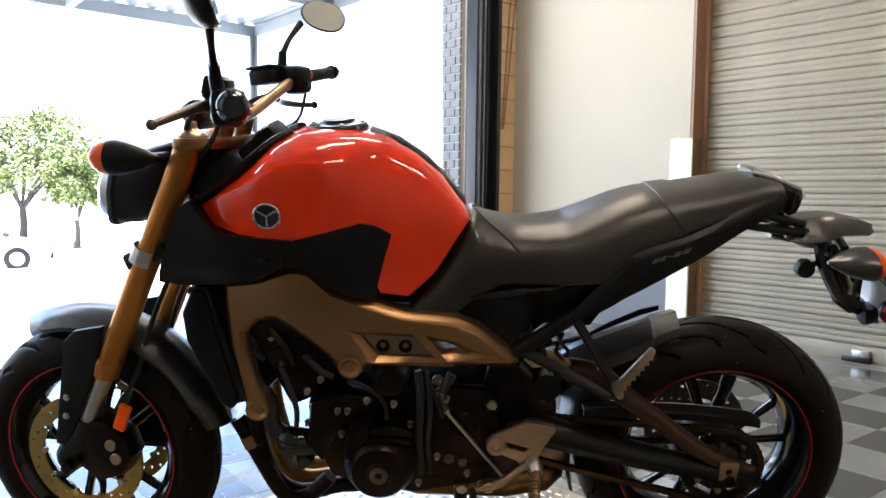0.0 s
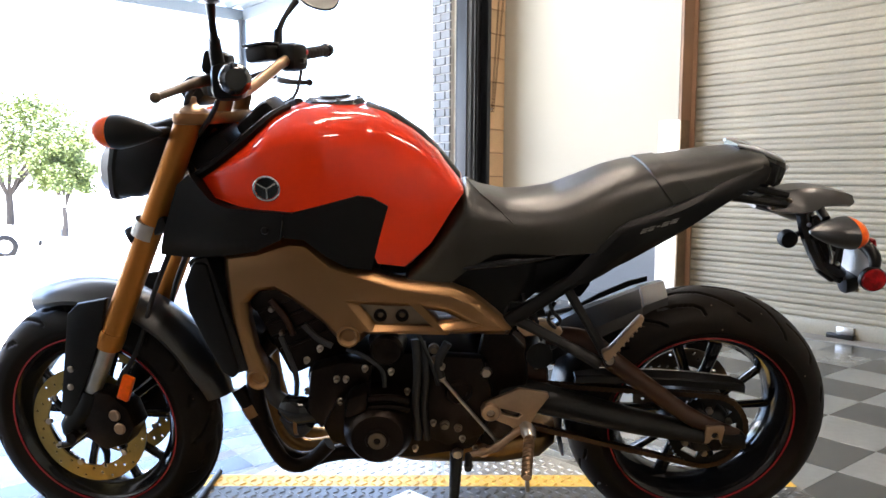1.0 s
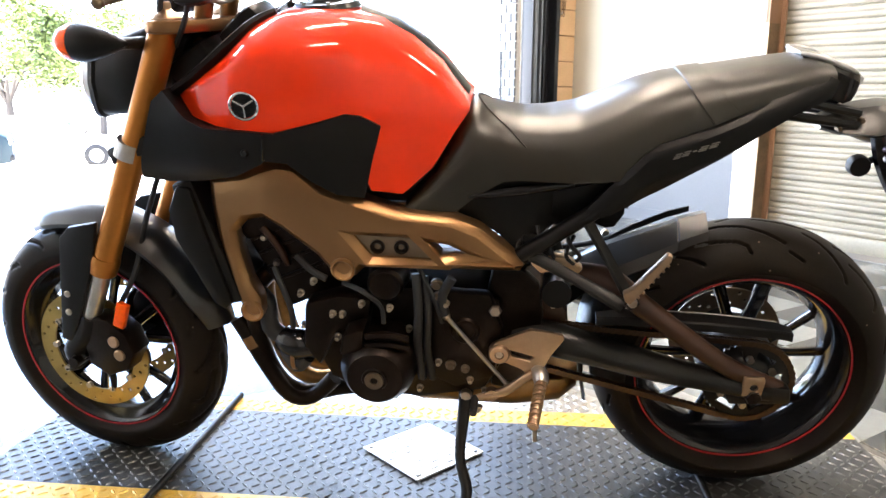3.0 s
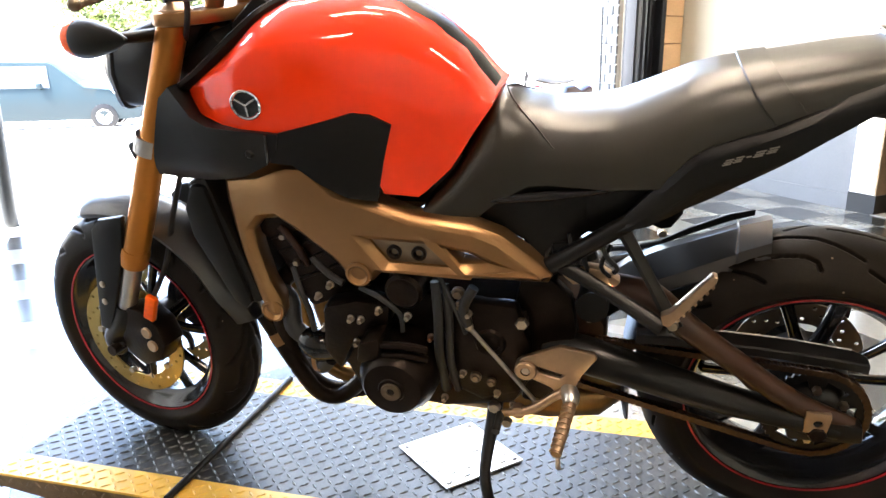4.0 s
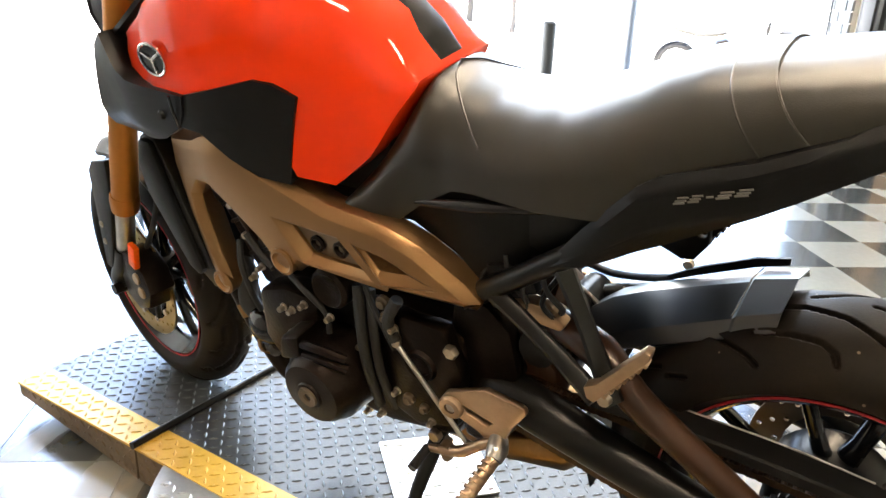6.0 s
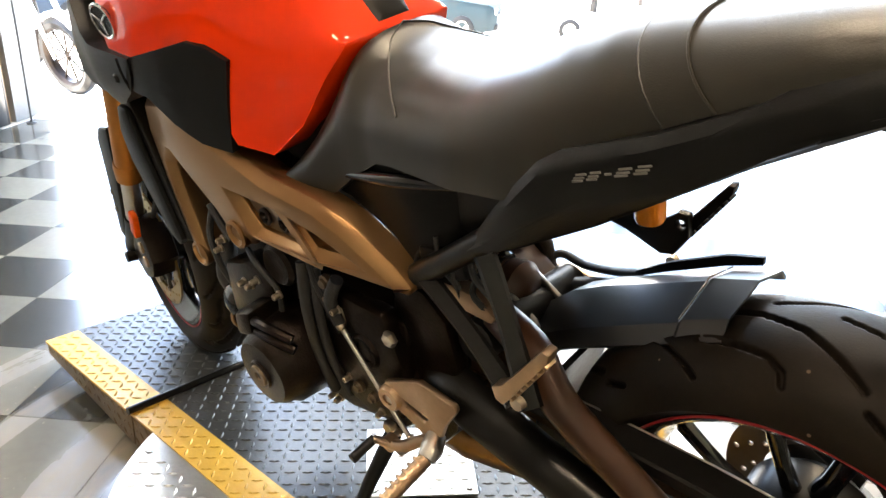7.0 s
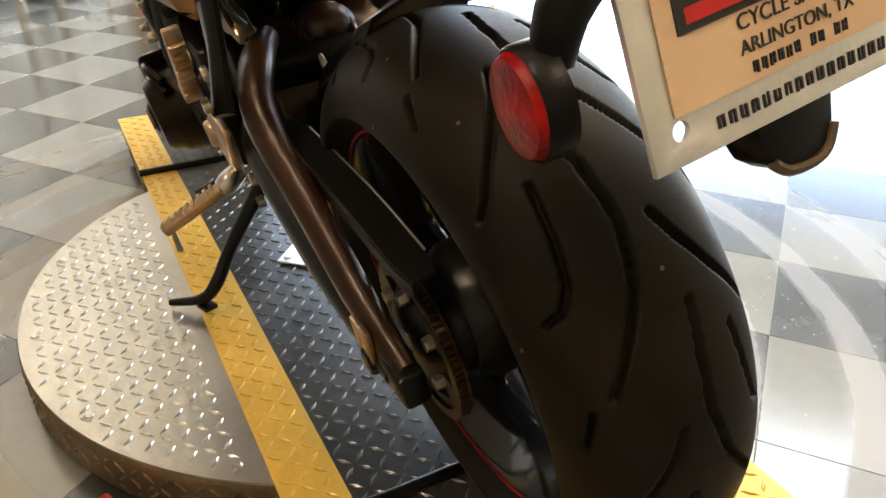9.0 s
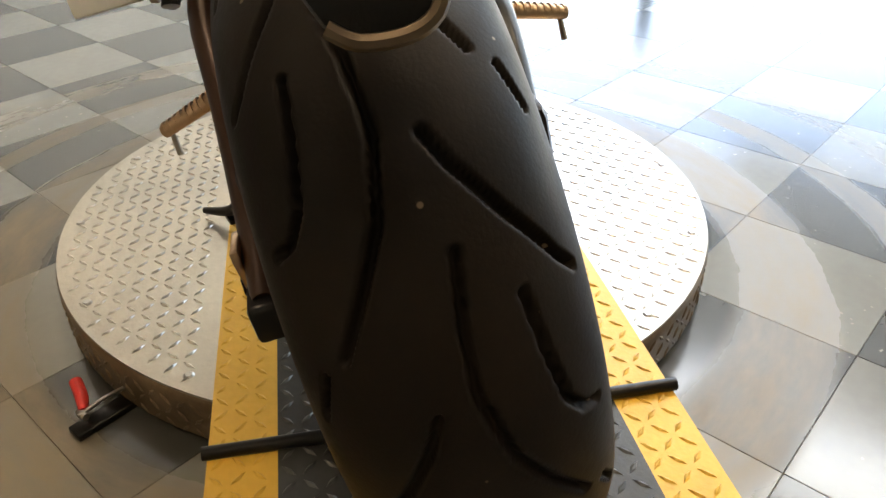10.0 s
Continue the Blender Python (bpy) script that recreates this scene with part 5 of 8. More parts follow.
bm = sweep(B(), [(-0.91, -0.12, 0.375), (-0.955, -0.14, 0.385), (-0.985, -0.13, 0.395)], [0.030, 0.034, 0.026], 20)
wp = bp("water_pump", bm, GLOSS_BLACK, engine, "black water pump")
bm = lathe(B(), [(0.030, -0.004), (0.033, -0.004), (0.033, 0.004), (0.030, 0.004)], (-0.958, -0.14, 0.36), "x", 20, closed=True)
bp("hose_clamp", bm, BRONZE, wp)
for pts, r in (([(-0.985, -0.13, 0.395), (-1.01, -0.13, 0.42), (-1.02, -0.11, 0.47), (-1.06, -0.10, 0.50)], 0.019), ([(-0.93, -0.15, 0.36), (-0.96, -0.14, 0.33), (-0.99, -0.12, 0.36)], 0.014),
               ([(-0.695, -0.165, 0.57), (-0.690, -0.178, 0.50), (-0.694, -0.175, 0.42), (-0.688, -0.165, 0.33)], 0.009), ([(-0.680, -0.155, 0.56), (-0.672, -0.17, 0.49), (-0.676, -0.165, 0.40), (-0.668, -0.15, 0.32)], 0.008),
               ([(-0.625, -0.16, 0.56), (-0.645, -0.165, 0.52), (-0.640, -0.16, 0.48)], 0.010)):
    bp("coolant_hose", sweep(B(), pts, r, 12), RUBBER_SOFT, engine, "black rubber hose")
for x, y, z in ((-0.895, 0.178, 0.552), (-0.925, 0.172, 0.522), (-0.862, 0.180, 0.482), (-0.842, 0.180, 0.482), (-0.900, 0.165, 0.465), (-0.855, 0.182, 0.430), (-0.800, 0.19, 0.512), (-0.745, 0.19, 0.505), (-0.712, 0.165, 0.445), (-0.700, 0.165, 0.385), (-0.845, 0.165, 0.345), (-0.695, 0.16, 0.300), (-0.835, 0.15, 0.300), (-0.64, 0.162, 0.535), (-0.637, 0.166, 0.505), (-0.655, 0.16, 0.365), (-0.59, 0.16, 0.325), (-0.56, 0.16, 0.30), (-0.75, 0.135, 0.262), (-0.93, 0.155, 0.44)):
    bm = lathe(B(), [(0, -0.006), (0.003, -0.006), (0.0032, -0.008), (0.0046, -0.008), (0.0052, -0.006), (0.0052, 0.002), (0.0075, 0.003), (0.0075, 0.006)], (x, -y, z), "y", 10)
    bp("engine_bolt", bm, BOLT, engine, "small zinc bolt")
for s in (-1, 1):
    bm = lathe(B(), [(0, -0.010), (0.010, -0.010), (0.013, -0.006), (0.013, 0.0)], (-0.541, s * 0.150, 0.487), "y", 6)
    bp("pivot_bolt", bm, BOLT, engine, "tan hexagon bolt")
bm = box(B(), (-0.57, 0.02, 0.69), (0.30, 0.17, 0.11), pose(0, 0, 0, 0, -5, 0), 0.03)
bp("airbox", bm, BLACK_PLASTIC, None, "black airbox under the seat")
# filler block added to close the bright gap between tank and seat
bm = box(B(), (-0.69, 0, 0.735), (0.22, 0.19, 0.11), None, 0.03)
bp("tank_base", bm, BLACK_PLASTIC, None, "dark filler block under the tank")
COVER = [(-0.70, 0.690), (-0.62, 0.725), (-0.50, 0.765), (-0.40, 0.765), (-0.35, 0.735), (-0.40, 0.672), (-0.455, 0.635), (-0.505, 0.605), (-0.54, 0.640), (-0.61, 0.676)]
shell("under_seat_cover", fine(COVER), lambda x, z: 0.116 - 0.05 * smooth_step((x + 0.50) / 0.14), 0.020, BLACK_PLASTIC, "black plastic cover under the seat")
bm = sweep(B(), [(-0.60, -0.125, 0.715), (-0.50, -0.128, 0.73), (-0.40, -0.120, 0.742)], [0.006, 0.010, 0.006], 10)
bp("cable_tray", bm, GLOSS_BLACK, None, "glossy black cable cover")
bm = box(B(), (-0.93, 0, 0.76), (0.34, 0.26, 0.14), None, 0.04)
bp("air_intake_box", bm, BLACK_PLASTIC)
# radiator
bm = box(B(), (-1.108, 0, 0.612), (0.045, 0.31, 0.27), pose(0, 0, 0, 0, -15, 0), 0.008)
rad = bp("radiator", bm, BLACK_PAINT, None, "black radiator behind the front wheel")
for s in (-1, 1):
    bm = prism(B(), [(-1.150, 0.738), (-1.122, 0.735), (-1.104, 0.64), (-1.072, 0.49), (-1.086, 0.472), (-1.110, 0.49), (-1.168, 0.63), (-1.172, 0.688)], -0.166, -0.146, bev=0.008)
    bp("radiator_shroud", mirrored(bm, s), BLACK_PLASTIC, rad, "black plastic radiator shroud")
# exhaust
for y, k in ((-0.085, 0), (0.0, 1), (0.085, 2)):
    bm = sweep(B(), [(-1.01, y, 0.53), (-1.055, y, 0.47), (-1.055, y, 0.36), (-1.025, y * 0.9, 0.25), (-0.97, y * 0.7, 0.205), (-0.88, y * 0.5, 0.215), (-0.76, y * 0.4, 0.215)], 0.0195, 16)
    bp("exhaust_header", bm, EXHAUST if k else DARK_ALLOY, None, "heat stained exhaust header pipe")
bm = sweep(B(), [(-1.10, -0.085, 0.41), (-1.075, -0.09, 0.365), (-1.045, -0.092, 0.30), (-1.005, -0.085, 0.218), (-0.955, -0.075, 0.205), (-0.90, -0.07, 0.255)], 0.018, 14)
bp("oil_cooler_pipe", bm, DARK_ALLOY, None, "dark pipe under the engine")
bm = sweep(B(), [(-1.078, -0.0890, 0.371), (-1.066, -0.0905, 0.345)], 0.0195, 18)
bp("pipe_band", bm, BRONZE)
bm = loft(B(), [[Vector((x, y0 + hw * math.copysign(abs(math.cos(t)) ** 0.6, math.cos(t)), zc + hh * math.copysign(abs(math.sin(t)) ** 0.6, math.sin(t)))) for t in (2 * math.pi * k / 20 for k in range(20))]
                for x, y0, hw, zc, hh in ((-0.80, 0.0, 0.05, 0.235, 0.025), (-0.70, 0.01, 0.09, 0.235, 0.036), (-0.50, 0.02, 0.105, 0.238, 0.042), (-0.40, 0.03, 0.10, 0.245, 0.042), (-0.36, 0.04, 0.07, 0.25, 0.03))])
bp("silencer", bm, EXHAUST, None, "brass tinted silencer under the engine")

# ---- swingarm, chain and rear brake ----
for s in (-1, 1):
    ends = (0.142, 0.145, 0.145) if s < 0 else (0.140, 0.128, 0.108)      # the right arm turns in towards the hub
    bm = sweep(B(), [(-0.50, s * 0.105, 0.415), (-0.41, s * 0.130, 0.410), (-0.22, s * ends[0], 0.365), (-0.12, s * ends[1], 0.345), (0.01, s * ends[2], 0.318)], [0.034, 0.036, 0.030, 0.026, 0.020], 16, flat=0.75)
    arm = bp("swingarm", bm, BLACK_PAINT, None, "satin black swingarm")
    dz = 0.0 if s < 0 else -0.065
    bm = sweep(B(), [(-0.40, s * 0.085, 0.545 + dz), (-0.32, s * 0.120, 0.545 + dz), (-0.262, s * 0.145, 0.508 + dz * 0.8), (-0.17, s * (ends[0] + 0.003), 0.438), (-0.07, s * ends[1], 0.368), (0.03 if s < 0 else 0.0, s * ends[2], 0.330)], [0.022, 0.026, 0.023, 0.021, 0.020, 0.013], 14, flat=0.8)
    bp("swingarm_brace", bm, SWING_BROWN if s < 0 else BLACK_PAINT, arm, "upper brace, its warm reflections coloured brown" if s < 0 else "black upper brace")
    bm = lathe(B(), [(0, -0.012), (0.014, -0.012), (0.017, -0.008), (0.017, 0.0)], (RX, s * (ends[2] + 0.012), RZ), "y", 6)
    bp("axle_nut", bm, DARK_ALLOY, arm)
    if s > 0:
        continue
    bm = prism(B(), [(-0.085, 0.345), (0.045, 0.335), (0.050, 0.298), (-0.07, 0.292)], -0.160, -0.130, bev=0.006)
    bp("axle_block", mirrored(bm, s), BLACK_PAINT, arm)
    bm = prism(B(), [(-0.050, 0.362), (-0.010, 0.362), (-0.008, 0.352), (-0.012, 0.318), (-0.05, 0.318)], -0.166, -0.158, [ring_outline(0.008, 10, -0.028, 0.338)], 0.002)
    bp("chain_adjuster", mirrored(bm, s), ALLOY, arm, "tan chain adjuster plate")
bm = sweep(B(), [(RX, -0.15, RZ), (RX, 0.11, RZ)], 0.014, 14)
bp("rear_axle", bm, STEEL)
bm = sweep(B(), [(-0.42, -0.11, 0.505), (-0.42, 0.11, 0.475)], 0.03, 14)
bp("swingarm_bridge", bm, BLACK_PAINT)
# sprocket with teeth and cut-outs, and the chain, link by link
teeth = []
for k in range(90):
    teeth.append((RX + (0.0905 if k % 2 else 0.0855) * math.cos(2 * math.pi * k / 90), RZ + (0.0905 if k % 2 else 0.0855) * math.sin(2 * math.pi * k / 90)))
cuts = [ring_outline(0.030, 20, RX, RZ)]
for k in range(6):
    a = 2 * math.pi * k / 6
    cuts.append([(RX + r * math.cos(a + d), RZ + r * math.sin(a + d)) for r, d in ((0.052, -0.33), (0.074, -0.30), (0.074, 0.30), (0.052, 0.33))])
spr = bp("rear_sprocket", prism(B(), teeth, -0.108, -0.102, cuts, 0.0), BLACK_PAINT, rear, "black rear sprocket", smooth=False)
for k in range(6):
    a = 2 * math.pi * (k + 0.5) / 6
    bp("sprocket_nut", lathe(B(), [(0, -0.010), (0.0075, -0.010), (0.0085, -0.004), (0.0085, 0)], (RX + 0.055 * math.cos(a), -0.108, RZ + 0.055 * math.sin(a)), "y", 6), BOLT, spr)
bp("wheel_hub", lathe(B(), [(0.02, -0.072), (0.066, -0.070), (0.080, -0.045), (0.080, 0.040), (0.062, 0.062), (0.02, 0.066)], (RX, 0, RZ), "y", 32), BLACK_PAINT, rear, "dark cast hub with the rubber drive dampers")
bp("sprocket_carrier", lathe(B(), [(0.02, -0.12), (0.045, -0.115), (0.06, -0.10), (0.065, -0.06), (0.02, -0.06)], (RX, 0, RZ), "y", 28), BLACK_PAINT, rear)
c0, r0, c1, r1 = Vector((-0.575, 0.405)), 0.040, Vector((RX, RZ)), 0.091
dv = c1 - c0
tilt = math.atan2(dv.y, dv.x)
off = math.asin((r1 - r0) / dv.length)
up, dn = tilt + math.pi / 2 + off, tilt - math.pi / 2 - off
path = []
n0 = 8
for k in range(n0 + 1):
    a = up + (2 * math.pi + dn - up) * k / n0
    path.append(c0 + r0 * Vector((math.cos(a), math.sin(a))))
for k in range(17):
    a = dn + (up - dn) * k / 16
    path.append(c1 + r1 * Vector((math.cos(a), math.sin(a))))
path.append(path[0])
chain = bp("drive_chain", sweep(B(), [(c0.x, -0.112, c0.y), (c0.x, -0.098, c0.y)], r0 - 0.004, 20), CHAIN, None, "oiled drive chain round its front sprocket")
link = B()
for s in (-1, 1):
    prism(link, [(-0.0095, -0.004), (-0.006, -0.0068), (0, -0.005), (0.006, -0.0068), (0.0095, -0.004), (0.0095, 0.004), (0.006, 0.0068), (0, 0.005), (-0.006, 0.0068), (-0.0095, 0.004)], s * 0.006 - 0.001, s * 0.006 + 0.001, bev=0)
for x in (-0.0035, 0.0038):
    lathe(link, [(0.0, -0.0065), (0.0042, -0.0065), (0.0042, 0.0065), (0.0, 0.0065)], (x, 0, 0), "y", 7)
link_mesh = None
total = sum((b - a).length for a, b in zip(path, path[1:]))
n_links, at, i, done = int(total / 0.0145), 0.0, 0, 0.0
for k in range(n_links):
    want = total * k / n_links
    while done + (path[i + 1] - path[i]).length < want:
        done += (path[i + 1] - path[i]).length
        i += 1
    d = path[i + 1] - path[i]
    p = path[i] + d.normalized() * (want - done)
    if link_mesh is None:
        o = bp("chain_link", link, CHAIN, chain, smooth=False)
        link_mesh = o.data
    else:
        o = new("chain_link", link_mesh)
        o.parent = chain
    o.matrix_local = Matrix.Translation((p.x, -0.105, p.y)) @ pose(0, 0, 0, 0, -math.degrees(math.atan2(d.y, d.x)), 0)
bm = loft(B(), [[Vector((x, y0, z - 0.018)), Vector((x, y0, z - 0.003)), Vector((x, y0 + 0.003, z)), Vector((x, y1, z + 0.001)), Vector((x, y1, z - 0.003)), Vector((x, y0 + 0.004, z - 0.004)), Vector((x, y0 + 0.003, z - 0.018))]
                for x, y0, y1, z in ((-0.34, -0.122, -0.100, 0.462), (-0.28, -0.126, -0.090, 0.466), (-0.10, -0.127, -0.088, 0.458), (0.02, -0.126, -0.090, 0.446), (0.045, -0.120, -0.094, 0.438))])
guard_ob = bp("chain_guard", bm, BLACK_PLASTIC, None, "black chain guard over the chain")
# thin bright line along the guard's inner edge
bm = sweep(B(), [(-0.28, -0.0905, 0.4675), (-0.10, -0.0885, 0.4595), (0.02, -0.0905, 0.4475)], 0.0013, 6)
bp("worn_edge", bm, STEEL, guard_ob, "thin bright edge line")
bm = box(B(), (0.02, 0.105, 0.42), (0.09, 0.04, 0.06), None, 0.012)
bp("rear_caliper", bm, DARK_ALLOY, None, "small rear brake caliper")
bm = prism(B(), [(-0.525, 0.545), (-0.47, 0.535), (-0.425, 0.495), (-0.395, 0.46), (-0.39, 0.40), (-0.45, 0.355), (-0.53, 0.37)], -0.098, 0.105, bev=0.016)
piv = bp("swingarm_pivot_casting", bm, SWING_BROWN, None, "dark casting round the swingarm pivot")
bp("pivot_shaft_cap", lathe(B(), [(0, -0.012), (0.014, -0.012), (0.018, -0.006), (0.026, -0.004), (0.028, 0.004)], (-0.470, -0.098, 0.452), "y", 22), BLACK_PAINT, piv)
for x, z in ((-0.505, 0.52), (-0.425, 0.475), (-0.405, 0.42)):
    bp("casting_bolt", lathe(B(), [(0, -0.008), (0.006, -0.008), (0.0075, -0.004), (0.0075, 0.002)], (x, -0.098, z), "y", 6), BOLT, piv)
bm = prism(B(), [(-0.475, 0.575), (-0.455, 0.595), (-0.405, 0.590), (-0.372, 0.568), (-0.380, 0.556), (-0.42, 0.560), (-0.455, 0.555)], -0.120, -0.095, bev=0.004)
bp("linkage_bracket", bm, ALLOY, piv, "bright alloy linkage bracket")
rnd = random.Random(9)
for k in range(7):
    x, z = -0.50 + 0.018 * k, 0.60 + 0.012 * (k % 3)
    pts = [(x, -0.10 - 0.006 * (k % 3), z + 0.03), (x + rnd.uniform(-0.02, 0.03), -0.118, z - 0.005), (x + rnd.uniform(0.0, 0.04), -0.112, z - 0.035), (x + rnd.uniform(-0.02, 0.05), -0.09, z - 0.065)]
    bp("wire", sweep(B(), pts, rnd.uniform(0.0028, 0.0048), 7), RUBBER_SOFT if k % 3 else BLACK_PAINT, None)
for x, z, sx, sz in ((-0.475, 0.625, 0.034, 0.024), (-0.43, 0.618, 0.026, 0.030), (-0.455, 0.590, 0.030, 0.018)):
    bp("connector", box(B(), (x, -0.108, z), (sx, 0.022, sz), pose(0, 0, 0, 0, rnd.uniform(-25, 25), 0), 0.004), BLACK_PLASTIC, None)
bp("brown_connector", box(B(), (-0.482, -0.106, 0.606), (0.022, 0.018, 0.030), pose(0, 0, 0, 0, 15, 0), 0.003), SWING_BROWN, None)
for pts, r in (([(-0.985, -0.135, 0.56), (-0.965, -0.160, 0.53), (-0.95, -0.165, 0.48), (-0.955, -0.15, 0.43)], 0.006), ([(-0.84, -0.165, 0.545), (-0.80, -0.178, 0.535), (-0.765, -0.175, 0.500), (-0.76, -0.18, 0.465)], 0.005),
               ([(-0.70, -0.150, 0.60), (-0.675, -0.165, 0.55), (-0.655, -0.165, 0.50), (-0.645, -0.16, 0.46)], 0.005), ([(-0.93, -0.16, 0.60), (-0.90, -0.165, 0.57), (-0.87, -0.17, 0.555)], 0.007)):
    bp("engine_cable", sweep(B(), pts, r, 8), RUBBER_SOFT, engine, "black engine cable")
for x, y, z, r in ((-0.655, -0.158, 0.545, 0.012), (-0.652, -0.160, 0.520, 0.010), (-0.630, -0.158, 0.360, 0.011), (-0.60, -0.158, 0.352, 0.009)):
    bp("union", lathe(B(), [(0, -0.010), (r * 0.6, -0.010), (r * 0.7, -0.006), (r, -0.004), (r, 0.004)], (x, y, z), "y", 12), PLUG, engine)
# shock absorber, lying from the frame back to its linkage
bm = sweep(B(), [(-0.56, 0.01, 0.540), (-0.455, 0.01, 0.518)], 0.030, 24)
shock = bp("shock_absorber", bm, ALLOY, None, "grey shock absorber with a dark spring")
pts = [(-0.56 + 0.105 * k / 60, 0.010 + 0.037 * math.cos(k * 0.62), 0.540 - 0.022 * k / 60 + 0.037 * math.sin(k * 0.62)) for k in range(61)]
bp("spring", sweep(B(), pts, 0.006, 8, step=1), GLOSS_BLACK, shock, "dark coil spring")
bm = lathe(B(), [(0.018, -0.020), (0.040, -0.018), (0.042, 0.006), (0.036, 0.012), (0.030, 0.020), (0.012, 0.026)], (-0.438, 0.01, 0.515), "x", 24)
bp("spring_collar", bm, SWING_BROWN, shock, "brown metal spring collar")
for y in (-0.022, 0.040):
    bm = prism(B(), [(-0.455, 0.530), (-0.425, 0.530), (-0.385, 0.500), (-0.378, 0.482), (-0.395, 0.475), (-0.445, 0.500)], y - 0.004, y + 0.004, bev=0.002)
    bp("linkage_plate", bm, STEEL, shock, "bright linkage plate")
# rear hugger: a low angular shield, its near side sloping, a fin along its far edge
bm = B()
rows = []
for x, zl, zf in ((-0.40, 0.466, 0.496), (-0.36, 0.498, 0.530), (-0.311, 0.526, 0.556), (-0.178, 0.590, 0.613), (-0.174, 0.595, 0.618), (-0.122, 0.617, 0.634)):
    sec = [(-0.048, zl - 0.022), (-0.034, zl), (0.018, zf - 0.003), (0.026, zf), (0.080, zf - 0.016), (0.092, zf - 0.030)]
    lean = 0.012 if x > -0.2 else 0.0
    rows.append([Vector((x + lean * (y + 0.03) / 0.12, y, z)) for y, z in sec] + [Vector((x + lean * (y + 0.03) / 0.12, y * 0.97 + 0.001, z - 0.004)) for y, z in reversed(sec)])
loft(bm, rows)
hug = bp("rear_hugger", bm, SHIELD, None, "satin black angular hugger over the rear tyre", angle=18)
bm = sweep(B(), [(-0.179, -0.032, 0.5925), (-0.172, 0.018, 0.614), (-0.171, 0.026, 0.619), (-0.167, 0.080, 0.604)], 0.0011, 6, step=2)
bp("hugger_seam", bm, PLUG, hug)
bm = loft(B(), [[Vector((x, 0.089, z - 0.006)), Vector((x, 0.097, z - 0.006)), Vector((x, 0.096, z + h)), Vector((x, 0.091, z + h))] for x, z, h in ((-0.300, 0.545, 0.002), (-0.25, 0.570, 0.007), (-0.18, 0.602, 0.008), (-0.136, 0.617, 0.004))])
bp("hugger_fin", bm, BLACK_PLASTIC, hug)
bm = loft(B(), [[Vector((RX + r * math.cos(a), y, RZ + r * math.sin(a))) for r, y in ((0.330, -0.082), (0.336, -0.074), (0.336, 0.074), (0.330, 0.082), (0.328, 0.074), (0.328, -0.074))] for a in (radians(150 + 9 * k) for k in range(6))])
bp("inner_guard", bm, BLACK_PLASTIC, hug, "black splash guard before the tyre", angle=40)
bm = sweep(B(), [(-0.46, 0.11, 0.50), (-0.445, 0.128, 0.508), (-0.40, 0.122, 0.505), (-0.34, 0.108, 0.522), (-0.295, 0.095, 0.542)], 0.0065, 10)
bp("rear_brake_hose", bm, RUBBER_SOFT, None, "black rear brake hose")

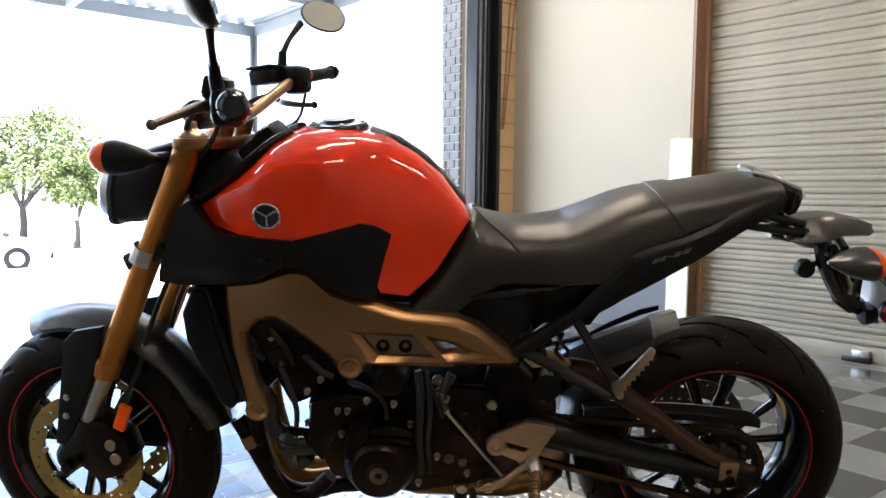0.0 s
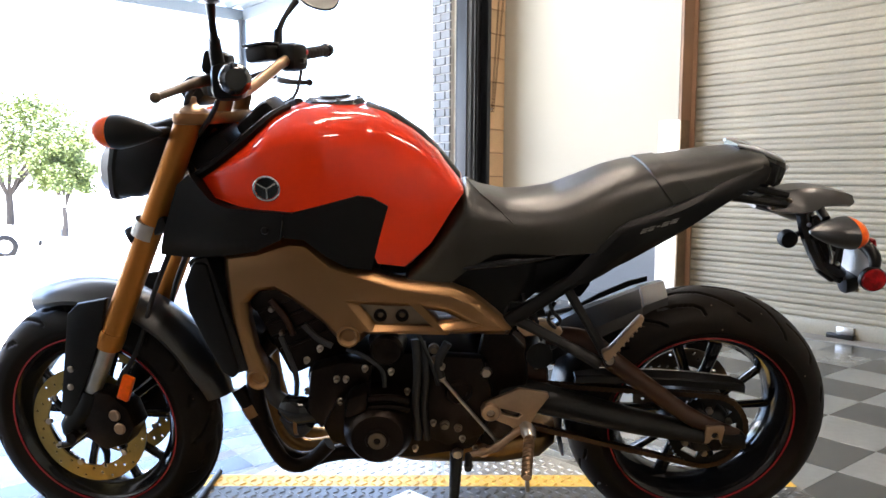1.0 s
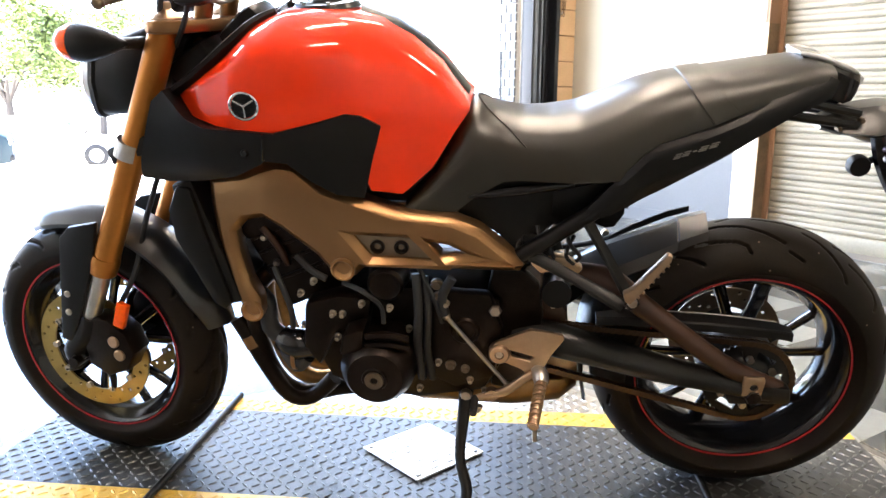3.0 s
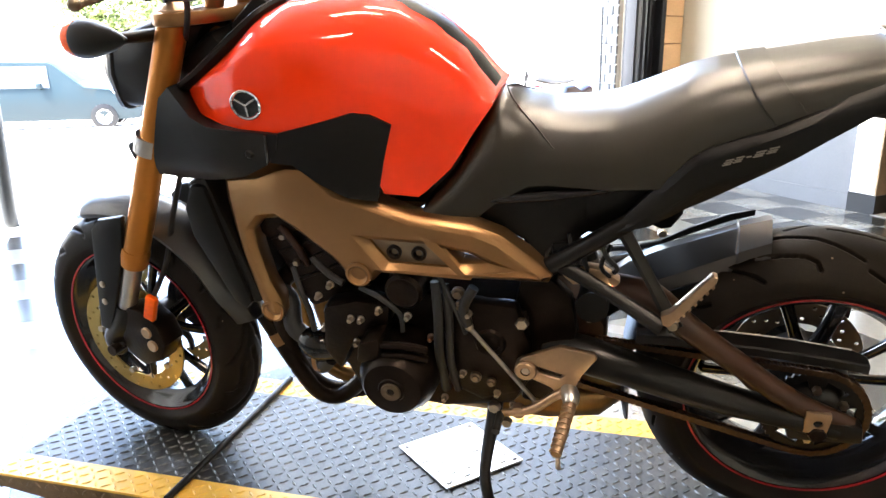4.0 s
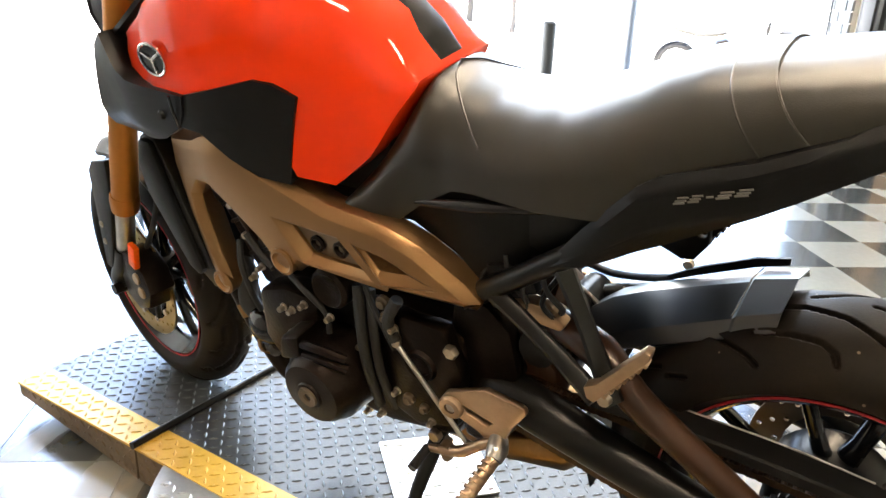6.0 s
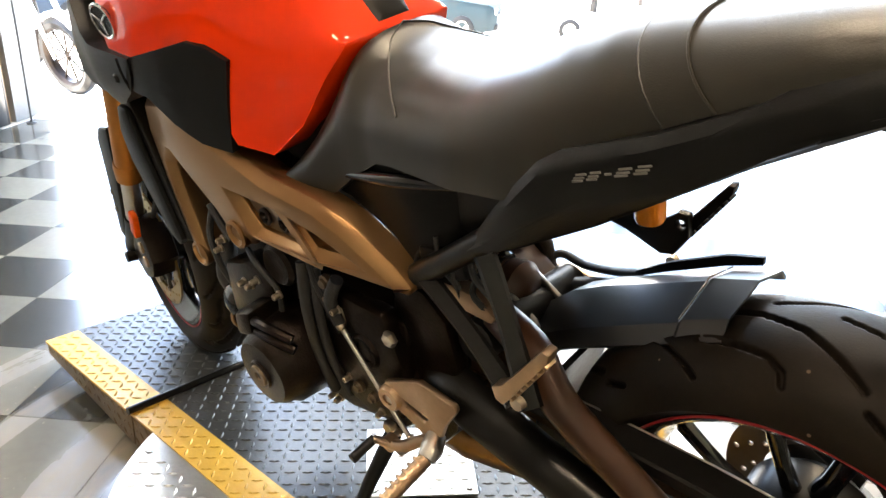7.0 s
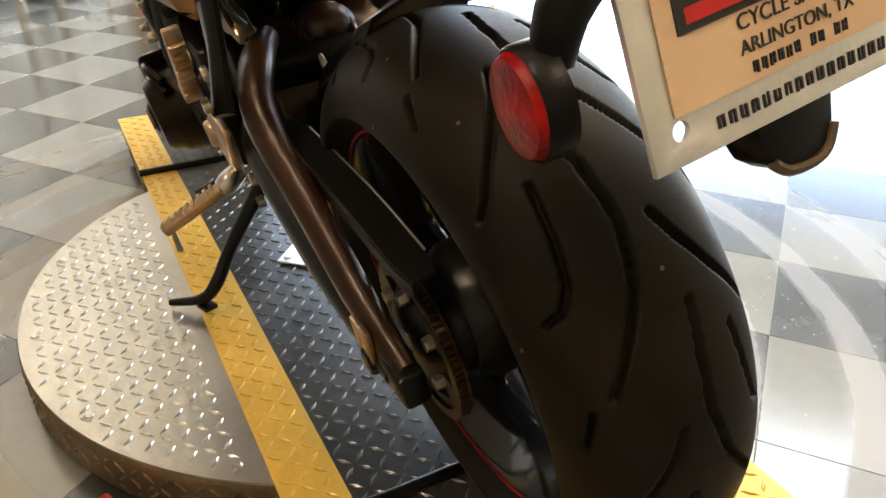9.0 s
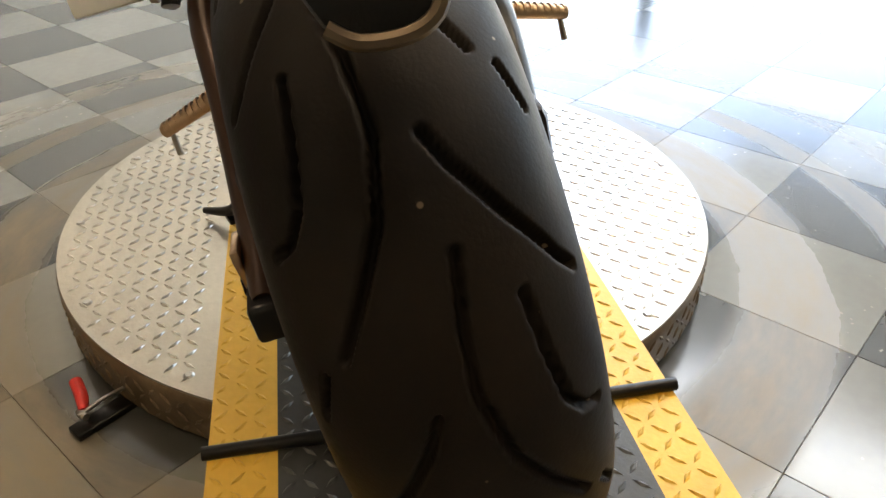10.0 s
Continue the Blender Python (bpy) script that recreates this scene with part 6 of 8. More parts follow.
# ---- rearsets, pegs and stand ----
for s in (-1, 1):
    bm = prism(B(), [(-0.545, 0.580), (-0.49, 0.565), (-0.455, 0.53), (-0.445, 0.46), (-0.46, 0.33), (-0.50, 0.28), (-0.55, 0.29), (-0.54, 0.40), (-0.56, 0.50)], -0.126, -0.095, bev=0.008)
    bp("pivot_plate", mirrored(bm, s), DARK_ALLOY, None, "dark cast pivot plate")
    # footrest hanger with heel guard
    bm = prism(B(), [(-0.552, 0.408), (-0.540, 0.428), (-0.470, 0.460), (-0.408, 0.450), (-0.404, 0.440), (-0.430, 0.400), (-0.446, 0.362), (-0.470, 0.352), (-0.488, 0.368), (-0.520, 0.382), (-0.545, 0.388)], -0.178, -0.166, [[(-0.512, 0.412), (-0.462, 0.398), (-0.470, 0.388), (-0.505, 0.398)]], 0.004)
    hang = bp("footrest_hanger", mirrored(bm, s), ALLOY, None, "bare alloy footrest hanger")
    bm = lathe(B(), [(0.009, -0.014), (0.018, -0.014), (0.021, -0.010), (0.021, 0.010), (0.009, 0.010)], (-0.531, s * 0.172, 0.404), "y", 24, closed=True)
    bp("hanger_eye", bm, ALLOY, hang)
    bm = lathe(B(), [(0, -0.006), (0.008, -0.006), (0.010, 0.0)], (-0.531, s * 0.178, 0.404), "y", 6)
    bp("hanger_bolt", bm, BOLT, hang)
    bm = sweep(B(), [(-0.455, s * 0.172, 0.368), (-0.448, s * 0.19, 0.362), (-0.447, s * 0.205, 0.356)], [0.014, 0.017, 0.013], 14)
    bp("peg_joint", bm, STEEL, hang)
    bm = B()
    sweep(bm, [(-0.447, s * 0.205, 0.356), (-0.455, s * 0.255, 0.338), (-0.463, s * 0.300, 0.322)], [0.0112, 0.0106, 0.0098], 12)
    peg = bp("footpeg", bm, ALLOY, hang, "ribbed alloy footpeg")
    for k in range(9):
        f = k / 8
        bm = sweep(B(), [(-0.449 - 0.014 * f, s * (0.213 + 0.080 * f), 0.3555 - 0.0305 * f), (-0.449 - 0.014 * f - 0.0006, s * (0.217 + 0.080 * f), 0.354 - 0.0305 * f)], 0.0128 - 0.0013 * f, 12)
        bp("peg_ridge", bm, ALLOY, peg)
    bm = sweep(B(), [(-0.461, s * 0.290, 0.318), (-0.459, s * 0.292, 0.285)], [0.004, 0.005], 8)
    bp("feeler", bm, BOLT, peg)
    # passenger peg bracket: two struts that meet at the folded peg
    bm = B()
    for p0, p1 in (((-0.372, 0.672), (-0.278, 0.520)), ((-0.475, 0.60), (-0.30, 0.520))):
        sweep(bm, [(p0[0], s * 0.128, p0[1]), ((p0[0] + p1[0]) / 2, s * 0.150, (p0[1] + p1[1]) / 2), (p1[0], s * 0.180, p1[1])], [0.014, 0.012, 0.015], 8, flat=0.55)
    if s > 0:       # the right bracket is a cast plate that also carries the fluid pot
        bm = prism(B(), [(-0.425, 0.640), (-0.385, 0.655), (-0.362, 0.622), (-0.305, 0.604), (-0.266, 0.634), (-0.250, 0.632), (-0.249, 0.596), (-0.270, 0.564), (-0.290, 0.560), (-0.345, 0.584), (-0.405, 0.600)], -0.172, -0.156, [ring_outline(0.007, 12, -0.262, 0.614)], 0.004)
        mirrored(bm, s)
        sweep(bm, [(-0.415, 0.125, 0.665), (-0.395, 0.150, 0.640), (-0.385, 0.164, 0.625)], [0.012, 0.012, 0.009], 8)
    brk = bp("passenger_peg_bracket", bm, BLACK_PAINT, None, "satin black passenger footrest bracket")
    if s > 0:
        brk.location = (-0.010, 0.0, -0.022)
    bm = prism(B(), [(-0.306, 0.562), (-0.302, 0.546), (-0.292, 0.542), (-0.284, 0.552), (-0.228, 0.630), (-0.226, 0.641), (-0.234, 0.643), (-0.290, 0.572)], -0.212, -0.194, bev=0.002)
    # the right peg's backlit silhouette is put into its darker colour
    ppg = bp("passenger_peg", mirrored(bm, s), ALLOY if s < 0 else DARK_ALLOY, brk, "folded ribbed alloy passenger peg" if s < 0 else "folded passenger peg, darkened as a silhouette")
    if s > 0:
        ppg.location = (0.028, -0.026, 0.040)
    for k in range(7):
        f = k / 6
        bm = box(B(), (-0.279 + 0.047 * f, -0.203, 0.556 + 0.066 * f), (0.005, 0.017, 0.005), pose(0, 0, 0, 0, -54, 0), 0.001)
        bp("peg_rib", mirrored(bm, s), ALLOY if s < 0 else DARK_ALLOY, ppg)
    bm = lathe(B(), [(0, -0.008), (0.008, -0.008), (0.010, 0.0)], (-0.285, s * 0.190, 0.535), "y", 12)
    bp("bracket_bolt", bm, BOLT, brk)
bm = sweep(B(), [(-0.576, -0.190, 0.305), (-0.545, -0.188, 0.312), (-0.515, -0.185, 0.322), (-0.48, -0.180, 0.350), (-0.458, -0.178, 0.364)], [0.006, 0.008, 0.010, 0.009, 0.010], 10)
gear = bp("gear_lever", bm, ALLOY, None, "bare alloy gear lever")
bp("toe_peg", sweep(B(), [(-0.578, -0.19, 0.304), (-0.580, -0.235, 0.298)], 0.008, 10), RUBBER_SOFT, gear)
bp("lever_pivot", lathe(B(), [(0.006, -0.008), (0.013, -0.008), (0.013, 0.008), (0.006, 0.008)], (-0.545, -0.185, 0.312), "y", 16, closed=True), ALLOY, gear)
bm = sweep(B(), [(-0.637, -0.162, 0.475), (-0.620, -0.164, 0.455), (-0.512, -0.172, 0.324)], [0.006, 0.0042, 0.0042], 8)
rod = bp("shift_rod", bm, STEEL, None, "thin steel shift rod")
for p in ((-0.637, -0.162, 0.476), (-0.512, -0.172, 0.324)):
    bm = B()
    bmesh.ops.create_uvsphere(bm, u_segments=12, v_segments=8, radius=0.0085, matrix=Matrix.Translation(p))
    bp("rod_end", bm, BOLT, rod)
bm = sweep(B(), [(-0.645, -0.155, 0.500), (-0.638, -0.158, 0.478)], [0.010, 0.008], 8)
bp("shift_arm", bm, BOLT, rod)
bm = sweep(B(), [(-0.600, -0.115, 0.290), (-0.602, -0.135, 0.255), (-0.608, -0.215, 0.175), (-0.590, -0.265, 0.128), (-0.605, -0.300, 0.100), (-0.650, -0.352, 0.092)], [0.018, 0.015, 0.011, 0.012, 0.010, 0.006], 12)
stand = bp("side_stand", bm, BLACK_PAINT, None, "black side stand resting on the lane")
bm = box(B(), (-0.603, -0.298, 0.084), (0.034, 0.026, 0.010), pose(0, 0, 0, -12, 0, 20), 0.004)
bp("stand_foot", bm, BLACK_PAINT, stand)
bm = lathe(B(), [(0, -0.012), (0.010, -0.012), (0.013, -0.008), (0.013, 0.0)], (-0.600, -0.135, 0.275), "y", 8)
bp("stand_bolt", bm, BOLT, stand)
bm = lathe(B(), [(0, -0.012), (0.009, -0.012), (0.011, -0.004), (0.011, 0.0)], (-0.575, -0.14, 0.245), "y", 10)
bp("spring_pin", bm, BOLT, stand)

# ---- tail ----
for s in (-1, 1):
    bm = sweep(B(), [(-0.505, s * 0.120, 0.585), (-0.43, s * 0.125, 0.640), (-0.33, s * 0.128, 0.712), (-0.20, s * 0.115, 0.785), (-0.05, s * 0.095, 0.865)], [0.018, 0.016, 0.016, 0.014, 0.012], 12)
    bp("subframe_tube", bm, BLACK_PAINT, None, "black subframe tube")
TAIL = [(-0.395, 0.672), (-0.340, 0.742), (-0.278, 0.810), (-0.255, 0.824), (-0.165, 0.853), (-0.085, 0.886), (-0.055, 0.907), (0.030, 0.935), (0.046, 0.928), (0.036, 0.900), (-0.007, 0.886), (-0.080, 0.842), (-0.170, 0.786), (-0.250, 0.737), (-0.335, 0.692)]
COWL_TOP = [(-0.395, 0.672), (-0.340, 0.742), (-0.278, 0.810), (-0.165, 0.853), (-0.085, 0.886), (0.046, 0.935)]


def cowl_y(x, z):
    """The cowl's side: its upper edge turns in, its lower part tucks under."""
    y = between(x, [(-0.40, 0.142), (-0.30, 0.154), (-0.15, 0.141), (0.0, 0.110), (0.05, 0.090)])
    top = between(x, COWL_TOP)
    return y - 0.9 * max(0.0, z - top + 0.010) - 0.45 * max(0.0, top - 0.055 - z)


cowls = shell("tail_cowl", fine(TAIL, 0.012), cowl_y, 0.040, BLACK_PLASTIC, "matt black tail cowl under the seat", rings=7)
bm = loft(B(), [[Vector((x, q * w, z + h)) for q, h in ((-1, 0.02), (1, 0.02), (1.0, -0.03), (0.85, -d), (-0.85, -d), (-1.0, -0.03))] for x, w, z, d in ((-0.46, 0.090, 0.69, 0.050), (-0.37, 0.105, 0.715, 0.065), (-0.25, 0.100, 0.775, 0.058), (-0.10, 0.090, 0.855, 0.042), (0.03, 0.070, 0.915, 0.032))])
bp("under_tray", bm, BLACK_PLASTIC, None, "black tray under the seat")
# badge drawn as plain bars
for k, (u0, u1) in enumerate(((0.0, 0.17), (0.20, 0.36), (0.42, 0.52), (0.57, 0.76), (0.81, 1.0))):
    for r in ((0.0, 0.45, 1.0) if k != 2 else (0.5,)):
        x0, x1 = -0.234 + 0.074 * u0, -0.234 + 0.074 * u1
        zc = 0.802 + 0.024 * (u0 + u1) / 2 + 0.0075 * r
        bm = box(B(), ((x0 + x1) / 2 + 0.004 * r, -0.1525 + 0.075 * (x0 + 0.25), zc), (x1 - x0, 0.0012, 0.0019), pose(0, 0, 0, 0, -18, -5.3))
        bp("badge_bar", bm, BADGE, cowls[0], "pale badge bar")
# grab handle with the tail lamp
bm = loft(B(), [[Vector((x, q * w, z)) for q, z in ((-1, z0), (-0.85, z1), (0.85, z1), (1, z0), (0.8, z2), (-0.8, z2))] for x, w, z0, z1, z2 in
                ((0.012, 0.046, 0.956, 0.966, 0.944), (0.036, 0.056, 0.950, 0.963, 0.922), (0.060, 0.062, 0.940, 0.956, 0.890), (0.095, 0.062, 0.926, 0.942, 0.876), (0.112, 0.052, 0.918, 0.934, 0.880), (0.122, 0.040, 0.912, 0.925, 0.892))])
tl = bp("tail_lamp", bm, GLOSS_BLACK, None, "black tail lamp housing with silver edge", angle=25)
for s in (-1, 1):
    bm = sweep(B(), [(0.010, s * 0.038, 0.964), (0.036, s * 0.049, 0.960), (0.060, s * 0.054, 0.953), (0.092, s * 0.054, 0.940), (0.112, s * 0.045, 0.931)], [0.004, 0.0055, 0.0055, 0.005, 0.003], 10)
    bp("silver_edge", bm, SILVER_PAINT, tl, "silver edge trim")
bm = box(B(), (0.122, 0, 0.914), (0.016, 0.066, 0.020), pose(0, 0, 0, 0, 20, 0), 0.004)
bp("lamp_lens", bm, CLEAR_LENS, tl, "clear tail lamp lens")
# mudguard arms and plate holder; the tail stands a little to the bike's right
TAIL_AT = Vector((-0.010, 0.030, -0.004))
tl.location = (-0.012, 0.020, -0.002)
for s in (-1, 1):
    for z0, z1 in ((0.890, 0.858), (0.858, 0.836)):
        bm = sweep(B(), [(-0.03, s * 0.052, z0), (0.13, s * 0.052, z1)], 0.0085, 8, flat=1.2)
        bp("mudguard_arm", bm, BLACK_PAINT, None, "black mudguard arm").location = TAIL_AT
bm = loft(B(), [[Vector((x, q * w, z)) for q, z in ((-1, zl), (-0.62, zt - 0.008), (-0.4, zt), (0.4, zt), (0.62, zt - 0.008), (1, zl), (0.8, zl - 0.006), (-0.8, zl - 0.006))] for x, w, zl, zt in
                ((0.075, 0.030, 0.826, 0.838), (0.105, 0.058, 0.822, 0.856), (0.165, 0.070, 0.822, 0.867), (0.195, 0.068, 0.828, 0.869), (0.212, 0.058, 0.836, 0.868), (0.250, 0.050, 0.836, 0.862), (0.285, 0.040, 0.834, 0.854), (0.300, 0.022, 0.836, 0.848))])
tg = bp("tail_mudguard", bm, SHIELD, None, "black tail mudguard", angle=25)
tg.location = TAIL_AT
for x, y, z in ((0.098, -0.056, 0.830), (0.135, -0.056, 0.846)):
    bp("guard_screw", lathe(B(), [(0, -0.006), (0.004, -0.006), (0.0058, 0.0), (0.0058, 0.010)], (x, y, z), "y", 12), PLUG, tg)
for s in (-1, 1):
    bm = sweep(B(), [(0.205, s * 0.04, 0.835), (0.212, s * 0.075, 0.810)], 0.010, 10)
    st = bp("rear_indicator_stalk", bm, BLACK_PLASTIC, tg)
    bm = B()
    loft(bm, [[Vector((0.240 + a, s * 0.112 + b * r * 0.85, 0.791 + c * r)) for a, b, c in ((dx, math.cos(t) * 0.062 * (1.2 if math.cos(t) * s > 0 else 0.9), math.sin(t) * 0.034) for t in (2 * math.pi * k / 24 for k in range(24)))] for dx, r in ((-0.078, 0.10), (-0.066, 0.34), (-0.045, 0.66), (-0.020, 0.92), (0.0, 1.0))])
    bp("rear_indicator", bm, SHIELD, st, "black rear indicator with amber lens", angle=50)
    bm = B()
    loft(bm, [[Vector((0.240 + dx, s * 0.112 + b * r * 0.85, 0.791 + c * r)) for b, c in ((math.cos(t) * 0.062 * (1.2 if math.cos(t) * s > 0 else 0.9), math.sin(t) * 0.034) for t in (2 * math.pi * k / 24 for k in range(24)))] for dx, r in ((0.001, 0.98), (0.012, 0.93), (0.024, 0.75), (0.031, 0.45), (0.033, 0.15))])
    bp("amber_lens", bm, AMBER, st, "amber indicator lens", angle=60)
bm = sweep(B(), [(0.195, 0, 0.81), (0.215, 0, 0.755), (0.255, 0, 0.690), (0.305, 0, 0.655)], [0.026, 0.027, 0.025, 0.022], 10, flat=0.7)
ph = bp("plate_holder", bm, GLOSS_BLACK, None, "glossy black number plate holder")
ph.location = (-0.010, 0.018, -0.003)
bm = prism(B(), [(0.18, 0.80), (0.25, 0.80), (0.296, 0.75), (0.298, 0.65), (0.280, 0.640), (0.245, 0.665)], -0.012, 0.012, bev=0.006)
bp("holder_web", bm, BLACK_PLASTIC, ph)
for x, y, z in ((0.198, -0.024, 0.785), (0.235, -0.026, 0.752), (0.268, -0.020, 0.715), (0.280, -0.016, 0.742), (0.284, -0.016, 0.690)):
    bp("holder_bolt", lathe(B(), [(0, -0.004), (0.0035, -0.004), (0.005, 0.0), (0.005, 0.012)], (x, y, z), "y", 8), STEEL, ph)
# chrome rod added in place of a bright reflection on the holder
bp("holder_strut", sweep(B(), [(0.245, -0.028, 0.745), (0.258, -0.027, 0.715), (0.262, -0.026, 0.695)], 0.0045, 8), CHROME, ph, "chrome rod for a bright reflection")
bp("lamp_wire", sweep(B(), [(0.210, -0.020, 0.800), (0.250, -0.032, 0.775), (0.272, -0.028, 0.750), (0.268, -0.026, 0.700)], 0.0035, 8), RUBBER_SOFT, ph)
bm = lathe(B(), [(0, -0.012), (0.019, -0.012), (0.021, -0.006), (0.021, 0.008), (0.0, 0.008)], (0.166, 0.0, 0.745), "y", 24)
bp("side_lamp_cap", bm, BLACK_PLASTIC, ph, "round black cap")
bm = sweep(B(), [(0.166, 0.0, 0.745), (0.205, 0.0, 0.765)], 0.007, 8)
bp("cap_arm", bm, BLACK_PLASTIC, ph)
for s in (-1, 1):
    bm = sweep(B(), [(0.285, s * 0.01, 0.752), (0.298, s * 0.06 - 0.010, 0.757), (0.304, s * 0.095 - 0.018, 0.738), (0.302, s * 0.106 - 0.018, 0.712)], [0.015, 0.015, 0.013, 0.010], 10)
    bp("reflector_arm", bm, BLACK_PLASTIC, ph)
    bm = lathe(B(), [(0.0, -0.009), (0.012, -0.0085), (0.023, -0.006), (0.0255, -0.001), (0.0255, 0.010), (0.0, 0.012)], (0, 0, 0), "y", 32)
    rf = bp("side_reflector", mirrored(bm, s), RED_LENS, ph, "round red side reflector")
    rf.matrix_local = Matrix.Translation((0.297, s * 0.119 - 0.018, 0.695)) @ pose(0, 0, 0, 0, 0, s * 6)
    bm = lathe(B(), [(0.0258, -0.002), (0.0272, 0.0), (0.0272, 0.012), (0.0258, 0.012)], (0, 0, 0), "y", 32, closed=True)
    bp("reflector_rim", mirrored(bm, s), BLACK_PLASTIC, rf)
# number plate: bright frame, tan card, and lines of print
PW, PH = 0.185, 0.115
pm = Matrix.Translation((0.306, 0.013, 0.706)) @ pose(0, 0, 0, 0, -16, 0)
bm = prism(B(), [(-PW / 2, -PH / 2), (PW / 2, -PH / 2), (PW / 2, PH / 2), (-PW / 2, PH / 2)], 0.0, 0.004, [ring_outline(0.0048, 12, sx * 0.0745, sz * 0.0415) for sx in (-1, 1) for sz in (-1, 1)], 0.0008, "x")
plate = bp("number_plate", bm, TREAD_PALE, None, "bright framed dealer plate on the tail")
plate.matrix_local = pm
bm = prism(B(), [(-PW / 2 + 0.015, -PH / 2 + 0.023), (PW / 2 - 0.015, -PH / 2 + 0.023), (PW / 2 - 0.015, PH / 2 - 0.015), (-PW / 2 + 0.015, PH / 2 - 0.015)], 0.0045, 0.0055, (), 0, "x")
bp("plate_card", bm, PLATE_TAN, plate, "tan printed card", smooth=False)
bp("print_red", box(B(), (0.0065, 0.0, 0.006), (0.001, 0.125, 0.007)), RED_INK, plate, "red printed bar", smooth=False)
bp("print_black", box(B(), (0.0060, 0.0, 0.009), (0.001, 0.135, 0.020)), INK, plate, "black printed field", smooth=False)


def print_line(text, z, size, parent):
    cu = bpy.data.curves.new("print", "FONT")
    cu.body, cu.size, cu.align_x, cu.align_y, cu.extrude = text, size, "CENTER", "CENTER", 0.0003
    ob = new("print_text", cu)
    me = bpy.data.meshes.new_from_object(ob.evaluated_get(bpy.context.evaluated_depsgraph_get()))
    bpy.data.objects.remove(ob)
    me.materials.append(INK)
    o = new("print_text", me)
    o.parent = parent
    o.matrix_local = Matrix.Translation((0.0062, 0, z)) @ pose(0, 0, 0, 90, 0, 90)
    o["label"] = "black printed line"


print_line("CYCLE SALES &", -0.0065, 0.0105, plate)
print_line("ARLINGTON, TX", -0.0180, 0.0095, plate)
rnd = random.Random(2)
for z, w, h, n, x0 in ((-0.0280, 0.062, 0.0058, 12, 0.0060), (-0.0455, 0.112, 0.0066, 16, 0.0046), (0.050, 0.10, 0.0055, 11, 0.0046)):
    for k in range(n):
        if k in (6, 9) and n < 15:
            continue
        y = -w / 2 + w * (k + 0.5) / n
        for q in (-1, 1):
            bp("print_bar", box(B(), (x0, y + q * w / n * 0.20, z + rnd.uniform(-0.0003, 0.0003)), (0.0009, w / n * rnd.uniform(0.16, 0.24), h * rnd.uniform(0.85, 1.0))), INK, plate, smooth=False)
        bp("print_bar", box(B(), (x0, y, z + h * rnd.choice((-0.38, 0.0, 0.38))), (0.0008, w / n * 0.45, h * 0.2)), INK, plate, smooth=False)
bm = prism(B(), [(-0.028, -0.064), (-0.022, -0.080), (-0.012, -0.088), (0.004, -0.090), (0.016, -0.086), (0.022, -0.074), (0.024, -0.060), (0.022, -0.045), (-0.028, -0.045)], -0.030, -0.001, bev=0.004, axis="x")
fl = bp("mud_flap", bm, BLACK_PLASTIC, plate, "black flap under the plate")
# the flap's lit lower edge, given as a paler rim
bm = sweep(B(), [(-0.002, -0.021, -0.0805), (-0.002, -0.012, -0.0875), (-0.002, 0.004, -0.0895), (-0.002, 0.015, -0.0855), (-0.002, 0.021, -0.0745)], 0.0032, 8)
bp("flap_rim", bm, PLUG, fl, "lower rim, coloured pale as its lit edge")
bm = box(B(), (0.010, -0.079, 0.052), (0.012, 0.022, 0.022), None, 0.006)
bp("plate_reflector", bm, RED_LENS, plate, "small red plate reflector")
# right side fluid pot
bm = lathe(B(), [(0, 0.0), (0.018, 0.0), (0.021, 0.006), (0.021, 0.038), (0, 0.038)], (-0.296, 0.118, 0.612), "z", 20)
pot = bp("fluid_pot", bm, FLUID, None, "clear pot of orange brake fluid")
bm = lathe(B(), [(0.023, 0.038), (0.024, 0.042), (0.024, 0.055), (0, 0.057)], (-0.296, 0.118, 0.612), "z", 20)
bp("pot_lid", bm, BLACK_PLASTIC, pot, "black screw lid")


# ---- outdoors ----
GZ = -0.12


def yard_z(b):
    """Height of the yard at b metres outside the front wall: it falls away, then runs level."""
    return GZ - 0.062 * min(max(b - 2.0, 0.0), 24.0)


def yard_at(x, y):
    """A place on the yard under a point of the plan."""
    b = -(x - 0.56) * math.sin(ROOM) + (y - 6.97) * math.cos(ROOM)
    return Vector((x, y, yard_z(b)))


bm = B()
loft(bm, [[room(a, b, z) for a, z in ((-400, yard_z(b)), (400, yard_z(b)), (400, yard_z(b) - 0.3), (-400, yard_z(b) - 0.3))] for b in (-60, 2, 26, 700)])
tagged(part("ground", bm, CONCRETE, smooth=False), "pale sunlit concrete yard and car park", "", "", "structure")
slab("door_apron", DOOR_W - 0.2, 0.2, 0.3, 1.1, GZ, -0.02, CONCRETE, "pale concrete apron before the loading door")

# canopy: ribbed deck, edge beams and a post
canopy = thing("canopy", "grey ribbed steel canopy on a slim dark post", "canopy", room_pose(0, 0))
A0, A1, B0, B1 = -4.4, 0.16, 0.32, 4.15


def canopy_z(a):
    return 3.06


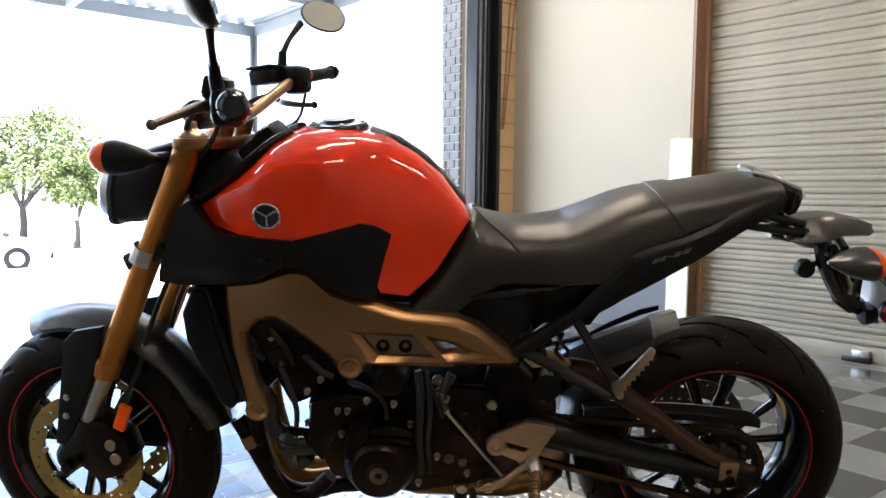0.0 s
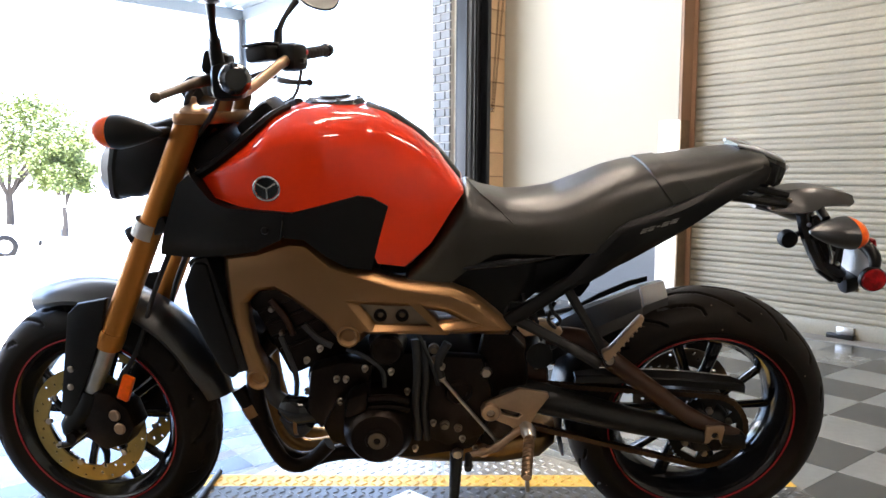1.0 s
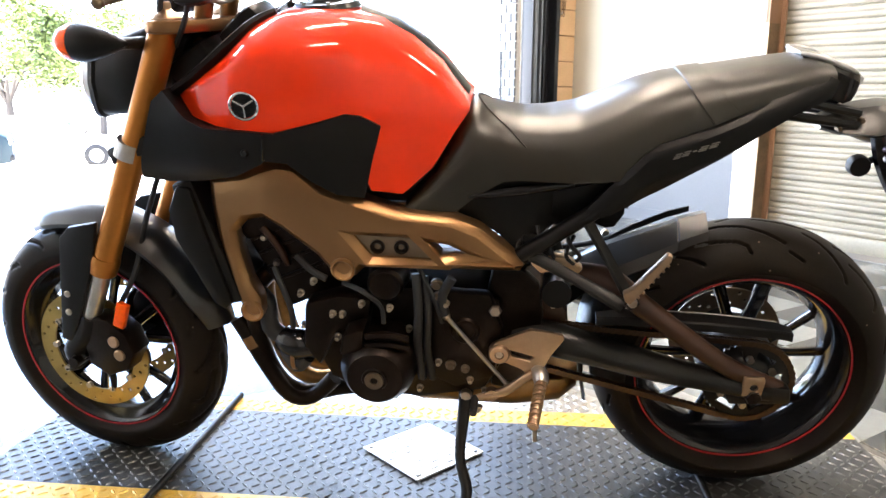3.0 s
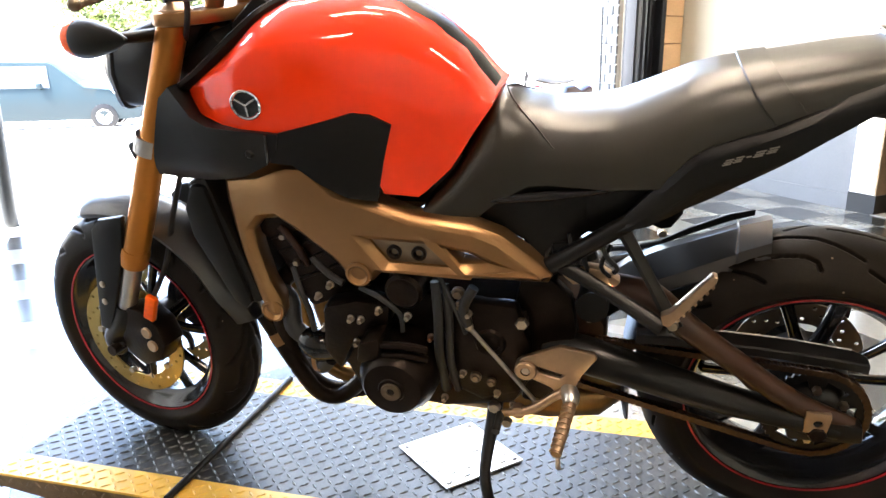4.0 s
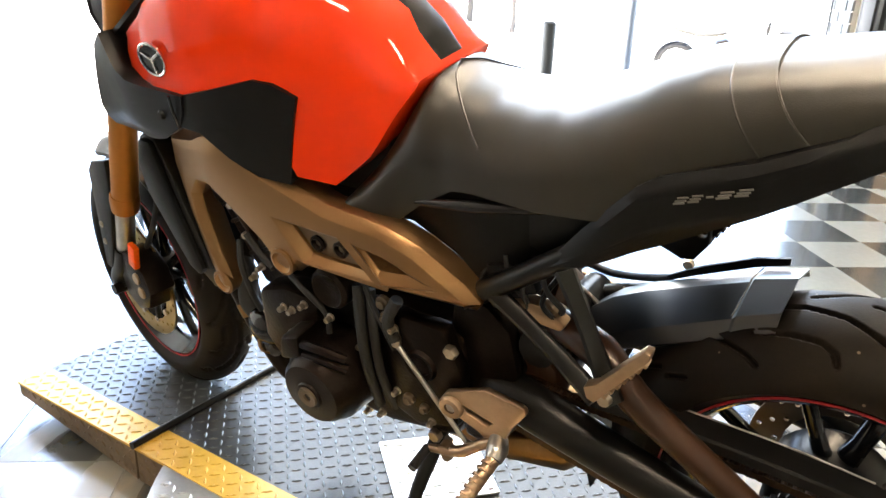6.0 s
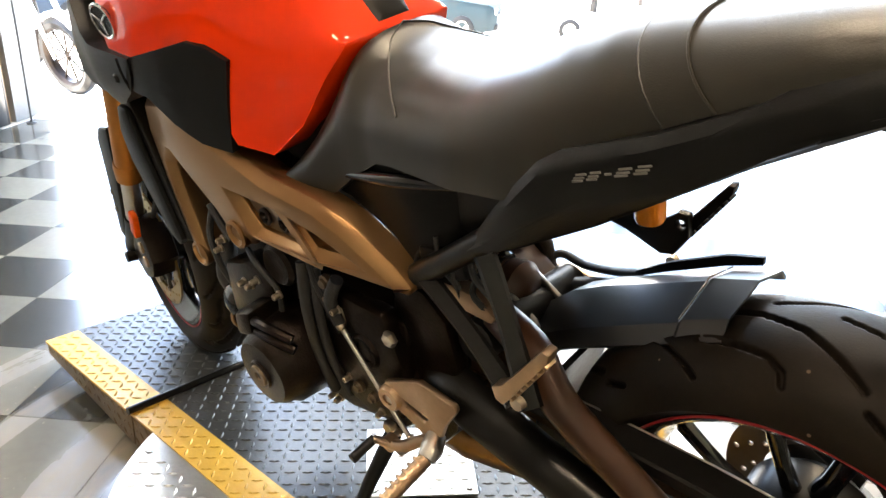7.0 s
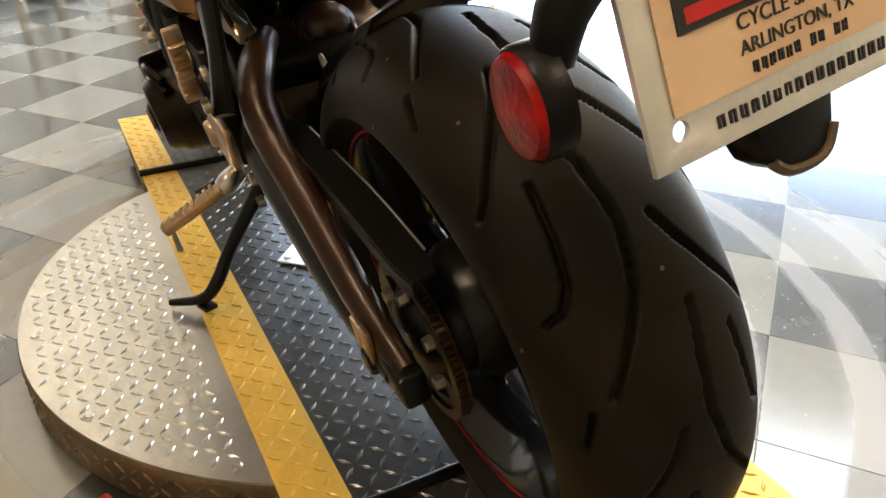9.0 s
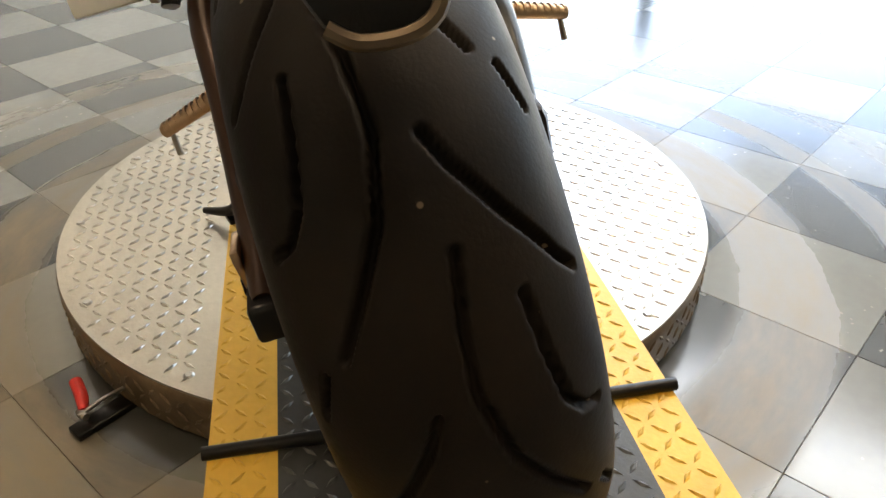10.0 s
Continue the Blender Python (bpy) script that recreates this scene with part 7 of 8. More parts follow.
bm = B()
rows, n = [], 84
for k in range(n + 1):
    a = A0 + (A1 - A0) * k / n
    up = (0.0, 0.0, 0.035, 0.035)[k % 4]
    rows.append([Vector((a, bb, canopy_z(a) + up + t)) for bb, t in ((B0, 0), (B1, 0), (B1, 0.012), (B0, 0.012))])
loft(bm, rows)
part("deck", bm, CANOPY, canopy, "ribbed grey deck", smooth=False)
for nm, a0, b0, a1, b1, w in (("edge_beam", A0, B1, A1, B1, 0.10), ("edge_beam", A1, B0, A1, B1, 0.08), ("joist", -2.0, B0, -2.0, B1, 0.07), ("purlin", A0, 2.3, A1, 2.3, 0.07)):
    bm = B()
    p, q = Vector((a0, b0, canopy_z(a0) - 0.07)), Vector((a1, b1, canopy_z(a1) - 0.07))
    d = (q - p).normalized()
    side = Vector((0, 0, 1)).cross(d).normalized() * w / 2
    up = Vector((0, 0, 0.075))
    loft(bm, [[e - side - up, e + side - up, e + side + up * 0.85, e - side + up * 0.85] for e in (p, q)])
    part(nm, bm, CANOPY, canopy, "grey steel beam", smooth=False)
bm = sweep(B(), [(0.10, 4.08, yard_z(4.08)), (0.10, 4.08, canopy_z(0.1) - 0.14)], 0.05, 20)
post = part("post", bm, POST, canopy, "dark steel post")
bm = box(B(), (0.10, 4.08, yard_z(4.08) + 0.008), (0.2, 0.2, 0.016), None, 0.003)
part("foot_plate", bm, POST, post)


def bollard(x, y, h, r, label):
    t = thing("bollard", label, "bollard", Matrix.Translation(yard_at(x, y)), "bollards in the yard")
    part("tube", lathe(B(), [(r, 0), (r, h - 0.012), (r - 0.012, h), (0, h + 0.004)], (0, 0, 0), "z", 28), BOLLARD, t)
    part("collar", lathe(B(), [(r + 0.02, 0), (r + 0.02, 0.012), (r, 0.02)], (0, 0, 0), "z", 28), CONCRETE, t)


bollard(-2.92, 4.62, 0.98, 0.047, "dark grey steel bollard outside the door")
bollard(-1.20, 6.19, 0.90, 0.046, "dark grey steel bollard close before the doorway")


# thin rods that stand at both edges of the doorway
for a in (-0.20, DOOR_W + 0.14):
    rod = thing("door_rod", "thin dark steel rod standing at the doorway's edge", "rod", room_pose(a, 0.04), "rods at the doorway")
    part("rod", sweep(B(), [(0, 0, 0), (0.004, 0, 0.6), (-0.004, 0, 1.26)], 0.006, 8), POST, rod)
    part("foot", lathe(B(), [(0.03, 0), (0.03, 0.006), (0.01, 0.012), (0.006, 0.02)], (0, 0, 0), "z", 16), POST, rod)

# sign
sign = thing("street_sign", "small white sign on a thin steel post", "sign", Matrix.Translation(yard_at(-14.4, 30.3)) @ pose(0, 0, 0, 0, 0, 25))
part("post", sweep(B(), [(0, 0, 0), (0, 0, 1.95)], 0.025, 10), POST, sign)
part("board", box(B(), (0, -0.03, 1.72), (0.34, 0.012, 0.46), None, 0.004), WHITE_WALL, sign, "white board")


# trees
def tree(x, y, h, crown_r, crown_z, seed, label):
    rnd = random.Random(seed)
    t = thing("tree", label, "tree", Matrix.Translation(yard_at(x, y)), "trees beyond the car park")
    bm = B()
    fork = h * 0.30
    sweep(bm, [(0, 0, 0), (0.05, 0.03, fork * 0.5), (0.02, 0, fork)], [h * 0.035, h * 0.027, h * 0.024], 10)
    tips = []
    for k in range(9):
        a = 2 * math.pi * k / 9 + rnd.uniform(-0.3, 0.3)
        r = crown_r * rnd.uniform(0.45, 0.8)
        tip = Vector((r * math.cos(a), r * math.sin(a), crown_z + rnd.uniform(-0.1, 0.35) * h * 0.5))
        mid = Vector((tip.x * 0.45, tip.y * 0.45, fork + (tip.z - fork) * 0.62))
        sweep(bm, [(0.02, 0, fork * 0.9), mid, tip], [h * 0.014, h * 0.009, h * 0.003], 7)
        tips += [mid.lerp(tip, 0.5), tip]
    part("trunk", bm, BARK, t, "forked grey brown trunk")
    bm = B()
    clumps = []
    for k in range(52):
        a, e = rnd.uniform(0, 2 * math.pi), rnd.uniform(-0.5, 1.0)
        f = rnd.uniform(0.45, 1.0)
        clumps.append((Vector((crown_r * f * math.cos(a) * math.sqrt(1 - e * e * 0.6), crown_r * f * math.sin(a) * math.sqrt(1 - e * e * 0.6), crown_z + e * h * 0.36)), crown_r * rnd.uniform(0.16, 0.30)))
    clumps += [(p, crown_r * 0.22) for p in tips]
    for c, r in clumps:
        for k in range(135):
            d = Vector((rnd.gauss(0, 1), rnd.gauss(0, 1), rnd.gauss(0, 0.8)))
            p = c + d.normalized() * r * rnd.uniform(0.5, 1.05)
            u = Vector((rnd.uniform(-1, 1), rnd.uniform(-1, 1), rnd.uniform(-0.6, 0.6))).normalized() * h * 0.019
            w = u.orthogonal().normalized() * h * 0.009
            vs = [bm.verts.new(p + q) for q in (-u, w, u, -w)]
            bm.faces.new(vs)
    tagged(part("crown", bm, LEAF, t, "loose pale green leaves", smooth=False), kind="stuff")


tree(-19.5, 35.7, 6.4, 3.3, 3.9, 3, "low spreading tree with loose green leaves")
tree(-16.6, 35.0, 4.4, 1.6, 2.9, 7, "small young tree with pale green leaves")
tree(-23.2, 34.2, 6.8, 3.4, 4.2, 11, "low spreading tree with loose green leaves")


# parked cars
def car(x, y, turn, paint, length, height, kind, label):
    t = thing("car", label, "car", Matrix.Translation(yard_at(x, y)) @ pose(0, 0, 0, 0, 0, turn), "cars parked in the yard")
    L, W, g = length / 2, 0.90, 0.26
    hood = height * 0.60
    if kind == "pickup":
        prof = [(-L, hood * 0.96), (-0.32 * L, hood * 0.98), (-0.31 * L, height * 0.95), (-0.05 * L, height), (0.22 * L, height * 0.96), (0.46 * L, hood * 1.02), (0.94 * L, hood * 0.90), (L, hood * 0.72)]
    elif kind == "suv":
        prof = [(-L, hood), (-0.92 * L, height * 0.93), (-0.75 * L, height), (0.15 * L, height * 0.98), (0.45 * L, hood * 1.06), (0.94 * L, hood * 0.92), (L, hood * 0.7)]
    else:
        prof = [(-L, hood * 0.9), (-0.86 * L, hood * 1.08), (-0.5 * L, height * 0.97), (-0.1 * L, height), (0.2 * L, height * 0.95), (0.52 * L, hood * 1.02), (0.92 * L, hood * 0.86), (L, hood * 0.68)]
    n = 44
    rows = []
    for k in range(n + 1):
        u = -L + 2 * L * k / n
        zt = between(u, prof)
        end = min(1, (L - abs(u)) / 0.35 + 0.55)
        w = W * end ** 0.4
        low = g + 0.08 * (1 - end)
        shoulder = min(zt, hood * 0.97)
        tw = w * (1 - 0.22 * min(1, max(0, (zt - hood) / (height - hood))))
        rows.append([Vector((u, s * ww, z)) for s, ww, z in ((-1, w * 0.92, low), (-1, w, low + 0.18), (-1, w, shoulder * 0.8), (-1, w * 0.97, shoulder), (-1, tw, zt - 0.03), (-1, tw * 0.85, zt), (1, tw * 0.85, zt), (1, tw, zt - 0.03), (1, w * 0.97, shoulder), (1, w, shoulder * 0.8), (1, w, low + 0.18), (1, w * 0.92, low))])
    part("body", loft(B(), rows), paint, t, angle=30)
    cab = [p for p in prof if p[1] > hood * 1.1]
    x0, x1 = cab[0][0], cab[-1][0]
    for s in (-1, 1):
        for f0, f1 in ((0.03, 0.48), (0.53, 0.97)):
            a, b = x0 + (x1 - x0) * f0, x0 + (x1 - x0) * f1
            bm = B()
            zb = hood * 1.03
            vs = []
            for u, z in ((a - 0.05, zb), (b + 0.05, zb), (b, height * 0.92), (a + 0.04, height * 0.92)):
                q = min(1, max(0, (z - hood) / (height - hood)))
                vs.append(Vector((u, s * W * (0.985 - 0.22 * q), z)))
            loft(bm, [[v + Vector((0, s * d, 0)) for v in vs] for d in (-0.03, 0.012)])
            part("side_window", bm, CAR_GLASS, t, "dark tinted window", smooth=False)
        for ux in (-0.62, 0.62):
            wh = part("wheel", lathe(B(), [(0.19, -0.11), (0.26, -0.115), (0.325, -0.09), (0.335, 0), (0.325, 0.09), (0.26, 0.115), (0.19, 0.11)], (0, 0, 0), "y", 32, closed=True), BLACK_PLASTIC, t, "black tyre")
            wh.location = (ux * L, s * (W - 0.08), 0.335)
            bm = lathe(B(), [(0, 0.03 * s), (0.05, 0.05 * s), (0.18, 0.085 * s), (0.205, 0.10 * s), (0.205, 0)], (0, 0, 0), "y", 24)
            part("rim", bm, STEEL, wh, "bright wheel rim")
        lamp = part("headlamp", box(B(), (L - 0.10, s * W * 0.66, hood * 0.74), (0.16, 0.34, 0.16), None, 0.03), CLEAR_LENS, t, "clear headlamp")
        part("tail_light", box(B(), (-L + 0.07, s * W * 0.70, hood * 0.80), (0.12, 0.24, 0.20), None, 0.02), RED_LENS, t, "red tail light")
        part("mirror", box(B(), (x1 - 0.25, s * (W + 0.08), hood * 1.08), (0.12, 0.18, 0.13), None, 0.03), paint, t)
    part("grille", box(B(), (L - 0.03, 0, hood * 0.66), (0.08, W * 0.8, 0.17), None, 0.02), BLACK_PLASTIC, t, "black grille")
    part("bumper", box(B(), (L - 0.04, 0, g + 0.14), (0.16, W * 1.7, 0.16), None, 0.04), BLACK_PLASTIC, t)
    bm = B()
    loft(bm, [[Vector((u + d, q * W * ww, z + d * 0.6)) for q in (-1, 1) for u, ww, z in (((x1, 0.70, height * 0.91), (prof[-3][0] - 0.02, 0.84, hood * 1.05)) if q < 0 else ((prof[-3][0] - 0.02, 0.84, hood * 1.05), (x1, 0.70, height * 0.91)))] for d in (-0.01, 0.03)])
    part("windscreen", bm, CAR_GLASS, t, "dark windscreen", smooth=False)


car(-13.10, 21.33, 28, CAR_WHITE, 4.6, 1.46, "sedan", "white saloon car parked in the yard")
car(-14.3, 17.6, 30, CAR_TEAL, 4.9, 1.75, "suv", "grey teal utility vehicle parked in the yard")
car(-17.63, 7.73, -116, CAR_BLUE, 5.3, 1.85, "pickup", "blue pickup truck parked in the yard")


# parked motorcycles
def parked_bike(x, y, turn, paint, label):
    t = thing("parked_motorcycle", label, "motorcycle", Matrix.Translation(yard_at(x, y)) @ pose(0, 0, 0, 0, 0, turn) @ pose(0, 0, 0, 9, 0, 0), "motorcycles parked outside")
    for wx, w in ((-0.72, 0.075), (0.72, 0.055)):
        wh = part("wheel", lathe(B(), [(0.225, -w * 0.8), (0.27, -w), (0.31, -w * 0.5), (0.315, 0), (0.31, w * 0.5), (0.27, w), (0.225, w * 0.8)], (wx, 0, 0.315), "y", 36, closed=True), BLACK_PLASTIC, t, "black tyre")
        bm = lathe(B(), [(0.21, -0.03), (0.232, -0.05), (0.232, 0.05), (0.21, 0.03)], (wx, 0, 0.315), "y", 36, closed=True)
        part("rim", bm, DARK_ALLOY, wh, "dark rim")
        for k in range(9):
            a = 2 * math.pi * k / 9
            sweep_bm = sweep(B(), [(wx, 0, 0.315), (wx + 0.22 * math.cos(a), 0, 0.315 + 0.22 * math.sin(a))], 0.009, 6)
            part("spoke", sweep_bm, DARK_ALLOY, wh)
    for s in (-1, 1):
        part("fork_leg", sweep(B(), [(0.72, s * 0.10, 0.315), (0.50, s * 0.10, 0.95)], 0.024, 12), CHROME, t, "chrome fork leg")
        part("exhaust", sweep(B(), [(0.20, s * 0.12, 0.50), (0.26, s * 0.15, 0.32), (0.05, s * 0.18, 0.26), (-0.75, s * 0.20, 0.30)], [0.025, 0.028, 0.035, 0.045], 12), CHROME, t, "chrome exhaust")
        part("grip", sweep(B(), [(0.32, s * 0.30, 1.08), (0.25, s * 0.42, 1.06)], 0.018, 8), RUBBER_SOFT, t)
    part("tank", loft(B(), [[Vector((u, w * math.cos(q), z + h * math.sin(q))) for q in (2 * math.pi * k / 16 for k in range(16))] for u, w, z, h in ((-0.10, 0.07, 0.82, 0.05), (0.0, 0.13, 0.85, 0.09), (0.18, 0.15, 0.88, 0.11), (0.34, 0.12, 0.90, 0.09), (0.42, 0.06, 0.90, 0.05))]), paint, t, "painted fuel tank")
    part("seat", loft(B(), [[Vector((u, w * math.cos(q), z + h * math.sin(q))) for q in (2 * math.pi * k / 14 for k in range(14))] for u, w, z, h in ((-0.95, 0.08, 0.83, 0.04), (-0.75, 0.12, 0.82, 0.06), (-0.45, 0.14, 0.76, 0.06), (-0.2, 0.11, 0.77, 0.05), (-0.05, 0.08, 0.80, 0.04))]), VINYL, t, "black seat")
    part("rear_mudguard", loft(B(), [[Vector((-0.72 + r * math.cos(a), q * 0.09, 0.315 + r * math.sin(a))) for r, q in ((0.36, -1), (0.385, -0.6), (0.385, 0.6), (0.36, 1), (0.35, 0.6), (0.35, -0.6))] for a in (radians(40 + 15 * k) for k in range(10))]), paint, t)
    part("front_mudguard", loft(B(), [[Vector((0.72 + r * math.cos(a), q * 0.07, 0.315 + r * math.sin(a))) for r, q in ((0.335, -1), (0.355, -0.6), (0.355, 0.6), (0.335, 1), (0.33, 0.6), (0.33, -0.6))] for a in (radians(45 + 14 * k) for k in range(8))]), paint, t)
    part("engine_block", prism(B(), [(-0.25, 0.25), (0.25, 0.25), (0.30, 0.40), (0.22, 0.70), (0.05, 0.62), (-0.05, 0.70), (-0.20, 0.66), (-0.30, 0.42)], -0.14, 0.14, bev=0.02), DARK_ALLOY, t, "dark engine")
    part("frame_tube", sweep(B(), [(0.48, 0, 0.95), (0.40, 0, 0.30), (-0.10, 0, 0.20), (-0.40, 0, 0.40), (-0.72, 0, 0.33)], 0.022, 10), BLACK_PAINT, t)
    part("handlebar", sweep(B(), [(0.25, -0.42, 1.06), (0.34, -0.27, 1.10), (0.46, -0.08, 0.98), (0.46, 0.08, 0.98), (0.34, 0.27, 1.10), (0.25, 0.42, 1.06)], 0.014, 10), CHROME, t)
    part("headlight", lathe(B(), [(0, 0.02), (0.085, 0.0), (0.095, -0.04), (0.06, -0.14), (0, -0.16)], (0.64, 0, 0.90), "x", 24), CHROME, t, "round headlight")


parked_bike(-5.92, 4.12, 12, CAR_WHITE, "pale parked cruiser motorcycle with dark engine and wheels")
parked_bike(-1.55, 13.1, 20, CAR_WHITE, "white parked motorcycle with a dark seat")
parked_bike(-0.35, 14.0, 24, CAR_RED, "red parked motorcycle with a dark seat")

# ---- ceiling lights ----
for a, b in ((-1.6, -1.9), (-2.9, -2.9), (-0.9, -5.2), (-3.9, -5.6)):
    fx = thing("ceiling_light", "white strip light under the roof deck", "ceiling light", room_pose(a, b, H), "strip lights of the workshop")
    bm = B()
    box(bm, (0, 0, -0.05), (1.3, 0.34, 0.07), None, 0.01)
    part("tray", bm, WHITE_WALL, fx, "white steel tray")
    for y in (-0.10, 0.0, 0.10):
        part("tube", sweep(B(), [(-0.59, y, -0.105), (0.59, y, -0.105)], 0.014, 10), TUBE, fx, "glowing tube")
    lamp = new("strip_light_area", bpy.data.lights.new("strip_light_area", "AREA"))
    lamp.data.shape, lamp.data.size, lamp.data.size_y = "RECTANGLE", 1.2, 0.3
    lamp.data.energy, lamp.data.color = LAMP_POWER, LAMP_COLOUR
    lamp.matrix_world = room_pose(a, b, H - 0.13)

# ---- small things indoors ----
# pull chain of the overhead door, link by link
pull = thing("pull_chain", "dark steel pull chain hanging beside the door track", "chain", room_pose(0.33, -0.07, 0))
lk = lathe(B(), [(0.0085, -0.0022), (0.0107, 0.0), (0.0085, 0.0022), (0.0063, 0.0)], (0, 0, 0), "y", 10, closed=True)
for v in lk.verts:
    v.co.z *= 1.7
lk_mesh = None
for strand in (-1, 1):
    for k in range(110):
        z = 1.56 + 0.027 * k
        f = (z - 1.56) / 1.1
        y_off = 0.010 * strand + 0.02 * strand * f + 0.10 * f
        if lk_mesh is None:
            o = part("chain_link", lk, CHAIN, pull)
            lk_mesh = o.data
        else:
            o = new("chain_link", lk_mesh)
            o.parent = pull
        o.matrix_local = Matrix.Translation((y_off, 0, z)) @ pose(0, 0, 0, 0, 0, 90 * (k % 2))
bracket = thing("chain_bracket", "small pale steel chain hook on the pier", "hook", room_pose(0.30, -0.06, 1.56))
part("plate", box(B(), (0, 0.0, 0), (0.022, 0.012, 0.05), None, 0.003), STEEL, bracket)
part("hook", sweep(B(), [(0, -0.006, 0.01), (0, -0.03, 0.0), (0, -0.032, 0.02)], 0.004, 8), STEEL, bracket)


# brooms and poles that lean on the side wall
def pole(bx, by, lean_x, lean_y, h, r, mat, label, head=None, head_mat=None):
    t = thing("broom" if head else "pole", label, "broom" if head else "pole", Matrix.Translation((bx, by, 0)), "tools leaning on the side wall")
    z0 = 0.10 if head else 0.0
    part("stick", sweep(B(), [(0, 0, z0), (lean_x * 0.5, lean_y * 0.5, h * 0.5), (lean_x, lean_y, h)], r, 10), mat, t)
    if head == "scoop":
        part("scoop", prism(B(), [(-0.07, 0.0), (0.07, 0.0), (0.08, 0.05), (0.05, 0.11), (0.0, 0.13), (-0.05, 0.11), (-0.08, 0.05)], -0.012, 0.012, bev=0.004), head_mat, t, "white scoop head")
    elif head:
        hd = part("head", box(B(), (0, 0, 0.115), (0.30, 0.06, 0.04), pose(0, 0, 0, 0, 0, 38 + 90), 0.008), mat, t)
        part("bristle_block", loft(B(), [[Vector((u, w, z)) for u, w in ((-q, -0.03 * q / 0.15), (q, -0.03 * q / 0.15), (q, 0.03 * q / 0.15), (-q, 0.03 * q / 0.15))] for q, z in ((0.155, 0.0), (0.14, 0.10))]), head_mat, hd)


LX, LY = (room(-0.16, 0.06) - room(0, 0)).xy


def by_wall(a, b):
    q = room(a, b)
    return q.x, q.y


pole(*by_wall(-6.13, -1.21), LX, LY, 1.75, 0.028, WOOD_GREY, "weathered grey wooden pole leaning on the wall")
pole(*by_wall(-6.18, -0.90), LX * 0.7, LY * 0.7, 1.65, 0.032, WOOD_GREY, "thick peeling wooden pole leaning on the wall")
pole(*by_wall(-6.19, -0.69), LX * 0.6, LY * 0.6, 1.5, 0.016, STEEL, "thin grey metal pole leaning on the wall")
pole(*by_wall(-6.16, -0.54), LX * 0.6, LY * 0.6, 1.45, 0.014, WOOD_GREY, "long handled white scoop leaning on the wall", "scoop", WHITE_WALL)
pole(*by_wall(-6.22, -0.24), LX * 0.4, LY * 0.4, 1.5, 0.018, WOOD_YELLOW, "yellow wooden stick leaning on the wall")
plank = thing("plank", "cream painted plank standing by the door track", "plank", room_pose(A_LEFT + 0.16, -0.14))
part("board", box(B(), (0, 0, 0.75), (0.20, 0.05, 1.5), pose(0, 0, 0, 4, 0, 0), 0.006), PLASTER, plank)

# crumbs of mortar swept against the side wall
rnd = random.Random(5)
bm = B()
for k in range(300):
    p = room(A_LEFT + 0.02 + abs(rnd.gauss(0, 0.11)), rnd.uniform(-2.6, -0.1))
    r = rnd.uniform(0.004, 0.016) * (2.2 if rnd.random() < 0.05 else 1)
    m = Matrix.Translation((p.x, p.y, r * 0.5)) @ pose(0, 0, 0, rnd.uniform(0, 90), rnd.uniform(0, 90), rnd.uniform(0, 90)) @ Matrix.Diagonal((r, r * rnd.uniform(0.6, 1), r * 0.7, 1))
    bmesh.ops.create_cube(bm, size=1.4, matrix=m)
tagged(part("mortar_crumbs", bm, DUST, smooth=False), "pale mortar crumbs swept along the wall", "debris", "", "stuff")

# toggle clamp that locks the turntable
clamp = thing("toggle_clamp", "steel toggle clamp with a red rubber handle", "clamp", Matrix.Translation((0.730, 2.143, 0)) @ pose(0, 0, 0, 0, 0, -50) @ Matrix.Scale(0.66, 4))
part("base", box(B(), (0.06, 0, 0.008), (0.15, 0.045, 0.016), None, 0.003), BLACK_PAINT, clamp, "black base bar")
part("post", box(B(), (-0.015, 0, 0.028), (0.03, 0.03, 0.04), None, 0.003), TREAD_EDGE, clamp)
part("arm", sweep(B(), [(-0.01, 0, 0.045), (0.05, 0, 0.052), (0.115, 0, 0.045)], [0.008, 0.0075, 0.009], 10, flat=0.6), STEEL, clamp, "bright arm")
part("pivot", lathe(B(), [(0, -0.014), (0.008, -0.014), (0.008, 0.014), (0, 0.014)], (0.105, 0, 0.045), "y", 12), STEEL, clamp)
part("handle", sweep(B(), [(0.10, -0.005, 0.048), (0.085, -0.035, 0.055), (0.07, -0.085, 0.060)], [0.009, 0.0135, 0.0135], 14), RED_RUBBER, clamp, "red rubber handle")

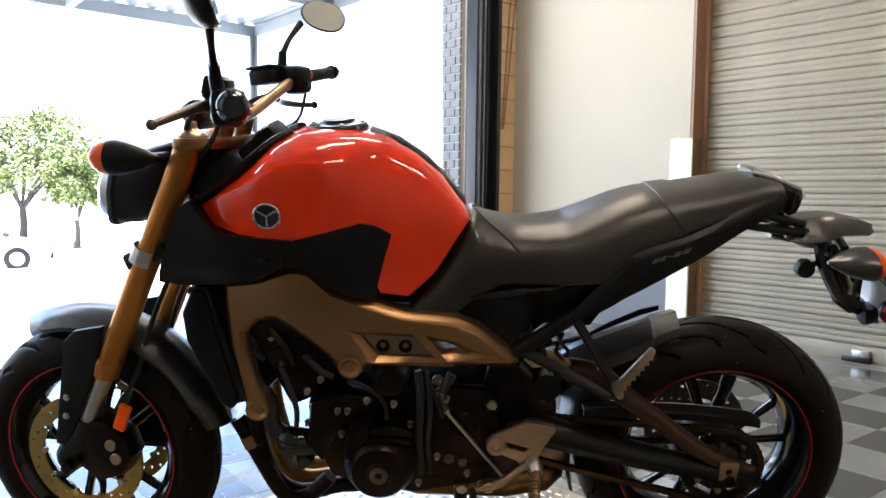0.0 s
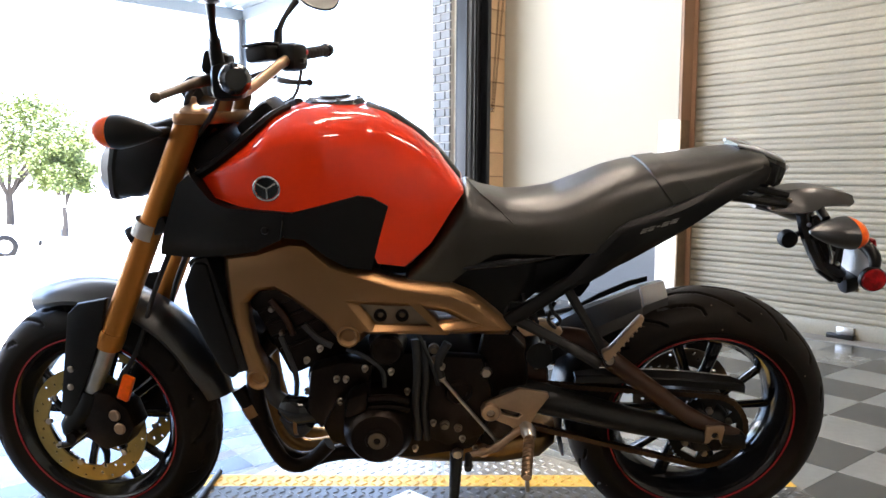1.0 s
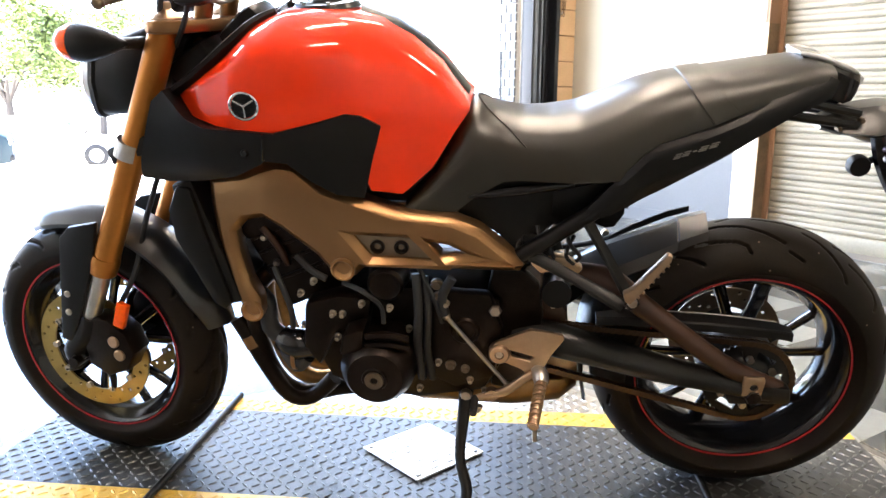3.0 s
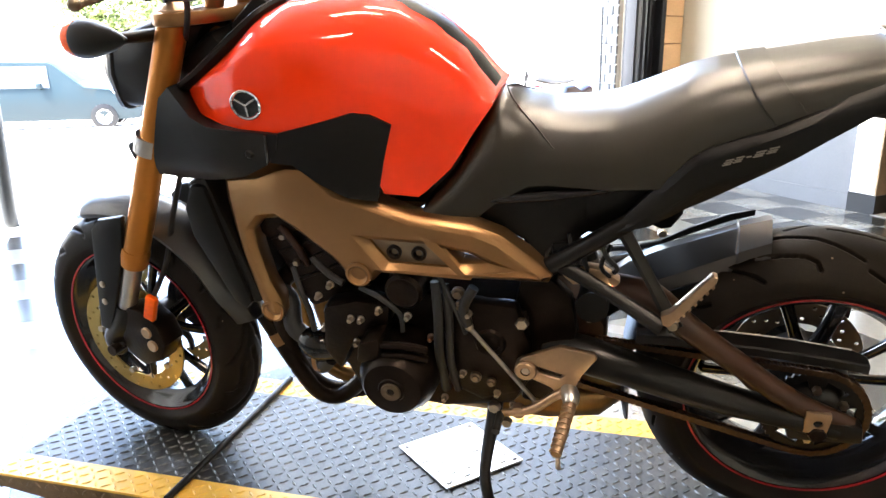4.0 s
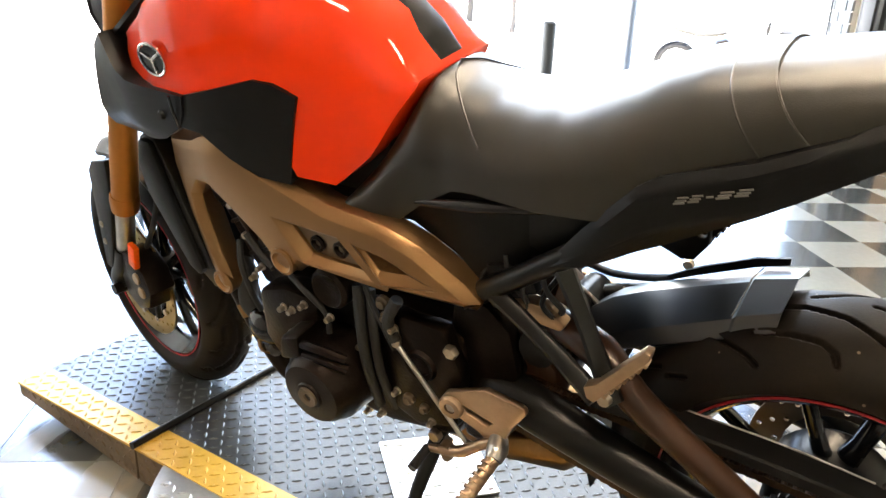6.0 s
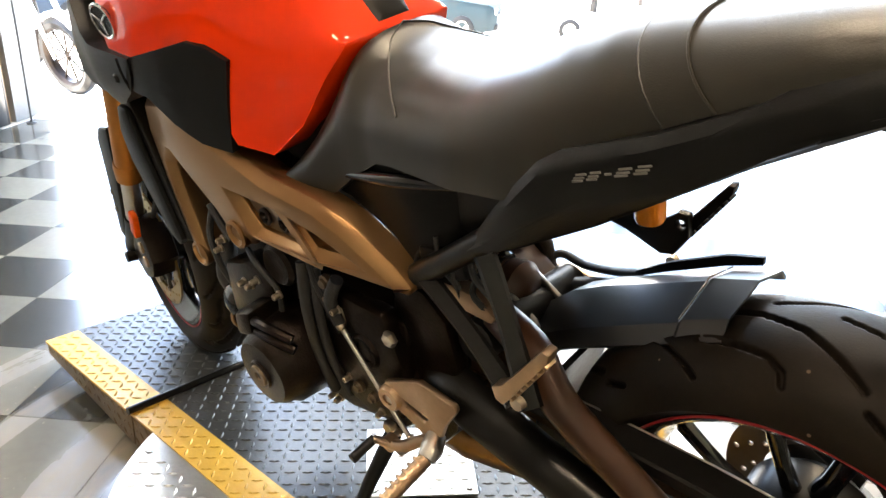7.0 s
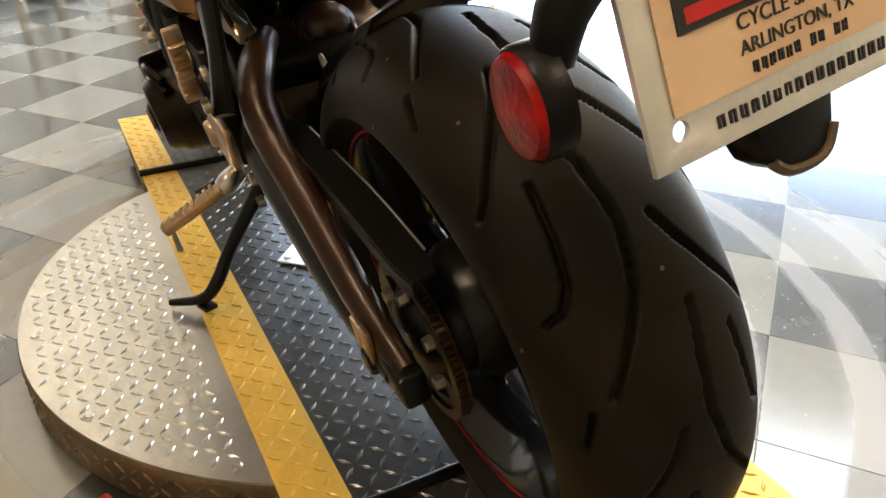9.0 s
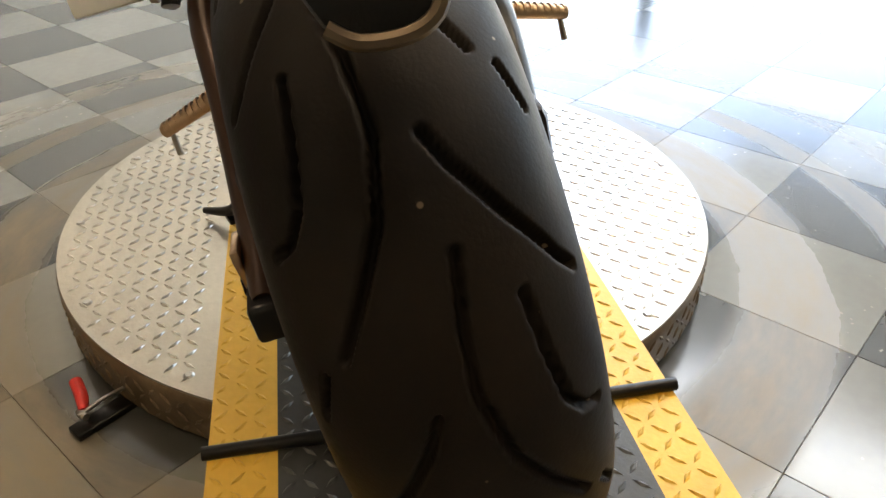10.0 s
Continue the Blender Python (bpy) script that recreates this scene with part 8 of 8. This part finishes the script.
# lugs of the corner guard
bm = B()
lugs(bm, -0.075, 0.075, -0.62, 0.62, 0.0, lambda x, y: True, pitch=0.030)
gl = part("tread_pattern", bm, TREAD_SILVER, guard, smooth=False)
gl.matrix_local = Matrix.Translation((A_COR - 0.0121, S0 + 0.08, 0.755)) @ pose(0, 0, 0, 0, 0, -90) @ pose(0, 0, 0, 90, 0, 0)
tagged(gl, kind="stuff")

# ---- checkered floor ----
floor = tagged(new("floor"), "checkered dark and light grey workshop floor tiles", "", "", "structure")
TA, TS = Vector((math.cos(radians(37.5)), math.sin(radians(37.5)))), 0.301
TB = Vector((-TA.y, TA.x))
ORIGIN = Vector((-1.426, 2.243))
tile_mesh = []
for mat in (TILE_DARK, TILE_LIGHT):
    bm = B()
    h = TS / 2
    loft(bm, [[Vector((u * q, w * q, z)) for u, w in ((-1, -1), (1, -1), (1, 1), (-1, 1))] for q, z in ((h - 0.0003, -0.0038), (h - 0.0003, -0.0007), (h - 0.0011, 0.0))])
    o = part("tile", bm, mat, floor, smooth=False)
    tile_mesh.append(o.data)
    bpy.data.objects.remove(o)
cells = []
for i in range(-40, 41):
    for j in range(-40, 41):
        c = ORIGIN + TA * TS * (i + 0.5) + TB * TS * (j + 0.5)
        d = c - Vector((0.56, 6.97))
        a, b = d.x * math.cos(ROOM) + d.y * math.sin(ROOM), -d.x * math.sin(ROOM) + d.y * math.cos(ROOM)
        lim = 0.05 if -5.6 < a < -0.1 else -0.05
        if A_LEFT - 0.1 < a < A_SH + 0.05 and B_BACK < b < lim:
            cells.append(((c - Vector((-0.1, 2.9))).length, c, (i + j) % 2))
cells.sort(key=lambda q: q[0])
turn = Matrix.Rotation(math.atan2(TA.y, TA.x), 4, "Z")
rest = [B(), B()]
for k, (_, c, odd) in enumerate(cells):
    m = Matrix.Translation((c.x, c.y, 0)) @ turn
    if k < 300:
        o = new("tile", tile_mesh[odd])
        o.parent = floor
        o.matrix_local = m
    else:
        bm = rest[odd]
        h = TS / 2
        rings = [[bm.verts.new(m @ Vector((u * q, w * q, z))) for u, w in ((-1, -1), (1, -1), (1, 1), (-1, 1))] for q, z in ((h - 0.0003, -0.0038), (h - 0.0003, -0.0007), (h - 0.0011, 0.0))]
        skin(bm, rings)
for bm, mat in zip(rest, (TILE_DARK, TILE_LIGHT)):
    tagged(part("far_tile", bm, mat, floor, smooth=False), kind="stuff")
